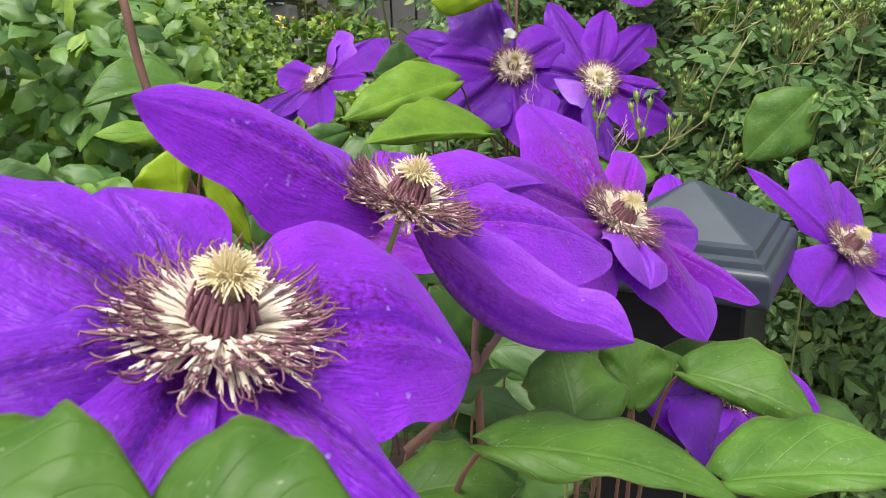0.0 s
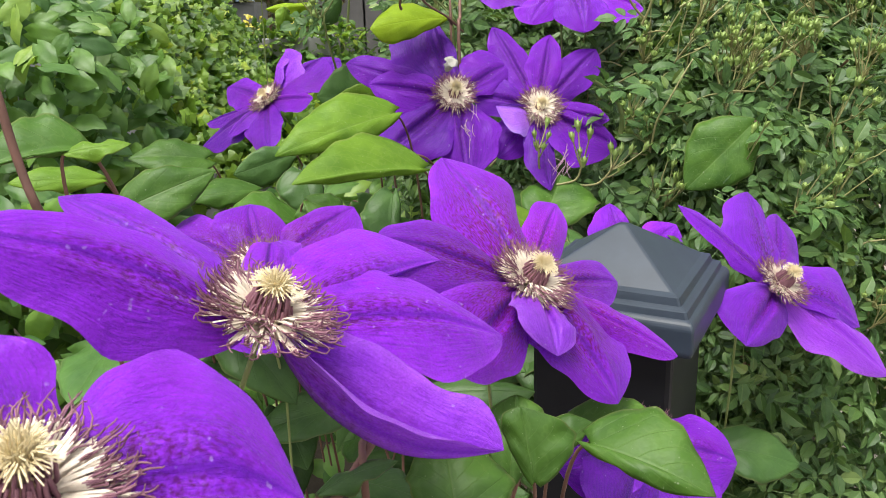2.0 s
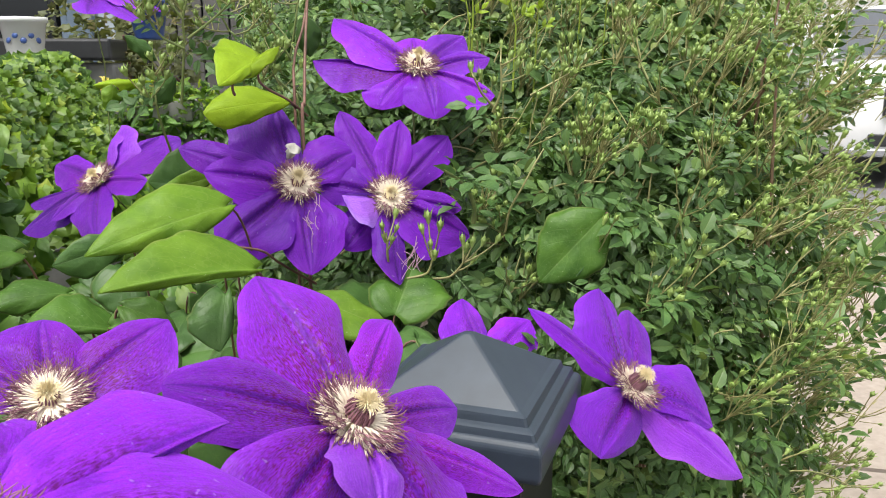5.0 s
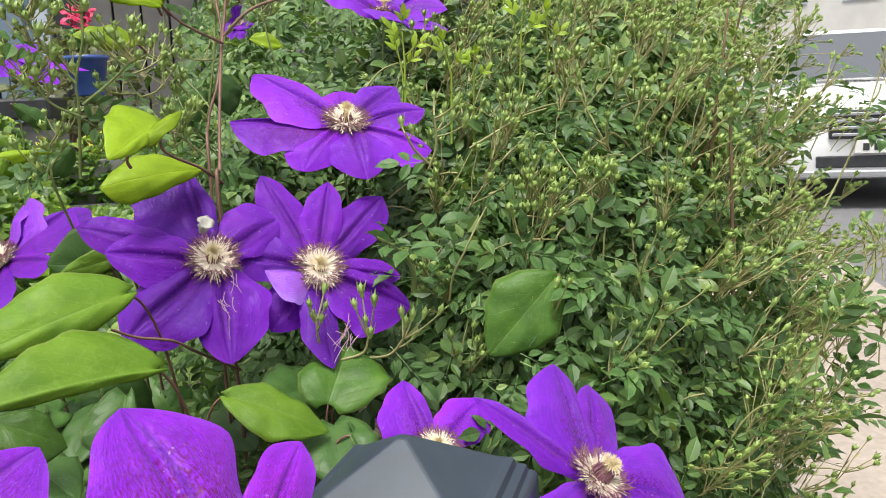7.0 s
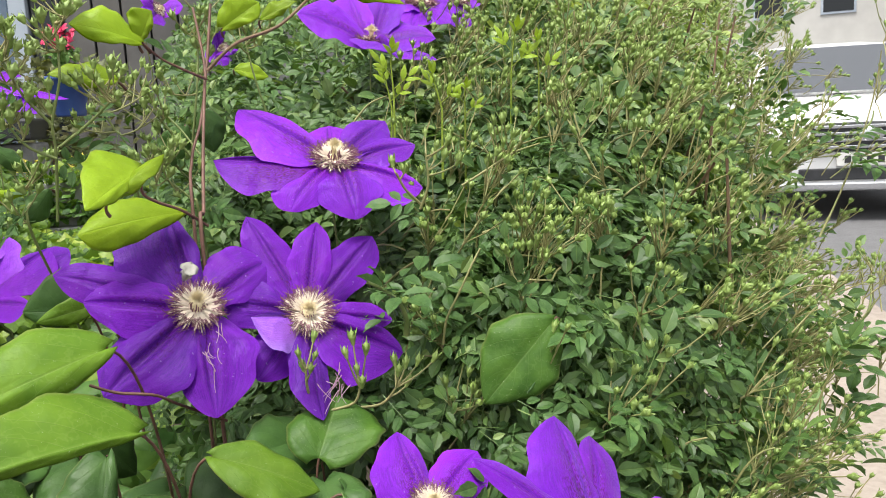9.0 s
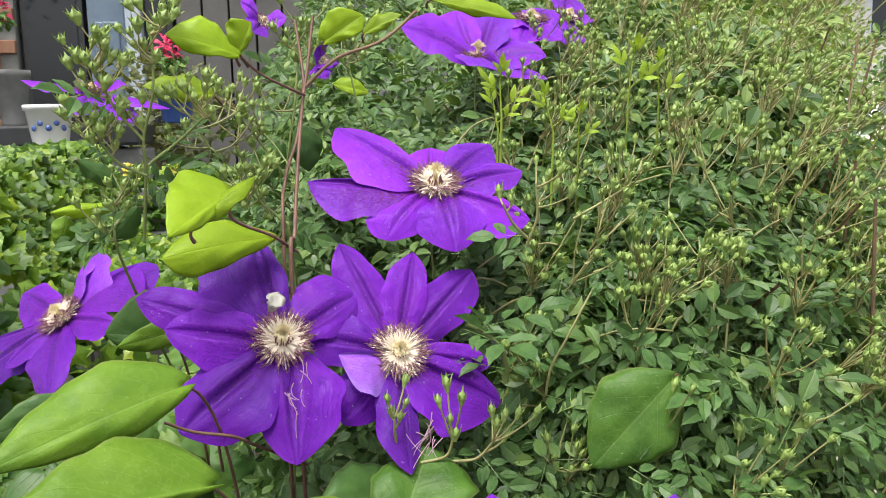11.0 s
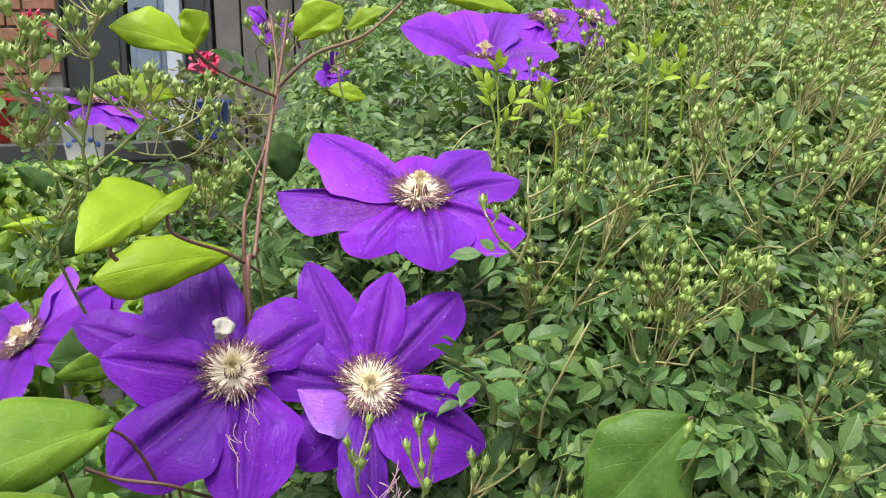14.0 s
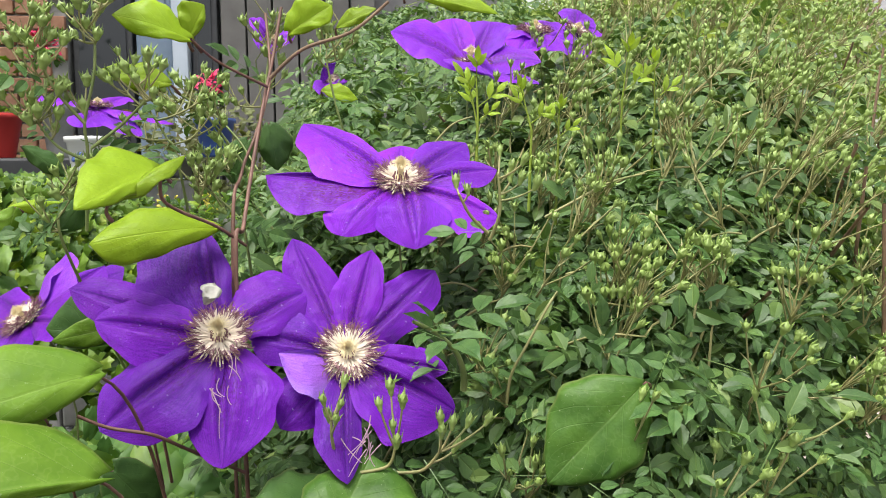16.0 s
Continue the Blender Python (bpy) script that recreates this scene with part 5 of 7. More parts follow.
clematis_leaf((0.0016, 0.2370, 1.1350), (23.1, 3.8, 7.5), (10.3, 7.4, 4.7), (13.3, -2.3, 3.1), 2, CLEMATIS_DARK, 0.4, "curled grey-green clematis leaf under a violet petal")
clematis_leaf((0.0066, 0.2581, 1.1262), (27.1, -4.3, -7.1), (13.2, 8.5, -2.2), (13.7, -11.0, -8.1), 2, CLEMATIS_DARK, 0.7, "dark green clematis leaf in the shade of a flower")
clematis_leaf((-0.0064, 0.2426, 1.1167), (19.1, 0.9, -0.8), (10.9, 7.1, 2.9), (9.0, -3.9, -0.6), 1, CLEMATIS_DARK, 0.5, "small dark green clematis leaf low between stems")
clematis_leaf((0.0624, 0.2925, 1.0980), (5.5, 26.4, 23.6), (16.0, 16.2, 17.9), (-7.4, 18.0, 17.2), 2, CLEMATIS, 0.3, "green lobed clematis leaf before the black fence post")
clematis_leaf((0.0693, 0.2996, 1.1007), (27.2, 10.5, 12.5), (13.1, 11.7, 15.4), (16.1, 3.6, 3.2), 2, CLEMATIS, 0.3, "side lobe of a green clematis leaf before the fence post")
clematis_leaf((0.0928, 0.3390, 1.0979), (37.8, -7.2, 0.4), (21.8, 6.9, 8.7), (16.5, -7.9, -4.2), 2, CLEMATIS, 0.6, "cupped green clematis leaf under a violet petal")
clematis_leaf((0.0293, 0.4131, 1.0761), (57.9, -7.2, 2.2), (26.2, 7.7, 4.2), (27.3, -17.6, -13.8), 2, CLEMATIS_DARK, 0.7, "dark green clematis leaf under a veined flower")
clematis_leaf((-0.1021, 0.3639, 1.2164), (-33.3, -19.1, -3.5), (-17.6, 2.4, 15.1), (-16.2, -11.0, -1.1), 3, CLEMATIS, 0.6, "folded green clematis leaf with a curled edge")
clematis_leaf((-0.1080, 0.3587, 1.2159), (24.4, 7.0, 2.0), (10.3, 7.7, 4.0), (14.0, 0.2, -2.5), 1, CLEMATIS_MID, 0.4, "narrow green clematis leaf behind a petal")
clematis_leaf((-0.0772, 0.2680, 1.1874), (0.4, 4.1, 19.6), (3.9, 4.3, 13.7), (-12.1, -2.4, 8.7), 1, CLEMATIS_YOUNG, 0.3, "upright yellow-green clematis leaf behind a petal")
clematis_leaf((-0.0566, 0.2709, 1.1760), (-12.5, 2.2, 24.5), (-2.6, 2.6, 12.1), (-11.4, 0.5, 12.5), 1, CLEMATIS_YOUNG, 0.2, "narrow upright green clematis leaf behind a petal")
clematis_leaf((-0.0937, 0.1851, 1.2136), (19.2, 9.1, -4.8), (8.4, 5.8, 4.3), (5.9, 2.6, -5.0), 2, CLEMATIS_DARK, 0.4, "dark green clematis leaf edge behind a violet petal")
clematis_leaf((-0.1181, 0.4436, 1.1726), (42.2, 21.4, 13.7), (7.1, 11.4, 16.0), (21.5, 0.9, -7.1), 2, CLEMATIS, 0.8, "crumpled green clematis leaf with a nibbled edge")
clematis_leaf((-0.1321, 0.4524, 1.1858), (-38.7, -18.8, 3.4), (-20.1, -2.7, 9.0), (-20.0, -14.2, -2.7), 2, CLEMATIS_MID, 0.5, "small green clematis leaf beside a violet petal")
spread_leaf((-0.0223, 0.0884, 1.196), (-0.0026, 0.0889, 1.197), 0.025, (0.0, -0.5, 0.9), CLEMATIS, "green clematis leaf edge very close to the lens")
spread_leaf((-0.0493, 0.0895, 1.2), (-0.0223, 0.0886, 1.196), 0.025, (0.0, -0.5, 0.9), CLEMATIS, "green clematis leaf very close below a violet flower")
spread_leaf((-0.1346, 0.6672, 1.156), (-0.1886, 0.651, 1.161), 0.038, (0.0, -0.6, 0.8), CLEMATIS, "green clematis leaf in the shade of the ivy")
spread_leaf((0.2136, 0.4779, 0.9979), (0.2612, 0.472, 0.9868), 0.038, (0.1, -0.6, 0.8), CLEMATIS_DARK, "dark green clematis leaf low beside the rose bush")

clematis_leaf((0.0551, 0.7978, 1.3082), (-10.9, -2.1, -28.8), (-21.6, 0.9, -11.1), (2.7, 0.9, -14.7), 2, CLEMATIS_DARK, 0.6, "dull grey-green clematis leaf behind the vine stems")
clematis_leaf((0.0695, 0.7970, 1.3187), (4.9, 1.3, -30.8), (-6.6, -0.4, -16.9), (15.5, 6.6, -11.3), 2, CLEMATIS_DARK, 0.6, "broad dull green clematis leaf beside the vine stems")
clematis_leaf((-0.0586, 0.7126, 1.3021), (19.5, 8.5, -17.4), (11.0, 10.3, -2.4), (6.8, 3.5, -13.7), 2, CLEMATIS_DARK, 0.2, "narrow dark green leaf low among rosebuds")
clematis_leaf((-0.0275, 0.7198, 1.2720), (-15.2, -7.0, -19.3), (-11.8, -4.6, -2.9), (-2.5, 3.8, -15.4), 2, CLEMATIS_DARK, 0.3, "dark green leaf under a yellow-green leaf")
clematis_leaf((-0.0556, 0.7994, 1.2682), (-42.7, -19.4, -2.7), (-25.6, -6.1, 2.0), (-24.7, -10.6, -8.4), 2, CLEMATIS_YOUNG, 0.2, "long yellow-green clematis leaf low before the garden")
clematis_leaf((-0.0741, 0.7335, 1.2659), (-5.6, -3.3, -18.0), (-8.3, -4.3, -5.0), (2.9, 5.7, -10.4), 2, CLEMATIS_MID, 0.6, "small bright green clematis leaf low before the garden")

# added leaves, tinted dark, that deepen the shade between the flowers
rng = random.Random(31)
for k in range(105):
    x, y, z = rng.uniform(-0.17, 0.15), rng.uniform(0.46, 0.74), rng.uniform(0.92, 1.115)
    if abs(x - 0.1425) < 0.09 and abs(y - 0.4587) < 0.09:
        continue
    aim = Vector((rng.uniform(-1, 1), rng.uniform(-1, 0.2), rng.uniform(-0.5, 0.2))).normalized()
    spread_leaf((x, y, z), tuple(Vector((x, y, z)) + aim * rng.uniform(0.045, 0.07)), rng.uniform(0.034, 0.048), (rng.uniform(-0.3, 0.3), rng.uniform(-0.8, -0.2), 0.8), CLEMATIS_DARK, "added clematis leaf tinted dark to deepen the shade below the flowers")

# ---- stems ----


def stem(label, points, r0, r1, mat):
    pts = []
    for i in range(len(points) - 1):
        p, q = Vector(points[i]), Vector(points[i + 1])
        a0 = Vector(points[i - 1]) if i else p
        b0 = Vector(points[i + 2]) if i + 2 < len(points) else q
        for k in range(8):
            t = k / 8
            pts.append(0.5 * ((2 * p) + (q - a0) * t + (2 * a0 - 5 * p + 4 * q - b0) * t * t + (3 * p - a0 - 3 * q + b0) * t ** 3))
    pts.append(Vector(points[-1]))
    v, f = tube(pts, r0, r1, 8)
    return tagged(mesh_object("vine_stem", v, f, mat), label, "stem", "vine stems")


stem("smooth reddish young clematis stem bending over", [(-0.1067, 0.2752, 1.268), (-0.0987, 0.2748, 1.267), (-0.0923, 0.279, 1.264), (-0.0879, 0.2748, 1.25), (-0.0851, 0.274, 1.23), (-0.0803, 0.2734, 1.211), (-0.0757, 0.2864, 1.185), (-0.0668, 0.2896, 1.161), (-0.05, 0.2972, 1.117), (0.02, 0.36, 0.8), (0.04, 0.42, 0.20)], 0.0012, 0.0016, STALK_RED)
stem("thin reddish-brown clematis stem climbing upright", [(0.0820, 0.7800, 1.3940), (0.0770, 0.7650, 1.3570), (0.0730, 0.7520, 1.3320), (0.0690, 0.7200, 1.2880), (0.0670, 0.6950, 1.2550), (0.0650, 0.6780, 1.2290), (0.068, 0.69, 1.0), (0.08, 0.72, 0.20)], 0.0010, 0.0014, STALK_RED)
stem("second brown clematis stem twined beside the first", [(0.0690, 0.8000, 1.3940), (0.0740, 0.7750, 1.3480), (0.0690, 0.7450, 1.3120), (0.0610, 0.7300, 1.2850), (0.0600, 0.7000, 1.2420), (0.060, 0.70, 1.0), (0.09, 0.73, 0.20)], 0.0009, 0.0012, STALK_RED)
stem("brown clematis stem arching sideways over the roses", [(0.0760, 0.7600, 1.3460), (0.0970, 0.7600, 1.3640), (0.1280, 0.7650, 1.3760), (0.1520, 0.7700, 1.3960)], 0.0013, 0.0010, TWIG)
stem("reddish stalk that carries a yellow-green leaf", [(0.0750, 0.7550, 1.3400), (0.0590, 0.7350, 1.3470), (0.0480, 0.7200, 1.3530), (0.0400, 0.7030, 1.3610)], 0.0010, 0.0007, STALK_RED)
stem("dark red-brown stalk between two yellow-green leaves", [(0.0390, 0.6300, 1.2840), (0.0370, 0.6400, 1.2730), (0.0420, 0.6550, 1.2660), (0.0560, 0.6750, 1.2570), (0.0690, 0.6900, 1.2450)], 0.0009, 0.0009, STALK_RED)
stem("thin dark twig crossing behind the vine stem", [(0.0010, 0.8000, 1.3370), (0.0280, 0.7900, 1.3300), (0.0500, 0.7800, 1.3100), (0.0650, 0.7700, 1.2880)], 0.0008, 0.0007, STALK)
stem("thin dark clematis stalk looping in front of a flower", [(0.0032, 0.6062, 1.174), (0.0162, 0.6095, 1.167), (0.0349, 0.6127, 1.162), (0.0455, 0.6307, 1.149), (0.0701, 0.6566, 1.126)], 0.0008, 0.0009, STALK_RED)
stem("brown forked stem low between the leaves", [(-0.0071, 0.2315, 1.122), (0.0048, 0.2347, 1.132), (0.0155, 0.2481, 1.142), (0.0259, 0.2702, 1.146)], 0.0016, 0.0012, STALK_RED)
stem("upright reddish stem under a flower", [(0.0159, 0.2718, 1.152), (0.0142, 0.2583, 1.141), (0.0149, 0.2423, 1.122), (0.02, 0.27, 0.9), (0.03, 0.3, 0.2)], 0.0011, 0.0014, STALK_RED)

# ---- rose sprays standing free in front of the house ----


def curve_through(points, n=7):
    """A smooth line through a few places."""
    pts = []
    for i in range(len(points) - 1):
        p, q = Vector(points[i]), Vector(points[i + 1])
        a0 = Vector(points[i - 1]) if i else p
        b0 = Vector(points[i + 2]) if i + 2 < len(points) else q
        for k in range(n):
            t = k / n
            pts.append(0.5 * ((2 * p) + (q - a0) * t + (2 * a0 - 5 * p + 4 * q - b0) * t * t + (3 * p - a0 - 3 * q + b0) * t ** 3))
    pts.append(Vector(points[-1]))
    return pts


def hang_leaf(ob, at, rng, size=1.0):
    """A compound rose leaf on a branch."""
    lf = leaf_meshes[rng.randrange(6)].copy()
    scene.collection.objects.link(lf)
    lf.parent = ob
    bx, by, bz = leaf_frame(rng, (0.1, -0.6, 0.75), 0.4)
    m = Matrix((bx, by, bz)).transposed().to_4x4()
    m.translation = at
    lf.matrix_local = m @ Matrix.Scale(size * rng.uniform(0.8, 1.1), 4)


def bud_branch(label, line, tips, leaves, seed, cluster):
    """A rose branch along a line, with a side stalk to each tip that ends in a bud or, with cluster above 0, in a bunch of that size."""
    rng = random.Random(seed)
    f0 = Vector(line[0])
    ob = empty("rose_spray", f0, label, "rose branch", "rose branches with buds")
    pts = [p - f0 for p in curve_through(line)]
    v, f = tube(pts, 0.0010, 0.0007, 7)
    mesh_object("cane", v, f, STALK if cluster else ROSE_STALK, ob)
    upper = pts[len(pts) // 3:]
    for k, tip in enumerate(tips):
        end = Vector(tip) - f0
        root = min(upper, key=lambda p: (p - end).length + 0.9 * max(0.0, p.z - end.z + 0.012))
        way = end - root
        lean = (way.normalized() * 0.6 + Vector((rng.gauss(0, 0.15), rng.gauss(0, 0.15), 0.8))).normalized()
        stop = end - lean * (0.008 if cluster else 0.005)
        side = bow(root, stop, -0.05 * way.length, 8)
        v, f = tube(side, 0.0008 if cluster else 0.0007, 0.0005, 6)
        branch = mesh_object("side_branch", v, f, ROSE_STALK, ob)
        ends = [(stop, lean)]
        for q in range(rng.randint(2, 4) if cluster else 0):
            foot = side[rng.randint(3, 6)]
            a = rng.uniform(0, 6.28)
            out = Vector((math.cos(a), 0.6 * math.sin(a), rng.uniform(0.6, 1.5))).normalized()
            bud_foot = foot + out * rng.uniform(0.010, 0.023)
            v, f = tube(bow(foot, bud_foot, -0.0012, 6), 0.00055, 0.00045, 5)
            mesh_object("pedicel", v, f, ROSE_STALK, branch)
            ends.append((bud_foot, (out + Vector((0, 0, 0.8))).normalized()))
        for q, (at, lean) in enumerate(ends):
            b = new("bud", (ROUND_BUDS if cluster else BUDS)[(seed + k + q) % 6])
            b.parent = branch
            x, y, z = upright(lean)
            m = Matrix((x, y, z)).transposed().to_4x4()
            m.translation = at
            b.matrix_local = m @ Matrix.Scale(rng.uniform(0.85, 1.15), 4)
    for k in range(leaves):
        hang_leaf(ob, pts[rng.randrange(len(pts) * 2 // 3)], rng, 0.7)
    return ob


def spray(label, foot, tip, buds, leaves, seed, reach=1.0, thick=1.0, bend=0.012):
    rng = random.Random(seed)
    f0, t0 = Vector(foot), Vector(tip)
    ob = empty("rose_spray", f0, label, "rose branch", "rose branches with buds")
    v, f = tube(bow((0, 0, 0), t0 - f0, bend, 11, (0.7, 0.3, 0.2)), 0.0021 * thick, 0.0010 * thick, 7)
    mesh_object("cane", v, f, STALK if thick == 1.0 else ROSE_STALK, ob)
    way = t0 - f0
    for k in range(buds):
        u = 0.42 + 0.50 * (k + 0.5) / buds
        root = way * u + Vector((0.7, 0.3, 0.2)) * (bend * 4 * u * (1 - u))
        swing = Vector((rng.choice((-1, 1)) * rng.uniform(0.3, 1.0), rng.uniform(-0.5, 0.5), rng.uniform(0.5, 1.1))).normalized()
        end = root + swing * rng.uniform(0.018, 0.042) * reach if k < buds - 1 else way
        lean = (swing + Vector((0, 0, 0.8))).normalized()
        if k < buds - 1:
            v, f = tube(bow(root, end, 0.003, 7, (swing.z, 0, -swing.x)), 0.0012, 0.0009, 6)
            mesh_object("side_branch", v, f, STALK, ob)
        bud_at(rng.randrange(8), f0 + end + lean * 0.024 * reach, lean, rng.uniform(0, 360), ob, f0, reach)
    for k in range(leaves):
        u = rng.uniform(0.1, 0.9)
        p = (t0 - f0) * u
        lf = leaf_meshes[rng.randrange(6)].copy()
        scene.collection.objects.link(lf)
        lf.parent = ob
        bx, by, bz = basis((rng.uniform(-1, 1), rng.uniform(-0.6, 0.6), rng.uniform(-0.3, 0.6)), (0, -0.3, 1))
        m = Matrix((bx, by, bz)).transposed().to_4x4()
        m.translation = p
        lf.matrix_local = m
    return ob


bud_branch("main rose cane rising before the house with tight buds", [(-0.021, 0.7, 1.254), (-0.015, 0.69, 1.297), (-0.014, 0.685, 1.314), (-0.006, 0.68, 1.341), (-0.005, 0.68, 1.371)],
           [(-0.021, 0.688, 1.365), (-0.01, 0.68, 1.371), (0.0, 0.672, 1.364), (-0.003, 0.684, 1.385), (0.009, 0.676, 1.383), (-0.016, 0.688, 1.328)], 1, 40, 0.55)
bud_branch("rose branch of many tight green buds before the house", [(-0.014, 0.685, 1.313), (-0.027, 0.68, 1.331), (-0.035, 0.675, 1.352)],
           [(-0.031, 0.683, 1.373), (-0.043, 0.675, 1.364), (-0.035, 0.667, 1.358), (-0.044, 0.679, 1.348), (-0.027, 0.671, 1.349), (-0.034, 0.683, 1.362)], 1, 41, 0.55)
bud_branch("rose branch with buds reaching across a yellow-green leaf", [(-0.012, 0.688, 1.3), (0.006, 0.685, 1.313), (0.02, 0.68, 1.325)],
           [(0.001, 0.688, 1.345), (0.013, 0.68, 1.345), (0.027, 0.672, 1.334), (0.016, 0.684, 1.338)], 1, 42, 0.5)
bud_branch("low rose branch with plump green buds", [(-0.015, 0.69, 1.293), (-0.029, 0.685, 1.301), (-0.037, 0.68, 1.314)],
           [(-0.043, 0.688, 1.328), (-0.049, 0.68, 1.326), (-0.034, 0.672, 1.324), (-0.029, 0.684, 1.317), (-0.042, 0.676, 1.32)], 2, 43, 0.55)
bud_branch("dark thin rose branch with buds beside the vine", [(0.059, 0.78, 1.285), (0.033, 0.77, 1.324), (0.016, 0.76, 1.338)],
           [(0.021, 0.778, 1.348), (0.033, 0.77, 1.343), (0.048, 0.762, 1.323), (0.004, 0.774, 1.337), (0.037, 0.766, 1.314)], 1, 44, 0.4)
bud_branch("rose branch with small buds behind the vine stem", [(0.073, 0.8, 1.243), (0.045, 0.8, 1.28), (0.031, 0.8, 1.29)],
           [(0.016, 0.798, 1.281), (0.035, 0.79, 1.297), (0.046, 0.782, 1.298), (0.053, 0.794, 1.286)], 2, 45, 0.4)
bud_branch("tall rose branch with buds crossing the vine stem", [(0.057, 0.8, 1.284), (0.067, 0.8, 1.34), (0.072, 0.81, 1.393)],
           [(0.06, 0.808, 1.385), (0.067, 0.8, 1.374), (0.08, 0.792, 1.379), (0.073, 0.804, 1.399), (0.045, 0.796, 1.34), (0.07, 0.808, 1.351)], 2, 46, 0.4)
bud_branch("rose branch with buds under the arching stem", [(0.128, 0.85, 1.281), (0.113, 0.85, 1.335), (0.106, 0.85, 1.371)],
           [(0.106, 0.858, 1.389), (0.119, 0.85, 1.379), (0.099, 0.842, 1.376), (0.129, 0.854, 1.392), (0.13, 0.846, 1.408)], 3, 47, 0.4)
bud_branch("slender rose branch with plump buds over a violet petal", [(0.131, 0.625, 1.135), (0.146, 0.622, 1.139), (0.15, 0.62, 1.149)],
           [(0.148, 0.626, 1.18), (0.142, 0.618, 1.174), (0.154, 0.61, 1.177), (0.149, 0.622, 1.162), (0.151, 0.614, 1.156)], 1, 48, 0)
bud_branch("rose branch with small buds before an open flower", [(0.122, 0.63, 1.135), (0.119, 0.622, 1.153), (0.119, 0.62, 1.164)],
           [(0.126, 0.626, 1.184), (0.115, 0.618, 1.177), (0.125, 0.61, 1.177), (0.117, 0.622, 1.168), (0.122, 0.614, 1.168)], 0, 49, 0)
bud_branch("rose branch with buds beside a violet petal", [(0.145, 0.63, 1.133), (0.163, 0.625, 1.135), (0.172, 0.62, 1.146)],
           [(0.173, 0.628, 1.163), (0.179, 0.62, 1.163), (0.173, 0.612, 1.161), (0.188, 0.624, 1.162), (0.197, 0.616, 1.165), (0.182, 0.628, 1.148)], 2, 50, 0)
bud_branch("upright rose branch with buds beside an eight-petalled flower", [(0.205, 0.675, 1.247), (0.21, 0.67, 1.263), (0.209, 0.668, 1.283)],
           [(0.211, 0.676, 1.299), (0.217, 0.668, 1.29), (0.223, 0.66, 1.293), (0.223, 0.672, 1.283), (0.23, 0.664, 1.28), (0.216, 0.676, 1.284)], 2, 51, 0)
bud_branch("small rose twig with two buds before a violet petal", [(0.202, 0.66, 1.252), (0.192, 0.655, 1.262), (0.186, 0.652, 1.273)],
           [(0.185, 0.66, 1.282), (0.19, 0.652, 1.278)], 0, 52, 0)
bud_branch("leafy rose branch with buds low beside the vine stem", [(0.070, 0.770, 1.120), (0.063, 0.728, 1.246), (0.058, 0.729, 1.260), (0.039, 0.727, 1.278)],
           [(0.045, 0.728, 1.267), (0.031, 0.726, 1.288), (0.048, 0.729, 1.294), (0.033, 0.726, 1.276), (0.043, 0.728, 1.289)], 3, 61, 0.4)
bud_branch("leafy rose branch with small buds before the ivy", [(-0.020, 0.800, 1.120), (-0.040, 0.716, 1.245), (-0.037, 0.719, 1.269), (-0.047, 0.715, 1.281)],
           [(-0.053, 0.712, 1.261), (-0.050, 0.713, 1.266), (-0.028, 0.722, 1.291), (-0.046, 0.716, 1.279)], 5, 62, 0.4)
bud_branch("leafy rose branch low before the garden", [(0.030, 0.810, 1.120), (0.019, 0.758, 1.283), (0.011, 0.755, 1.309), (0.003, 0.752, 1.324)],
           [(-0.013, 0.746, 1.317), (0.044, 0.761, 1.323), (0.036, 0.758, 1.338)], 5, 63, 0.4)
spray("rose twig with green leaflets before a violet petal", (0.1883, 0.6625, 1.166), (0.1602, 0.631, 1.21), 0, 5, 21, 0.3)
spray("long rose shoot reaching over the street", (0.6336, 0.8262, 1.171), (0.7083, 0.8381, 1.347), 2, 7, 11, 0.8, 0.55, 0.03)
spray("thin rose shoot reaching over the pavement", (0.5431, 0.7441, 1.049), (0.6426, 0.7541, 1.128), 4, 6, 12, 0.8, 0.55, 0.03)
spray("rose shoot with buds over the pavement", (0.5474, 0.7329, 0.9901), (0.6305, 0.7434, 1.048), 4, 6, 13, 0.8, 0.55, -0.02)
spray("rose branch with buds over the street edge", (0.6043, 0.8936, 1.218), (0.6683, 0.9288, 1.332), 4, 6, 14, 0.8, 0.55, -0.02)

# smooth green canes that arch over the skin of the bush
for line in (
    ((0.211, 0.655, 1.159), (0.213, 0.650, 1.177), (0.221, 0.648, 1.193), (0.232, 0.650, 1.212), (0.240, 0.655, 1.222)),
    ((0.285, 0.642, 1.144), (0.307, 0.645, 1.148), (0.329, 0.645, 1.142), (0.354, 0.645, 1.136), (0.372, 0.645, 1.146)),
    ((0.241, 0.700, 1.258), (0.260, 0.700, 1.268), (0.283, 0.710, 1.278), (0.307, 0.720, 1.283)),
    ((0.180, 0.800, 1.302), (0.195, 0.800, 1.318), (0.210, 0.800, 1.324)),
    ((0.308, 0.650, 1.172), (0.311, 0.650, 1.194), (0.318, 0.660, 1.218), (0.316, 0.660, 1.233)),
):
    v, f = tube([p - Vector(ORIGIN) for p in curve_through(line)], 0.0009, 0.0006, 7)
    mesh_object("cane", v, f, ROSE_STALK, rose, None, True, "smooth green cane")

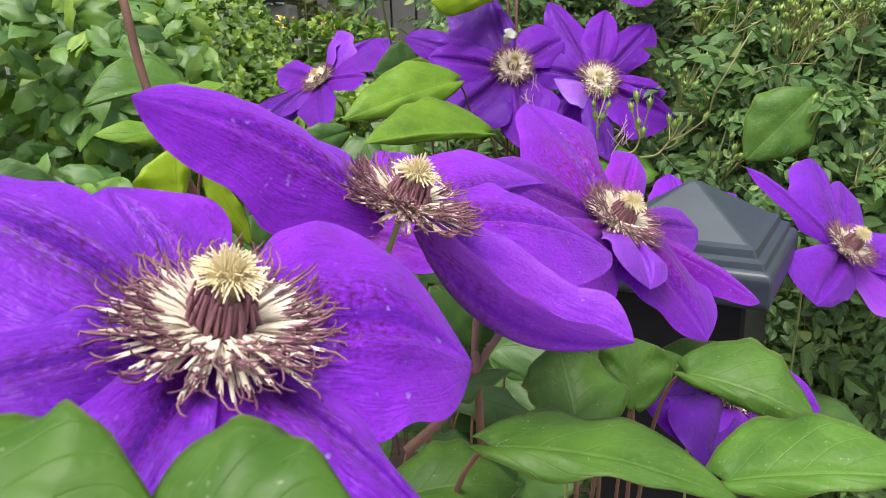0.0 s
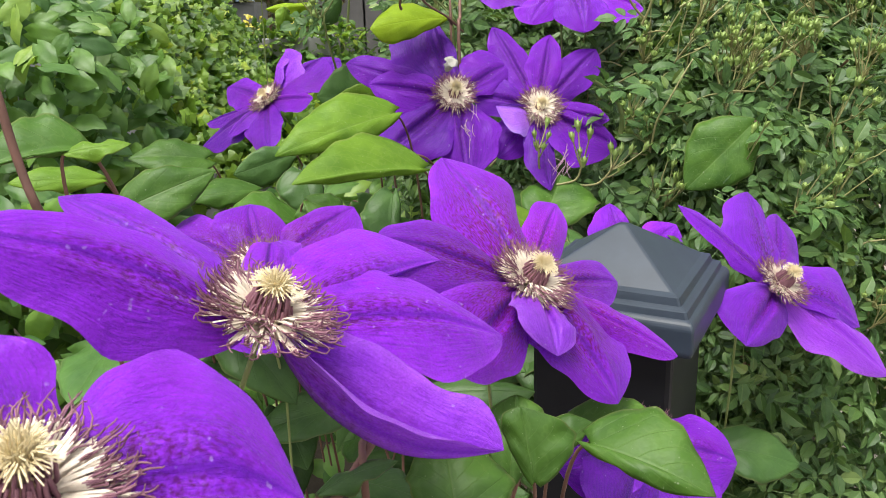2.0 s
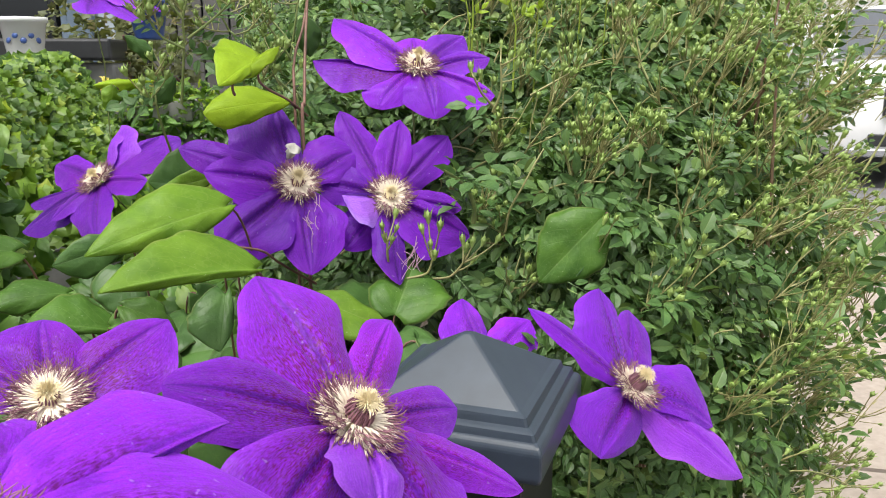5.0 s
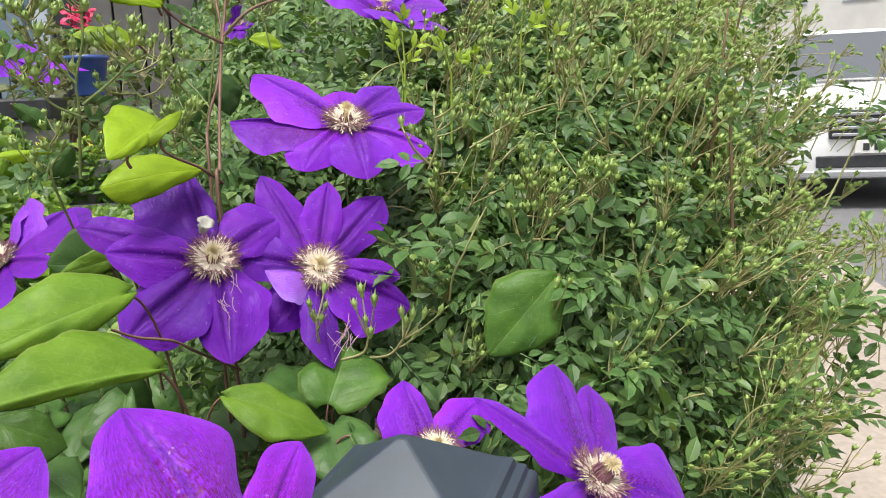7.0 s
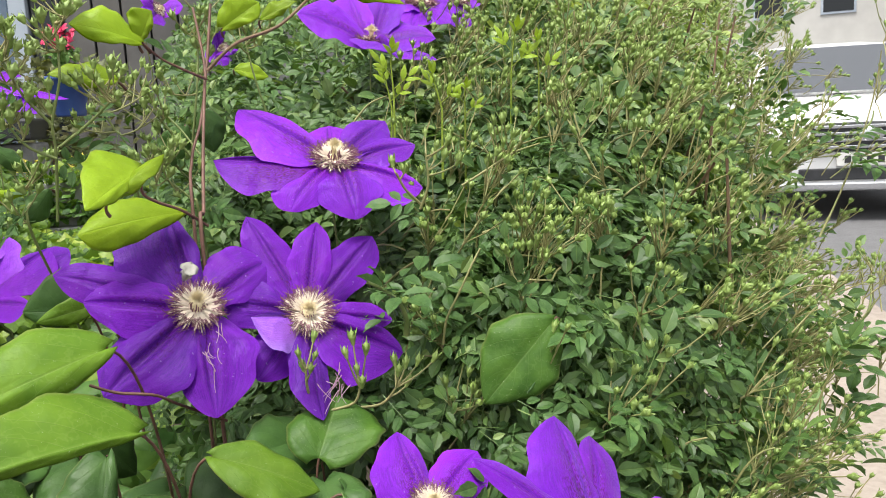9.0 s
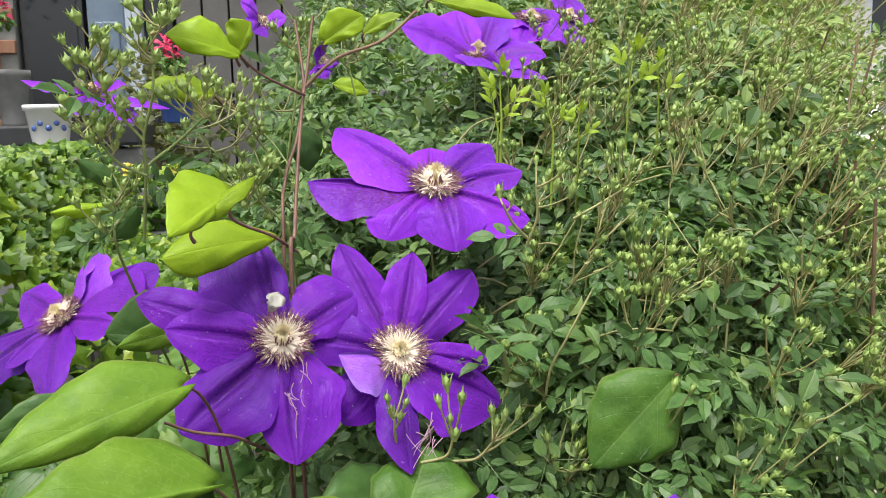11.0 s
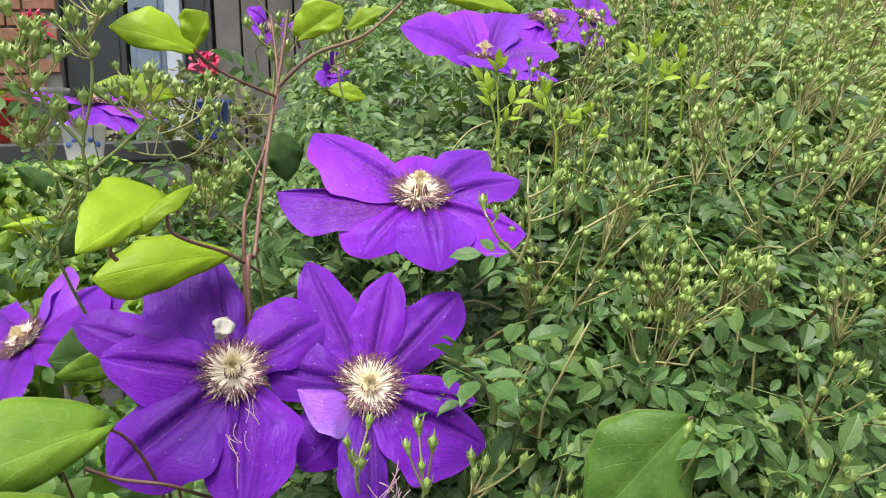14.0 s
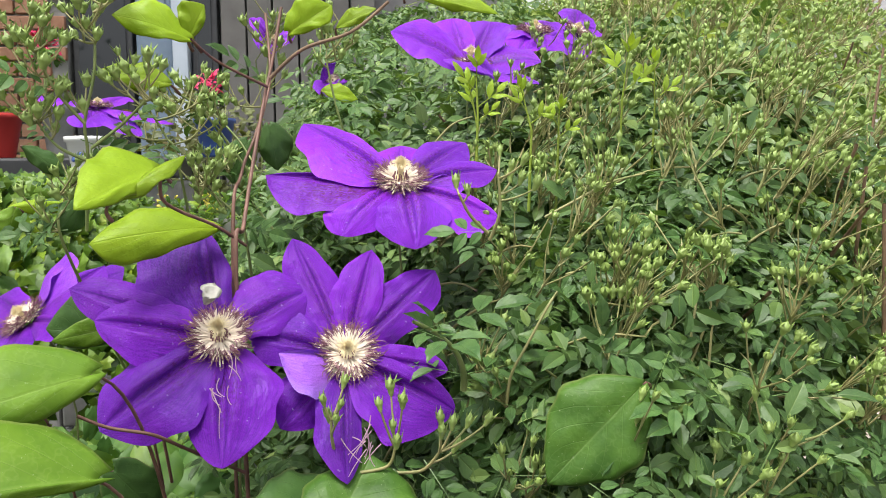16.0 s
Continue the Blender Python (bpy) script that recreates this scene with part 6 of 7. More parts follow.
# fresh yellow-green shoots on the bush
for k, (p, s) in enumerate((((0.2113, 0.799, 1.323), 0.38), ((0.2415, 0.756, 1.319), 0.36), ((0.2587, 0.7538, 1.31), 0.32), ((0.3277, 0.844, 1.35), 0.50), ((0.3522, 0.8415, 1.343), 0.46), ((0.2083, 0.7714, 1.332), 0.45))):
    ob = empty("rose_shoot", p, "fresh yellow-green shoot on the rose bush", "shoot", "fresh rose shoots")
    rng = random.Random(300 + k)
    top = Vector((rng.gauss(0, 0.002), 0, 0.035 * s))
    v, f = tube([(0, 0, -0.06), (0.002, 0, -0.02 * s), top], 0.0011, 0.0005, 5)
    mesh_object("stalk", v, f, SPRIG, ob)
    for j in range(3):
        a = 2.2 * j + rng.uniform(-0.4, 0.4)
        foot = Vector((0.002, 0, -0.02 * s)).lerp(top, 0.2 + 0.4 * j)
        aim = Vector((math.cos(a), 0.6 * math.sin(a) - 0.2, 0.75 + 0.25 * j)).normalized()
        run = 0.032 * s * (1.1 - 0.16 * j)
        v, f = tube([foot, foot + aim * run * 0.6, foot + aim * run], 0.00045, 0.0003, 5)
        rib = mesh_object("leaf", v, f, SPRIG, ob)
        across = aim.cross(Vector((0.2, -0.9, 0.4))).normalized()
        for at, out in ((1.0, 0.0), (0.7, 1.0), (0.6, -1.0)):
            b0 = foot + aim * run * at
            d = (aim + across * out * 0.9 + Vector((0, 0, 0.15))).normalized()
            v, f, uv = blade(b0, b0 + d * 0.030 * s * rng.uniform(0.7, 1.1), (0.2 * out, -0.8, 0.55), 0.0105 * s, 0.35, 0.0012, 0.0004, 0, rng, 4, 8)
            mesh_object("leaflet", v, f, SPRIG, rib, uv)

# ---- ivy bank and garden behind, on the house side ----


def ivy_leaf(seed):
    rng = random.Random(seed)
    ang = (0, 35, 70, 100, 140, 180, 220, 260, 290, 325)
    rad = (1.0, 0.62, 0.85, 0.58, 0.66, 0.30, 0.66, 0.58, 0.85, 0.62)
    v = [Vector((0, 0, 0.002))]
    for a0, r0 in zip(ang, rad):
        a1 = radians(a0)
        r1 = 0.03 * r0 * rng.uniform(0.92, 1.08)
        v.append(Vector((math.sin(a1) * r1, math.cos(a1) * r1, -0.004 * r0)))
    f = [(0, 1 + k, 1 + (k + 1) % 10) for k in range(10)]
    return v, f, None


IVY_LEAVES = [ivy_leaf(k) for k in range(5)]
bank = empty("ivy_bank", (-0.9, 2.2, GROUND), "dense bank of bright and dark green ivy beside the house", "ivy")


def on_bank(rng):
    x = -0.18 - 1.9 * rng.random() ** 1.3
    y = rng.uniform(1.50, 2.55) + 0.15 * noise.noise(Vector((x * 2.5, 0.3, 4.0)))
    if ((x + 1.1) / 0.95) ** 4 + ((y - 2.02) / 0.58) ** 4 > 1.0 + 0.5 * noise.noise(Vector((x * 4, y * 4, 9.0))):
        return None, None
    top = 1.285 + 0.05 * noise.noise(Vector((x * 4, y * 4, 0))) + 0.03 * max(0.0, -x - 0.9)
    if x > -0.52:
        top -= min(0.24, 2.0 * (x + 0.52))
    front = 1.62 + 0.10 * noise.noise(Vector((x * 3, 7.0, 0)))
    z = rng.uniform(0.5, top) if y < front else top - 0.10 * rng.random() ** 2
    return (x + 0.9, y - 2.2, z - GROUND), (0, -0.8, 0.5)


clothed("ivy_foliage", 21000, on_bank, IVY_LEAVES, IVY, bank, 21, (0.45, 0.88), 0.42)
v, f = tube([(0.2, -0.3, 0), (0.1, -0.35, 0.4), (0.0, -0.2, 0.9)], 0.02, 0.008, 7)
mesh_object("ivy_trunk", v, f, TWIG, bank)
bush2 = empty("clematis_foliage", (-0.5, 1.1, GROUND), "loose green clematis foliage in front of the ivy", "foliage")


def on_low(rng):
    x = rng.uniform(-0.95, 0.08)
    y = rng.uniform(0.75, 1.5)
    top = 1.06 + 0.06 * noise.noise(Vector((x * 5, y * 5, 1))) - 0.15 * max(0.0, x + 0.1) - (0.10 if -0.35 < x < -0.1 else 0.0)
    z = top - 0.35 * rng.random() ** 1.6
    return (x + 0.5, y - 1.1, z - GROUND), (0, -0.8, 0.5)


def on_vine(rng):
    x = -0.36 - 0.55 * rng.random() ** 1.2
    y = rng.uniform(0.98, 1.42) + 0.10 * noise.noise(Vector((x * 5, 0.0, 5.0)))
    x += 0.05 * noise.noise(Vector((y * 6, 2.0, 0.0)))
    top = 1.30 - max(0.0, 1.2 * (x + 0.44)) + 0.06 * noise.noise(Vector((x * 6, y * 6, 2)))
    z = top - 0.5 * rng.random() ** 1.3
    return (x + 0.6, y - 1.2, z - GROUND), (0.1, -0.7, 0.5)


BROAD = []
for k in range(4):
    rng = random.Random(70 + k)
    v, f, _ = blade((0, 0, 0), (0, 0.06, -0.004), (0, 0, 1), 0.036, 0.25, 0.006, 0.003, 1, rng, 6, 8)
    tri = []
    for q in f:
        tri += [(q[0], q[1], q[2]), (q[0], q[2], q[3])]
    BROAD.append((v, tri, None))
GREEN = island_leaf_material("garden_leaf_green", (0.055, 0.14, 0.035), (0.15, 0.29, 0.055), (0.25, 0.38, 0.07), 0.45, 0.35)
clothed("foliage", 2600, on_low, BROAD, GREEN, bush2, 22, (0.52, 0.85), 0.45, True)
vine = empty("broad_leaved_vine", (-0.6, 1.2, GROUND), "broad-leaved green vine hanging in front of the ivy", "vine")
clothed("foliage", 2600, on_vine, BROAD, GREEN, vine, 23, (0.48, 0.80), 0.45, True)
for k in range(5):
    v, f = tube(bow((0.02 * k, 0.02 * k, 0), (-0.25 + 0.11 * k, 0.04 * (k % 3), 1.0 - 0.02 * k), 0.05, 9, (0.5, 0.6, 0)), 0.004, 0.002, 6)
    mesh_object("vine_cane", v, f, TWIG, vine)

# ---- house ----
WALLM = plain("grey_render", (0.13, 0.13, 0.135), (0.20, 0.20, 0.205), 0.9, 20.0, 0.3, 0.0, 0.003)
DARK = plain("dark_window_frame", (0.02, 0.021, 0.024), (0.04, 0.042, 0.046), 0.4, 20.0)
BLUE = plain("blue_grey_painted_door", (0.12, 0.17, 0.24), (0.19, 0.25, 0.33), 0.45, 12.0)
BRICKM = plain("orange_brown_brick", (0.28, 0.13, 0.08), (0.42, 0.24, 0.16), 0.85, 25.0, 0.5, 0.0, 0.003)
STONE = plain("weathered_grey_stone", (0.16, 0.165, 0.165), (0.30, 0.30, 0.29), 0.9, 18.0, 0.5, 0.0, 0.004)
WHITEP = plain("glazed_white_ceramic", (0.62, 0.63, 0.63), (0.78, 0.79, 0.79), 0.25, 8.0, 0.1)
REDM = plain("red_petals", (0.45, 0.01, 0.06), (0.70, 0.03, 0.14), 0.5, 60.0)
YELLOWM = plain("yellow_petals", (0.42, 0.36, 0.03), (0.62, 0.54, 0.08), 0.5, 60.0)
TERRA = plain("red_plastic_pot", (0.40, 0.02, 0.02), (0.52, 0.04, 0.035), 0.5, 10.0)

block("wall_house", -9.0, 4.6, GROUND - 0.1, 0.9, 4.85, 4.2, WALLM)
tagged(bpy.data.objects["wall_house"], "plain grey rendered front wall of the house", "wall", kind="structure")

# brick pier, door, dark windows and boards in the house front
HOUSE = empty("garden_house", (0, 4.55, GROUND), "front of the house with a brick pier and a blue door", "house front")
pier = block("brick_pier", -1.87, -0.06, 0.1, -1.39, 0.04, 3.6, STONE, HOUSE, 0.0, "mortar of the brick pier")
for row in range(22):
    for col in range(3):
        x0 = -1.87 + col * 0.165 - (0.08 if row % 2 else 0.0)
        x1 = min(x0 + 0.153, -1.39)
        x0 = max(x0, -1.87)
        if x1 - x0 < 0.03:
            continue
        z0 = 0.9 + row * 0.075
        block("brick", x0, -0.085, z0, x1, -0.05, z0 + 0.063, BRICKM, pier, 0.004)
door = block("door", -1.06, -0.05, 0.3, -0.88, 0.04, 2.6, BLUE, HOUSE, 0.01, "blue-grey painted door")
for z0 in (0.5, 1.15, 1.8):
    block("door_panel", -1.03, -0.062, z0, -0.91, -0.045, z0 + 0.5, BLUE, door, 0.008)
PALE = plain("pale_blue_frame", (0.36, 0.42, 0.50), (0.48, 0.54, 0.62), 0.5, 10.0)
block("door_jamb", -0.875, -0.09, 0.3, -0.80, 0.04, 2.7, PALE, HOUSE, 0.006, "pale blue door jamb")
GLASSM, gn, gl, gb = material("dark_window_glass", 0.08)
gb.inputs["Base Color"].default_value = (0.015, 0.018, 0.022, 1)
for x0, x1 in ((-1.37, -1.08), (-0.79, -0.66)):
    w = block("window", x0, -0.04, 1.0, x1, 0.04, 2.6, DARK, HOUSE, 0.006, "dark window frame")
    block("pane", x0 + 0.03, -0.048, 1.05, x1 - 0.03, -0.036, 2.55, GLASSM, w, 0.0, "dark window glass")
BOARDS = plain("weathered_grey_boards", (0.075, 0.072, 0.070), (0.15, 0.145, 0.14), 0.85, 9.0, 0.4, 0.0, 0.002)
for k in range(6):
    block("board", -0.64 + 0.13 * k, -0.05, 0.3, -0.64 + 0.13 * k + 0.12, 0.03, 2.5, BOARDS, HOUSE, 0.004)
block("eaves", -6.8, -0.5, 3.9, 0.9, 0.3, 4.05, WALLM, HOUSE, 0.01, "grey eaves board")

# terrace wall with its coping
terrace = empty("terrace_wall", (-2.7, 3.35, GROUND - 0.05), "low grey stone terrace wall with a dark coping", "garden wall")
for row in range(6):
    for k in range(9):
        x0 = -2.2 + k * 0.46 + (0.2 if row % 2 else 0.0)
        block("stone", x0 + 0.006, -0.12, 0.005 + row * 0.185, x0 + 0.452, 0.10, 0.180 + row * 0.185, STONE, terrace, 0.012)
for k in range(7):
    block("coping", -2.2 + k * 0.62, -0.17, 1.115, -2.2 + k * 0.62 + 0.61, 0.14, 1.19, DARK, terrace, 0.01, "dark coping stone")


def pot(label, at, r, h, mat, rim=1.1):
    ob = empty("plant_pot", at, label, "plant pot", "pots on the terrace")
    bm = bmesh.new()
    lathe(bm, ((r * 0.68, 0), (r * 0.72, h * 0.05), (r, h * 0.88), (r * rim, h * 0.90), (r * rim, h), (r * 0.95, h), (r * 0.90, h * 0.9), (0.0, h * 0.88)), 24)
    part("bowl", bm, mat, ob, "", True)
    bm = bmesh.new()
    lathe(bm, ((0.0, h * 0.9), (r * 0.9, h * 0.9), (r * 0.5, h * 0.94), (0.0, h * 0.95)), 16)
    part("soil", bm, soil, ob, "dark potting soil", True)
    return ob


def petals_ball(label, at, r, count, mat, seed, size=0.05, name="potted_flower"):
    """A loose head of blossom over green leaves."""
    rng = random.Random(seed)
    ob = empty(name, at, label, "flower")

    def where(rg):
        d = Vector((rg.gauss(0, 1), rg.gauss(0, 1), rg.gauss(0.2, 0.8))).normalized() * r * rg.random() ** 0.4
        return tuple(d), d.normalized()
    k = size / 0.06
    scattered("blossom", count, where, BROAD, mat, ob, seed, (0.5 * k, 0.9 * k), 0.7)

    def under(rg):
        d = Vector((rg.gauss(0, 1), rg.gauss(0, 1), rg.gauss(-0.8, 0.4))).normalized() * r * 1.15 * rg.random() ** 0.5
        return tuple(d - Vector((0, 0, r * 0.5))), d.normalized()
    scattered("foliage", count, under, BROAD, GREEN, ob, seed + 1, (0.6 * k, 1.1 * k), 0.7)
    v, f = tube([(0, 0, -r * 4.6), (0.01, 0, -r), (0, 0, 0)], 0.006, 0.004, 6)
    mesh_object("stalk", v, f, STALK, ob)
    return ob


p = pot("white glazed pot with a faint blue pattern", (-0.76, 2.88, 1.265), 0.066, 0.15, WHITEP)
BLUEG = plain("cobalt_glaze", (0.03, 0.06, 0.22), (0.06, 0.12, 0.35), 0.3, 20.0)
for k in range(5):
    a0 = radians(-120 + 22 * k)
    bm = bmesh.new()
    lathe(bm, ((0.0, -0.002), (0.010, 0.0), (0.008, 0.002), (0.0, 0.003)), 8, Matrix.Translation((0.060 * math.cos(a0), 0.060 * math.sin(a0), 0.08 + 0.015 * (k % 2))) @ Euler((0, radians(80), a0)).to_matrix().to_4x4())
    part("blue_mark", bm, BLUEG, p, "cobalt blue painted mark", True)
plinth = empty("plinth", (-0.76, 2.88, GROUND - 0.05), "square grey stone plinth under a white pot", "plinth")
for k in range(6):
    block("stone_block", -0.09 + 0.003 * (k % 2), -0.09, 0.004 + 0.172 * k, 0.09, 0.09, 0.170 + 0.172 * k, STONE, plinth, 0.008)
block("top_slab", -0.105, -0.105, 1.034, 0.105, 0.105, 1.095, STONE, plinth, 0.008)
trough = empty("planter_box", (-0.42, 2.76, 1.04), "pale grey stone trough with yellow flowers", "planter")
WOOD = plain("pale_grey_stone", (0.20, 0.20, 0.195), (0.32, 0.32, 0.31), 0.8, 14.0, 0.4, 0.0, 0.002)
for k in range(2):
    block("board", -0.17, -0.08, 0.065 * k, 0.17, -0.06, 0.065 * k + 0.06, WOOD, trough, 0.004)
    block("board", -0.17, 0.06, 0.065 * k, 0.17, 0.08, 0.065 * k + 0.06, WOOD, trough, 0.004)
for sx in (-0.17, 0.15):
    block("end_board", sx, -0.06, 0.0, sx + 0.02, 0.06, 0.125, WOOD, trough, 0.004)
block("soil", -0.15, -0.06, 0.01, 0.15, 0.06, 0.11, soil, trough, 0.0, "dark potting soil")
tagged(block("stone_bench", -0.62, 2.64, GROUND - 0.05, -0.2, 2.9, 1.04, STONE, None, 0.012), "pale grey stone block that carries a planter box", "stone block")
for k, xx in enumerate((-0.50, -0.36)):
    petals_ball("yellow bedding flowers in a planter box", (xx, 2.75, 1.205), 0.035, 40, YELLOWM, 60 + k, 0.02)
for k, (xx, zz, rr) in enumerate(((-0.58, 1.17, 0.075), (-0.45, 1.15, 0.07), (-0.33, 1.17, 0.08), (-0.21, 1.15, 0.075))):
    petals_ball("yellow-green leafy bedding plant spilling over a trough", (xx, 2.70, zz), rr, 170, IVY, 160 + k, 0.035, "bedding_plant")
petals_ball("magenta-red potted flower in bloom before the house", (-1.05, 3.3, 1.77), 0.05, 60, REDM, 80, 0.035)
petals_ball("red potted flower in bloom on the terrace wall", (-0.46, 3.3, 1.62), 0.05, 60, REDM, 82, 0.035)
pot("bright red plastic pot on the terrace wall", (-1.25, 3.33, 1.36), 0.10, 0.16, TERRA)
pot("dark blue glazed pot on the terrace wall", (-0.46, 3.33, 1.36), 0.07, 0.14, BLUEG)
pot("grey stone pot on the terrace wall", (-1.05, 3.42, 1.36), 0.06, 0.2, STONE)

shrub = empty("potted_shrub", (-0.62, 3.75, GROUND), "leafy green and brown shrub before the house wall", "shrub")


def on_shrub(rg):
    d = Vector((rg.gauss(0, 1), rg.gauss(0, 1), rg.gauss(0, 1))).normalized() * 0.34 * rg.random() ** 0.35
    return (d.x, d.y, 1.15 + d.z * 0.9), d.normalized()


scattered("foliage", 900, on_shrub, IVY_LEAVES, island_leaf_material("olive_leaf", (0.07, 0.09, 0.03), (0.16, 0.18, 0.07), (0.26, 0.22, 0.12), 0.5, 0.25), shrub, 33, (0.6, 1.1), 0.7)
v, f = tube([(0, 0, 0), (0.02, 0, 0.5), (0, 0, 1.1)], 0.02, 0.008, 8)
mesh_object("trunk", v, f, TWIG, shrub)
climber = empty("climbing_plant", (-1.75, 4.1, GROUND), "light green climber at the corner of the house", "climber")


def on_climber(rg):
    return (rg.gauss(0, 0.16), rg.gauss(0, 0.10), rg.uniform(0.7, 2.3)), (0, -0.8, 0.4)


scattered("foliage", 1200, on_climber, IVY_LEAVES, IVY, climber, 34, (0.6, 1.0), 0.6)
v, f = tube([(0, 0.1, 0), (0.02, 0.1, 1.0), (0, 0.1, 2.2)], 0.012, 0.006, 6)
mesh_object("trunk", v, f, TWIG, climber)

# ---- the street: parked cars and houses beyond ----
CARW, cn, cl, cb = material("white_car_paint", 0.25)
cl.new(ramp(cn, cl, tex(cn, cl, "Object", 3.0), (0.3, (0.72, 0.73, 0.74)), (0.7, (0.80, 0.81, 0.82))), cb.inputs["Base Color"])
cb.inputs["Coat Weight"].default_value = 0.6
CHROME, hn, hl, hb = material("bright_chrome", 0.15, 1.0)
hb.inputs["Base Color"].default_value = (0.75, 0.76, 0.78, 1)
TYRE = plain("black_rubber", (0.015, 0.015, 0.016), (0.03, 0.03, 0.032), 0.8, 30.0)
LAMP = plain("clear_headlight", (0.55, 0.57, 0.60), (0.75, 0.77, 0.80), 0.1, 15.0)
AMBER = plain("amber_lens", (0.75, 0.26, 0.03), (0.9, 0.38, 0.06), 0.2, 15.0)
PLATE = plain("pale_plate", (0.62, 0.62, 0.60), (0.74, 0.74, 0.72), 0.4, 15.0)


CARGLASS, zn, zl, zb = material("sky_greyed_car_glass", 0.06)
# the sky's reflection is put into this grey base colour
zb.inputs["Base Color"].default_value = (0.085, 0.092, 0.105, 1)


def loft(bm, stations):
    """A body skinned over cross-sections given as lists of places."""
    rings = [[bm.verts.new(p) for p in ring] for ring in stations]
    n = len(rings[0])
    for a0, b0 in zip(rings, rings[1:]):
        for k in range(n):
            bm.faces.new((a0[k], a0[(k + 1) % n], b0[(k + 1) % n], b0[k]))
    bm.faces.new(rings[0][::-1])
    bm.faces.new(rings[-1])
    bmesh.ops.recalc_face_normals(bm, faces=bm.faces)


def car_section(y, half, low, side, top, crown):
    """Half a dozen places round one cross-section of the car."""
    return [(-half * 0.92, y, low), (-half, y, low + 0.12), (-half, y, side), (-half * 0.88, y, top), (-half * 0.45, y, top + crown), (half * 0.45, y, top + crown), (half * 0.88, y, top), (half, y, side), (half, y, low + 0.12), (half * 0.92, y, low)]


def car(label, m):
    ob = empty("parked_car", (0, 0, 0), label, "car", "parked cars")
    bm = bmesh.new()
    loft(bm, [car_section(0.0, 0.74, 0.32, 0.62, 0.74, 0.03), car_section(0.06, 0.84, 0.26, 0.70, 0.86, 0.04), car_section(0.35, 0.90, 0.24, 0.80, 0.95, 0.04), car_section(1.05, 0.91, 0.24, 0.90, 1.03, 0.03), car_section(1.4, 0.91, 0.24, 0.92, 1.05, 0.02), car_section(3.9, 0.90, 0.26, 0.95, 1.07, 0.02), car_section(4.35, 0.84, 0.34, 0.90, 1.02, 0.02)])
    bmesh.ops.bevel(bm, geom=[e for e in bm.edges if e.calc_face_angle(0) > 0.5], offset=0.03, segments=2, affect="EDGES", profile=0.5)
    body = part("body", bm, CARW, ob, "", True)
    bm = bmesh.new()
    loft(bm, [car_section(1.12, 0.80, 0.98, 1.01, 1.03, 0.0), car_section(1.95, 0.70, 0.98, 1.38, 1.56, 0.03), car_section(3.4, 0.70, 0.98, 1.40, 1.60, 0.03), car_section(4.25, 0.72, 0.98, 1.05, 1.08, 0.0)])
    part("cabin", bm, CARW, ob, "", True)
    bm = bmesh.new()
    loft(bm, [[(-0.70, 1.13, 1.05), (0.70, 1.13, 1.05), (0.70, 1.16, 1.03), (-0.70, 1.16, 1.03)], [(-0.58, 1.86, 1.555), (0.58, 1.86, 1.555), (0.58, 1.92, 1.53), (-0.58, 1.92, 1.53)]])
    part("windscreen", bm, CARGLASS, ob, "dark windscreen glass")
    for sx in (-1, 1):
        bm = bmesh.new()
        loft(bm, [[(sx * 0.745, 1.75, 1.06), (sx * 0.765, 1.75, 1.06), (sx * 0.72, 1.98, 1.42), (sx * 0.70, 1.98, 1.42)], [(sx * 0.745, 3.7, 1.06), (sx * 0.765, 3.7, 1.06), (sx * 0.72, 3.45, 1.42), (sx * 0.70, 3.45, 1.42)]])
        part("side_window", bm, CARGLASS, ob, "dark side window")
        bm = bmesh.new()
        lathe(bm, ((0.0, -0.03), (0.10, -0.02), (0.12, 0.01), (0.08, 0.03), (0.0, 0.035)), 14, Matrix.Translation((sx * 0.98, 1.55, 1.08)) @ Matrix.Diagonal((1, 0.8, 3.0, 1)) @ Euler((radians(90), 0, 0)).to_matrix().to_4x4())
        part("mirror", bm, CARW, ob, "", True)
        bm = bmesh.new()
        loft(bm, [[(sx * 0.52, -0.005, 0.74), (sx * 0.52, 0.02, 0.82), (sx * 0.53, 0.06, 0.74)], [(sx * 0.80, 0.05, 0.76), (sx * 0.80, 0.10, 0.87), (sx * 0.81, 0.14, 0.76)], [(sx * 0.90, 0.28, 0.80), (sx * 0.895, 0.33, 0.88), (sx * 0.88, 0.33, 0.80)]])
        lamp = part("headlight", bm, LAMP, ob, "clear headlight")
        block("indicator", sx * 0.86 - 0.03, 0.10, 0.76, sx * 0.86 + 0.03, 0.16, 0.81, AMBER, lamp, 0.008, "amber indicator lens")
        for yy in (0.85, 3.5):
            bm = bmesh.new()
            lathe(bm, ((0.20, -0.11), (0.31, -0.11), (0.34, -0.08), (0.34, 0.08), (0.31, 0.11), (0.20, 0.11)), 24, Matrix.Translation((sx * 0.80, yy, 0.34)) @ Euler((0, radians(90), 0)).to_matrix().to_4x4())
            wheel = part("tyre", bm, TYRE, ob, "black rubber tyre", True)
            bm = bmesh.new()
            lathe(bm, ((0.0, -0.09), (0.06, -0.10), (0.21, -0.07), (0.21, 0.07), (0.06, 0.10), (0.0, 0.09)), 20, Matrix.Translation((sx * 0.82, yy, 0.34)) @ Euler((0, radians(90), 0)).to_matrix().to_4x4())
            part("rim", bm, CHROME, wheel, "silver wheel rim", True)
    grille = block("grille", -0.46, -0.035, 0.60, 0.46, 0.03, 0.84, DARK, ob, 0.015, "dark radiator grille")
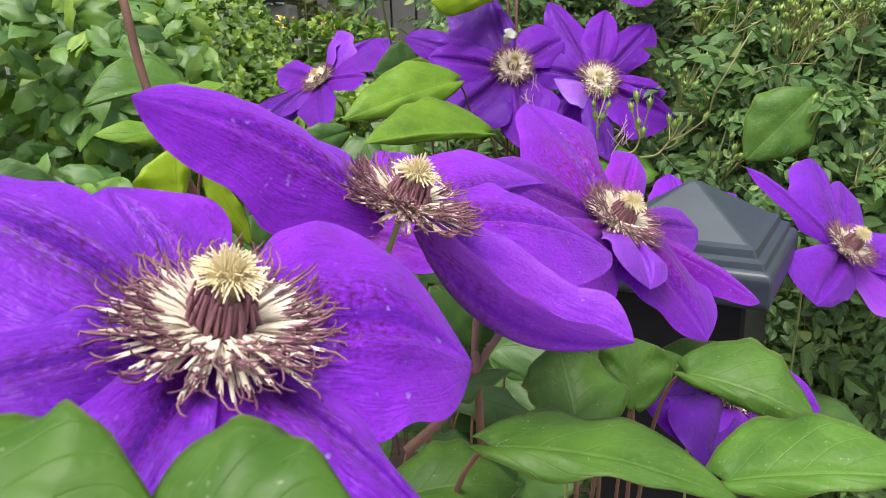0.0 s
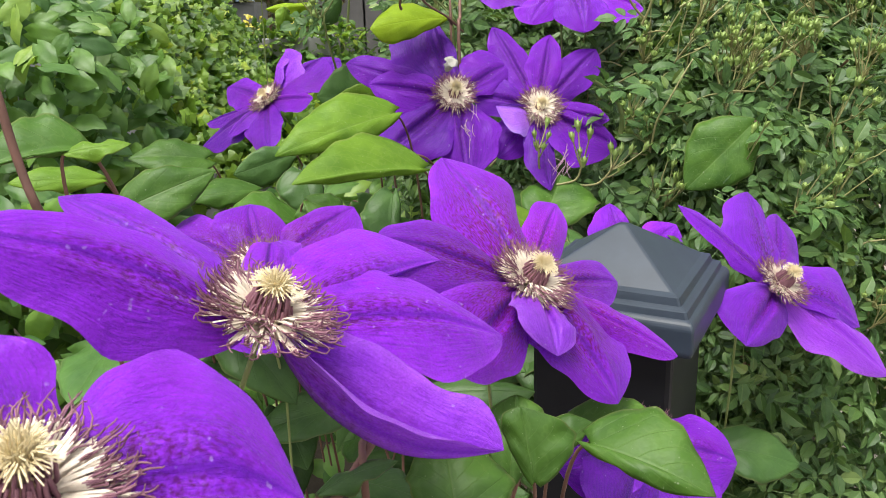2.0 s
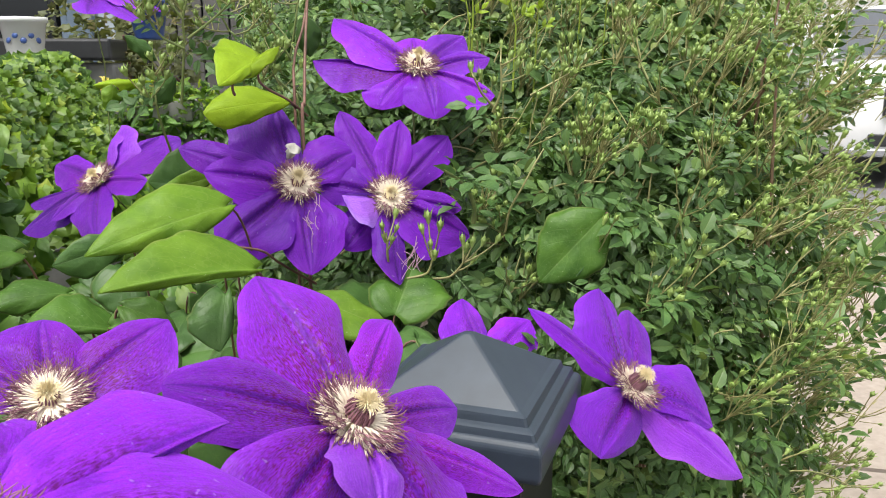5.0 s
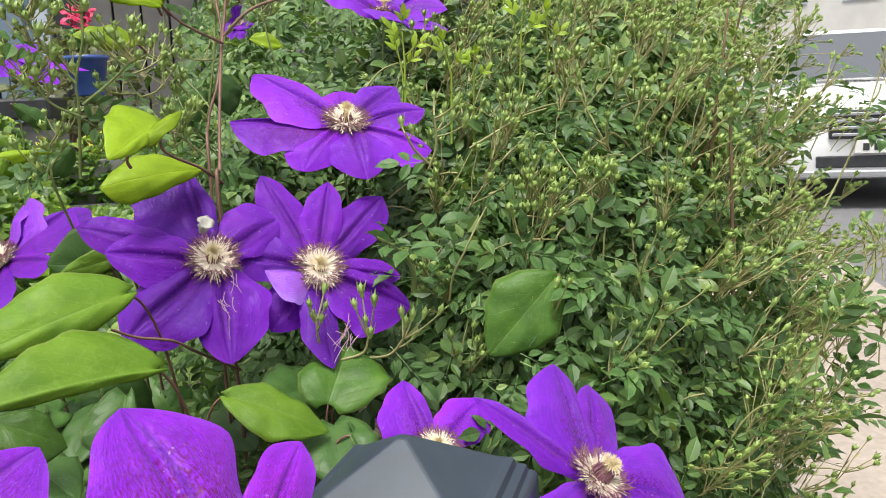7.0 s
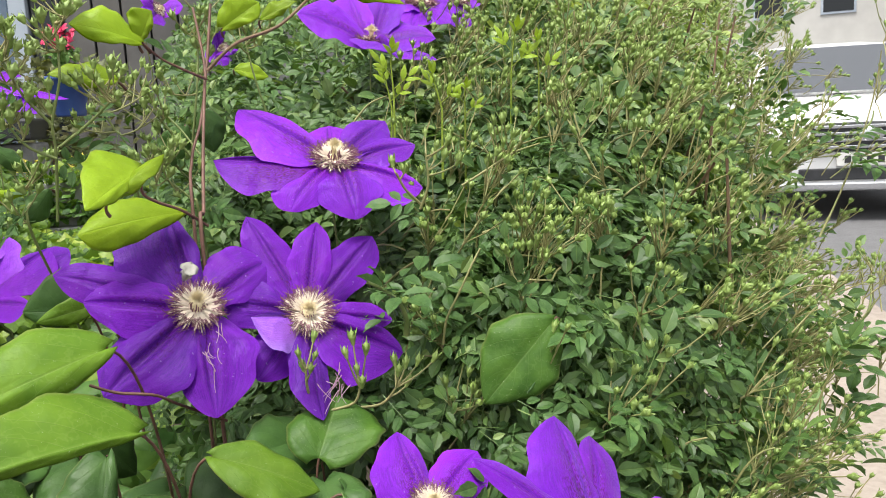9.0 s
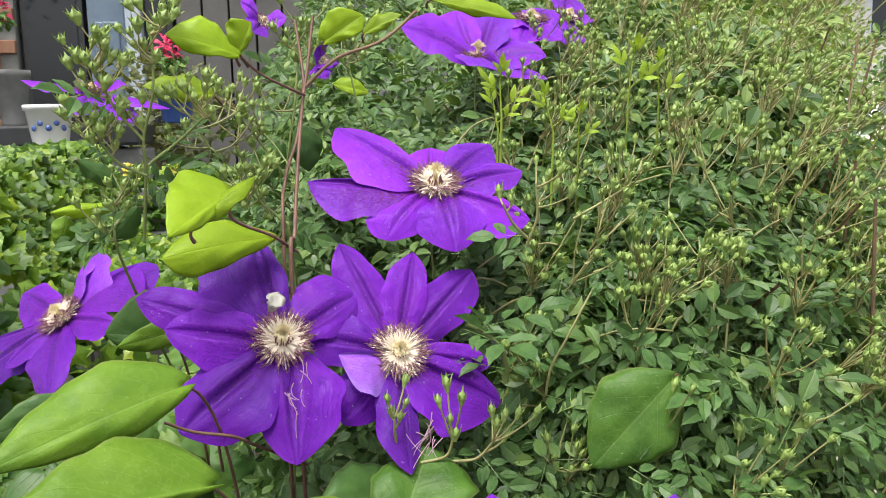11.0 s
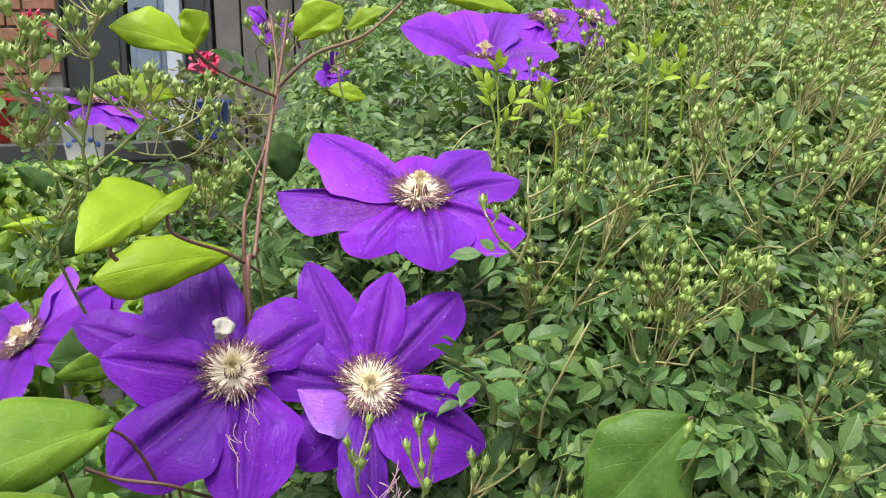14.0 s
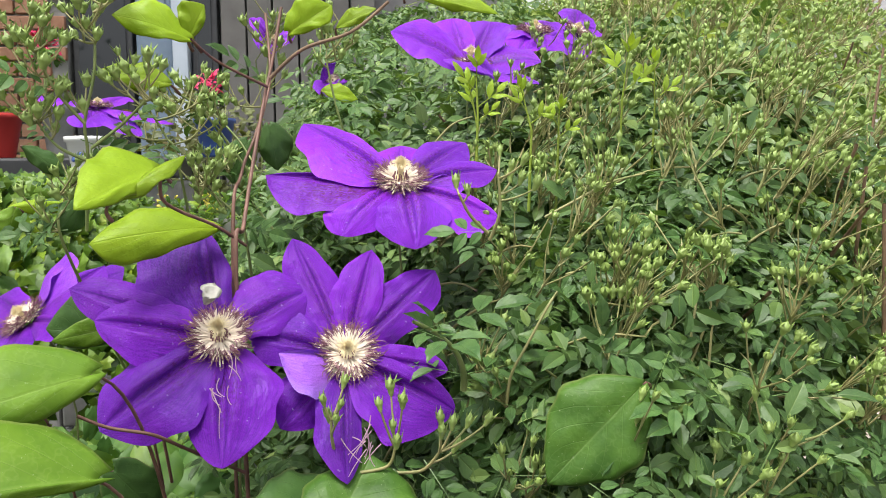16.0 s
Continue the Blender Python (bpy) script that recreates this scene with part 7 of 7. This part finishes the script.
    for k in range(4):
        block("grille_bar", -0.44, -0.055, 0.625 + 0.056 * k, 0.44, -0.03, 0.652 + 0.056 * k, CHROME, grille, 0.006, "chrome grille bar")
    bm = bmesh.new()
    bmesh.ops.create_uvsphere(bm, u_segments=20, v_segments=8, radius=1.0, matrix=Matrix.Translation((0, -0.062, 0.74)) @ Matrix.Diagonal((0.10, 0.012, 0.055, 1)))
    badge = part("badge", bm, CHROME, grille, "oval chrome badge", True)
    block("lower_intake", -0.55, -0.02, 0.36, 0.55, 0.05, 0.46, DARK, ob, 0.01, "dark lower air intake")
    block("bumper_lip", -0.72, -0.015, 0.27, 0.72, 0.06, 0.345, CHROME, ob, 0.02, "silver bumper lip")
    plate = block("number_plate", -0.26, -0.045, 0.48, 0.26, -0.01, 0.59, PLATE, ob, 0.004, "pale number plate")
    for k in range(5):
        block("plate_bar", -0.20 + 0.085 * k, -0.049, 0.505, -0.15 + 0.085 * k, -0.044, 0.565, DARK, plate, 0.0)
    for sx in (-0.35, 0.35):
        block("wiper", sx - 0.25, 1.16, 1.055, sx + 0.2, 1.19, 1.075, DARK, ob, 0.004)
    ob.matrix_basis = m
    return ob


suv = car("white parked car with a chrome grille facing the hedge", pose(0, 0, 0))
suv.matrix_basis = pose(5.20, 5.94, GROUND, 0, 0, -28)
copy_thing(suv, pose(8.93, 12.26, GROUND, 0, 0, -24))
bpy.data.objects["parked_car.001"]["label"] = "white parked car standing behind another one"

FACADE = plain("pale_rendered_facade", (0.50, 0.49, 0.47), (0.62, 0.61, 0.58), 0.9, 2.0, 0.2, 0.0, 0.004)
ROOFM = plain("grey_roof_tile", (0.13, 0.13, 0.14), (0.22, 0.22, 0.23), 0.8, 5.0, 0.3, 0.0, 0.01)


def row_house(label, x, y, turn, width, height):
    ob = empty("house", (x, y, GROUND - 0.1), label, "house", "houses across the street")
    block("wall", -width / 2, 0, 0, width / 2, 6.0, height, FACADE, ob)
    bm = bmesh.new()
    loft(bm, [[(-width / 2 - 0.3, -0.4, height), (-width / 2 - 0.3, 6.4, height), (-width / 2 - 0.3, 3.0, height + 2.2)], [(width / 2 + 0.3, -0.4, height), (width / 2 + 0.3, 6.4, height), (width / 2 + 0.3, 3.0, height + 2.2)]])
    part("roof", bm, ROOFM, ob, "grey pitched roof")
    for row in range(2):
        for k in range(int(width // 2)):
            x0 = -width / 2 + 0.6 + 2.0 * k
            w = block("window", x0, -0.05, 0.9 + 2.7 * row, x0 + 1.0, 0.02, 2.3 + 2.7 * row, PALE, ob, 0.01)
            block("pane", x0 + 0.07, -0.058, 0.97 + 2.7 * row, x0 + 0.93, -0.046, 2.23 + 2.7 * row, GLASSM, w, 0.0, "dark window glass")
    ob.rotation_euler = (0, 0, radians(turn))
    return ob


row_house("pale rendered two-storey house across the street", 17, 24, -40, 10, 5.6)
row_house("pale two-storey house further up the street", 8, 34, -20, 12, 5.6)
row_house("pale two-storey house with a grey roof down the street", 22, 13, -62, 10, 5.6)
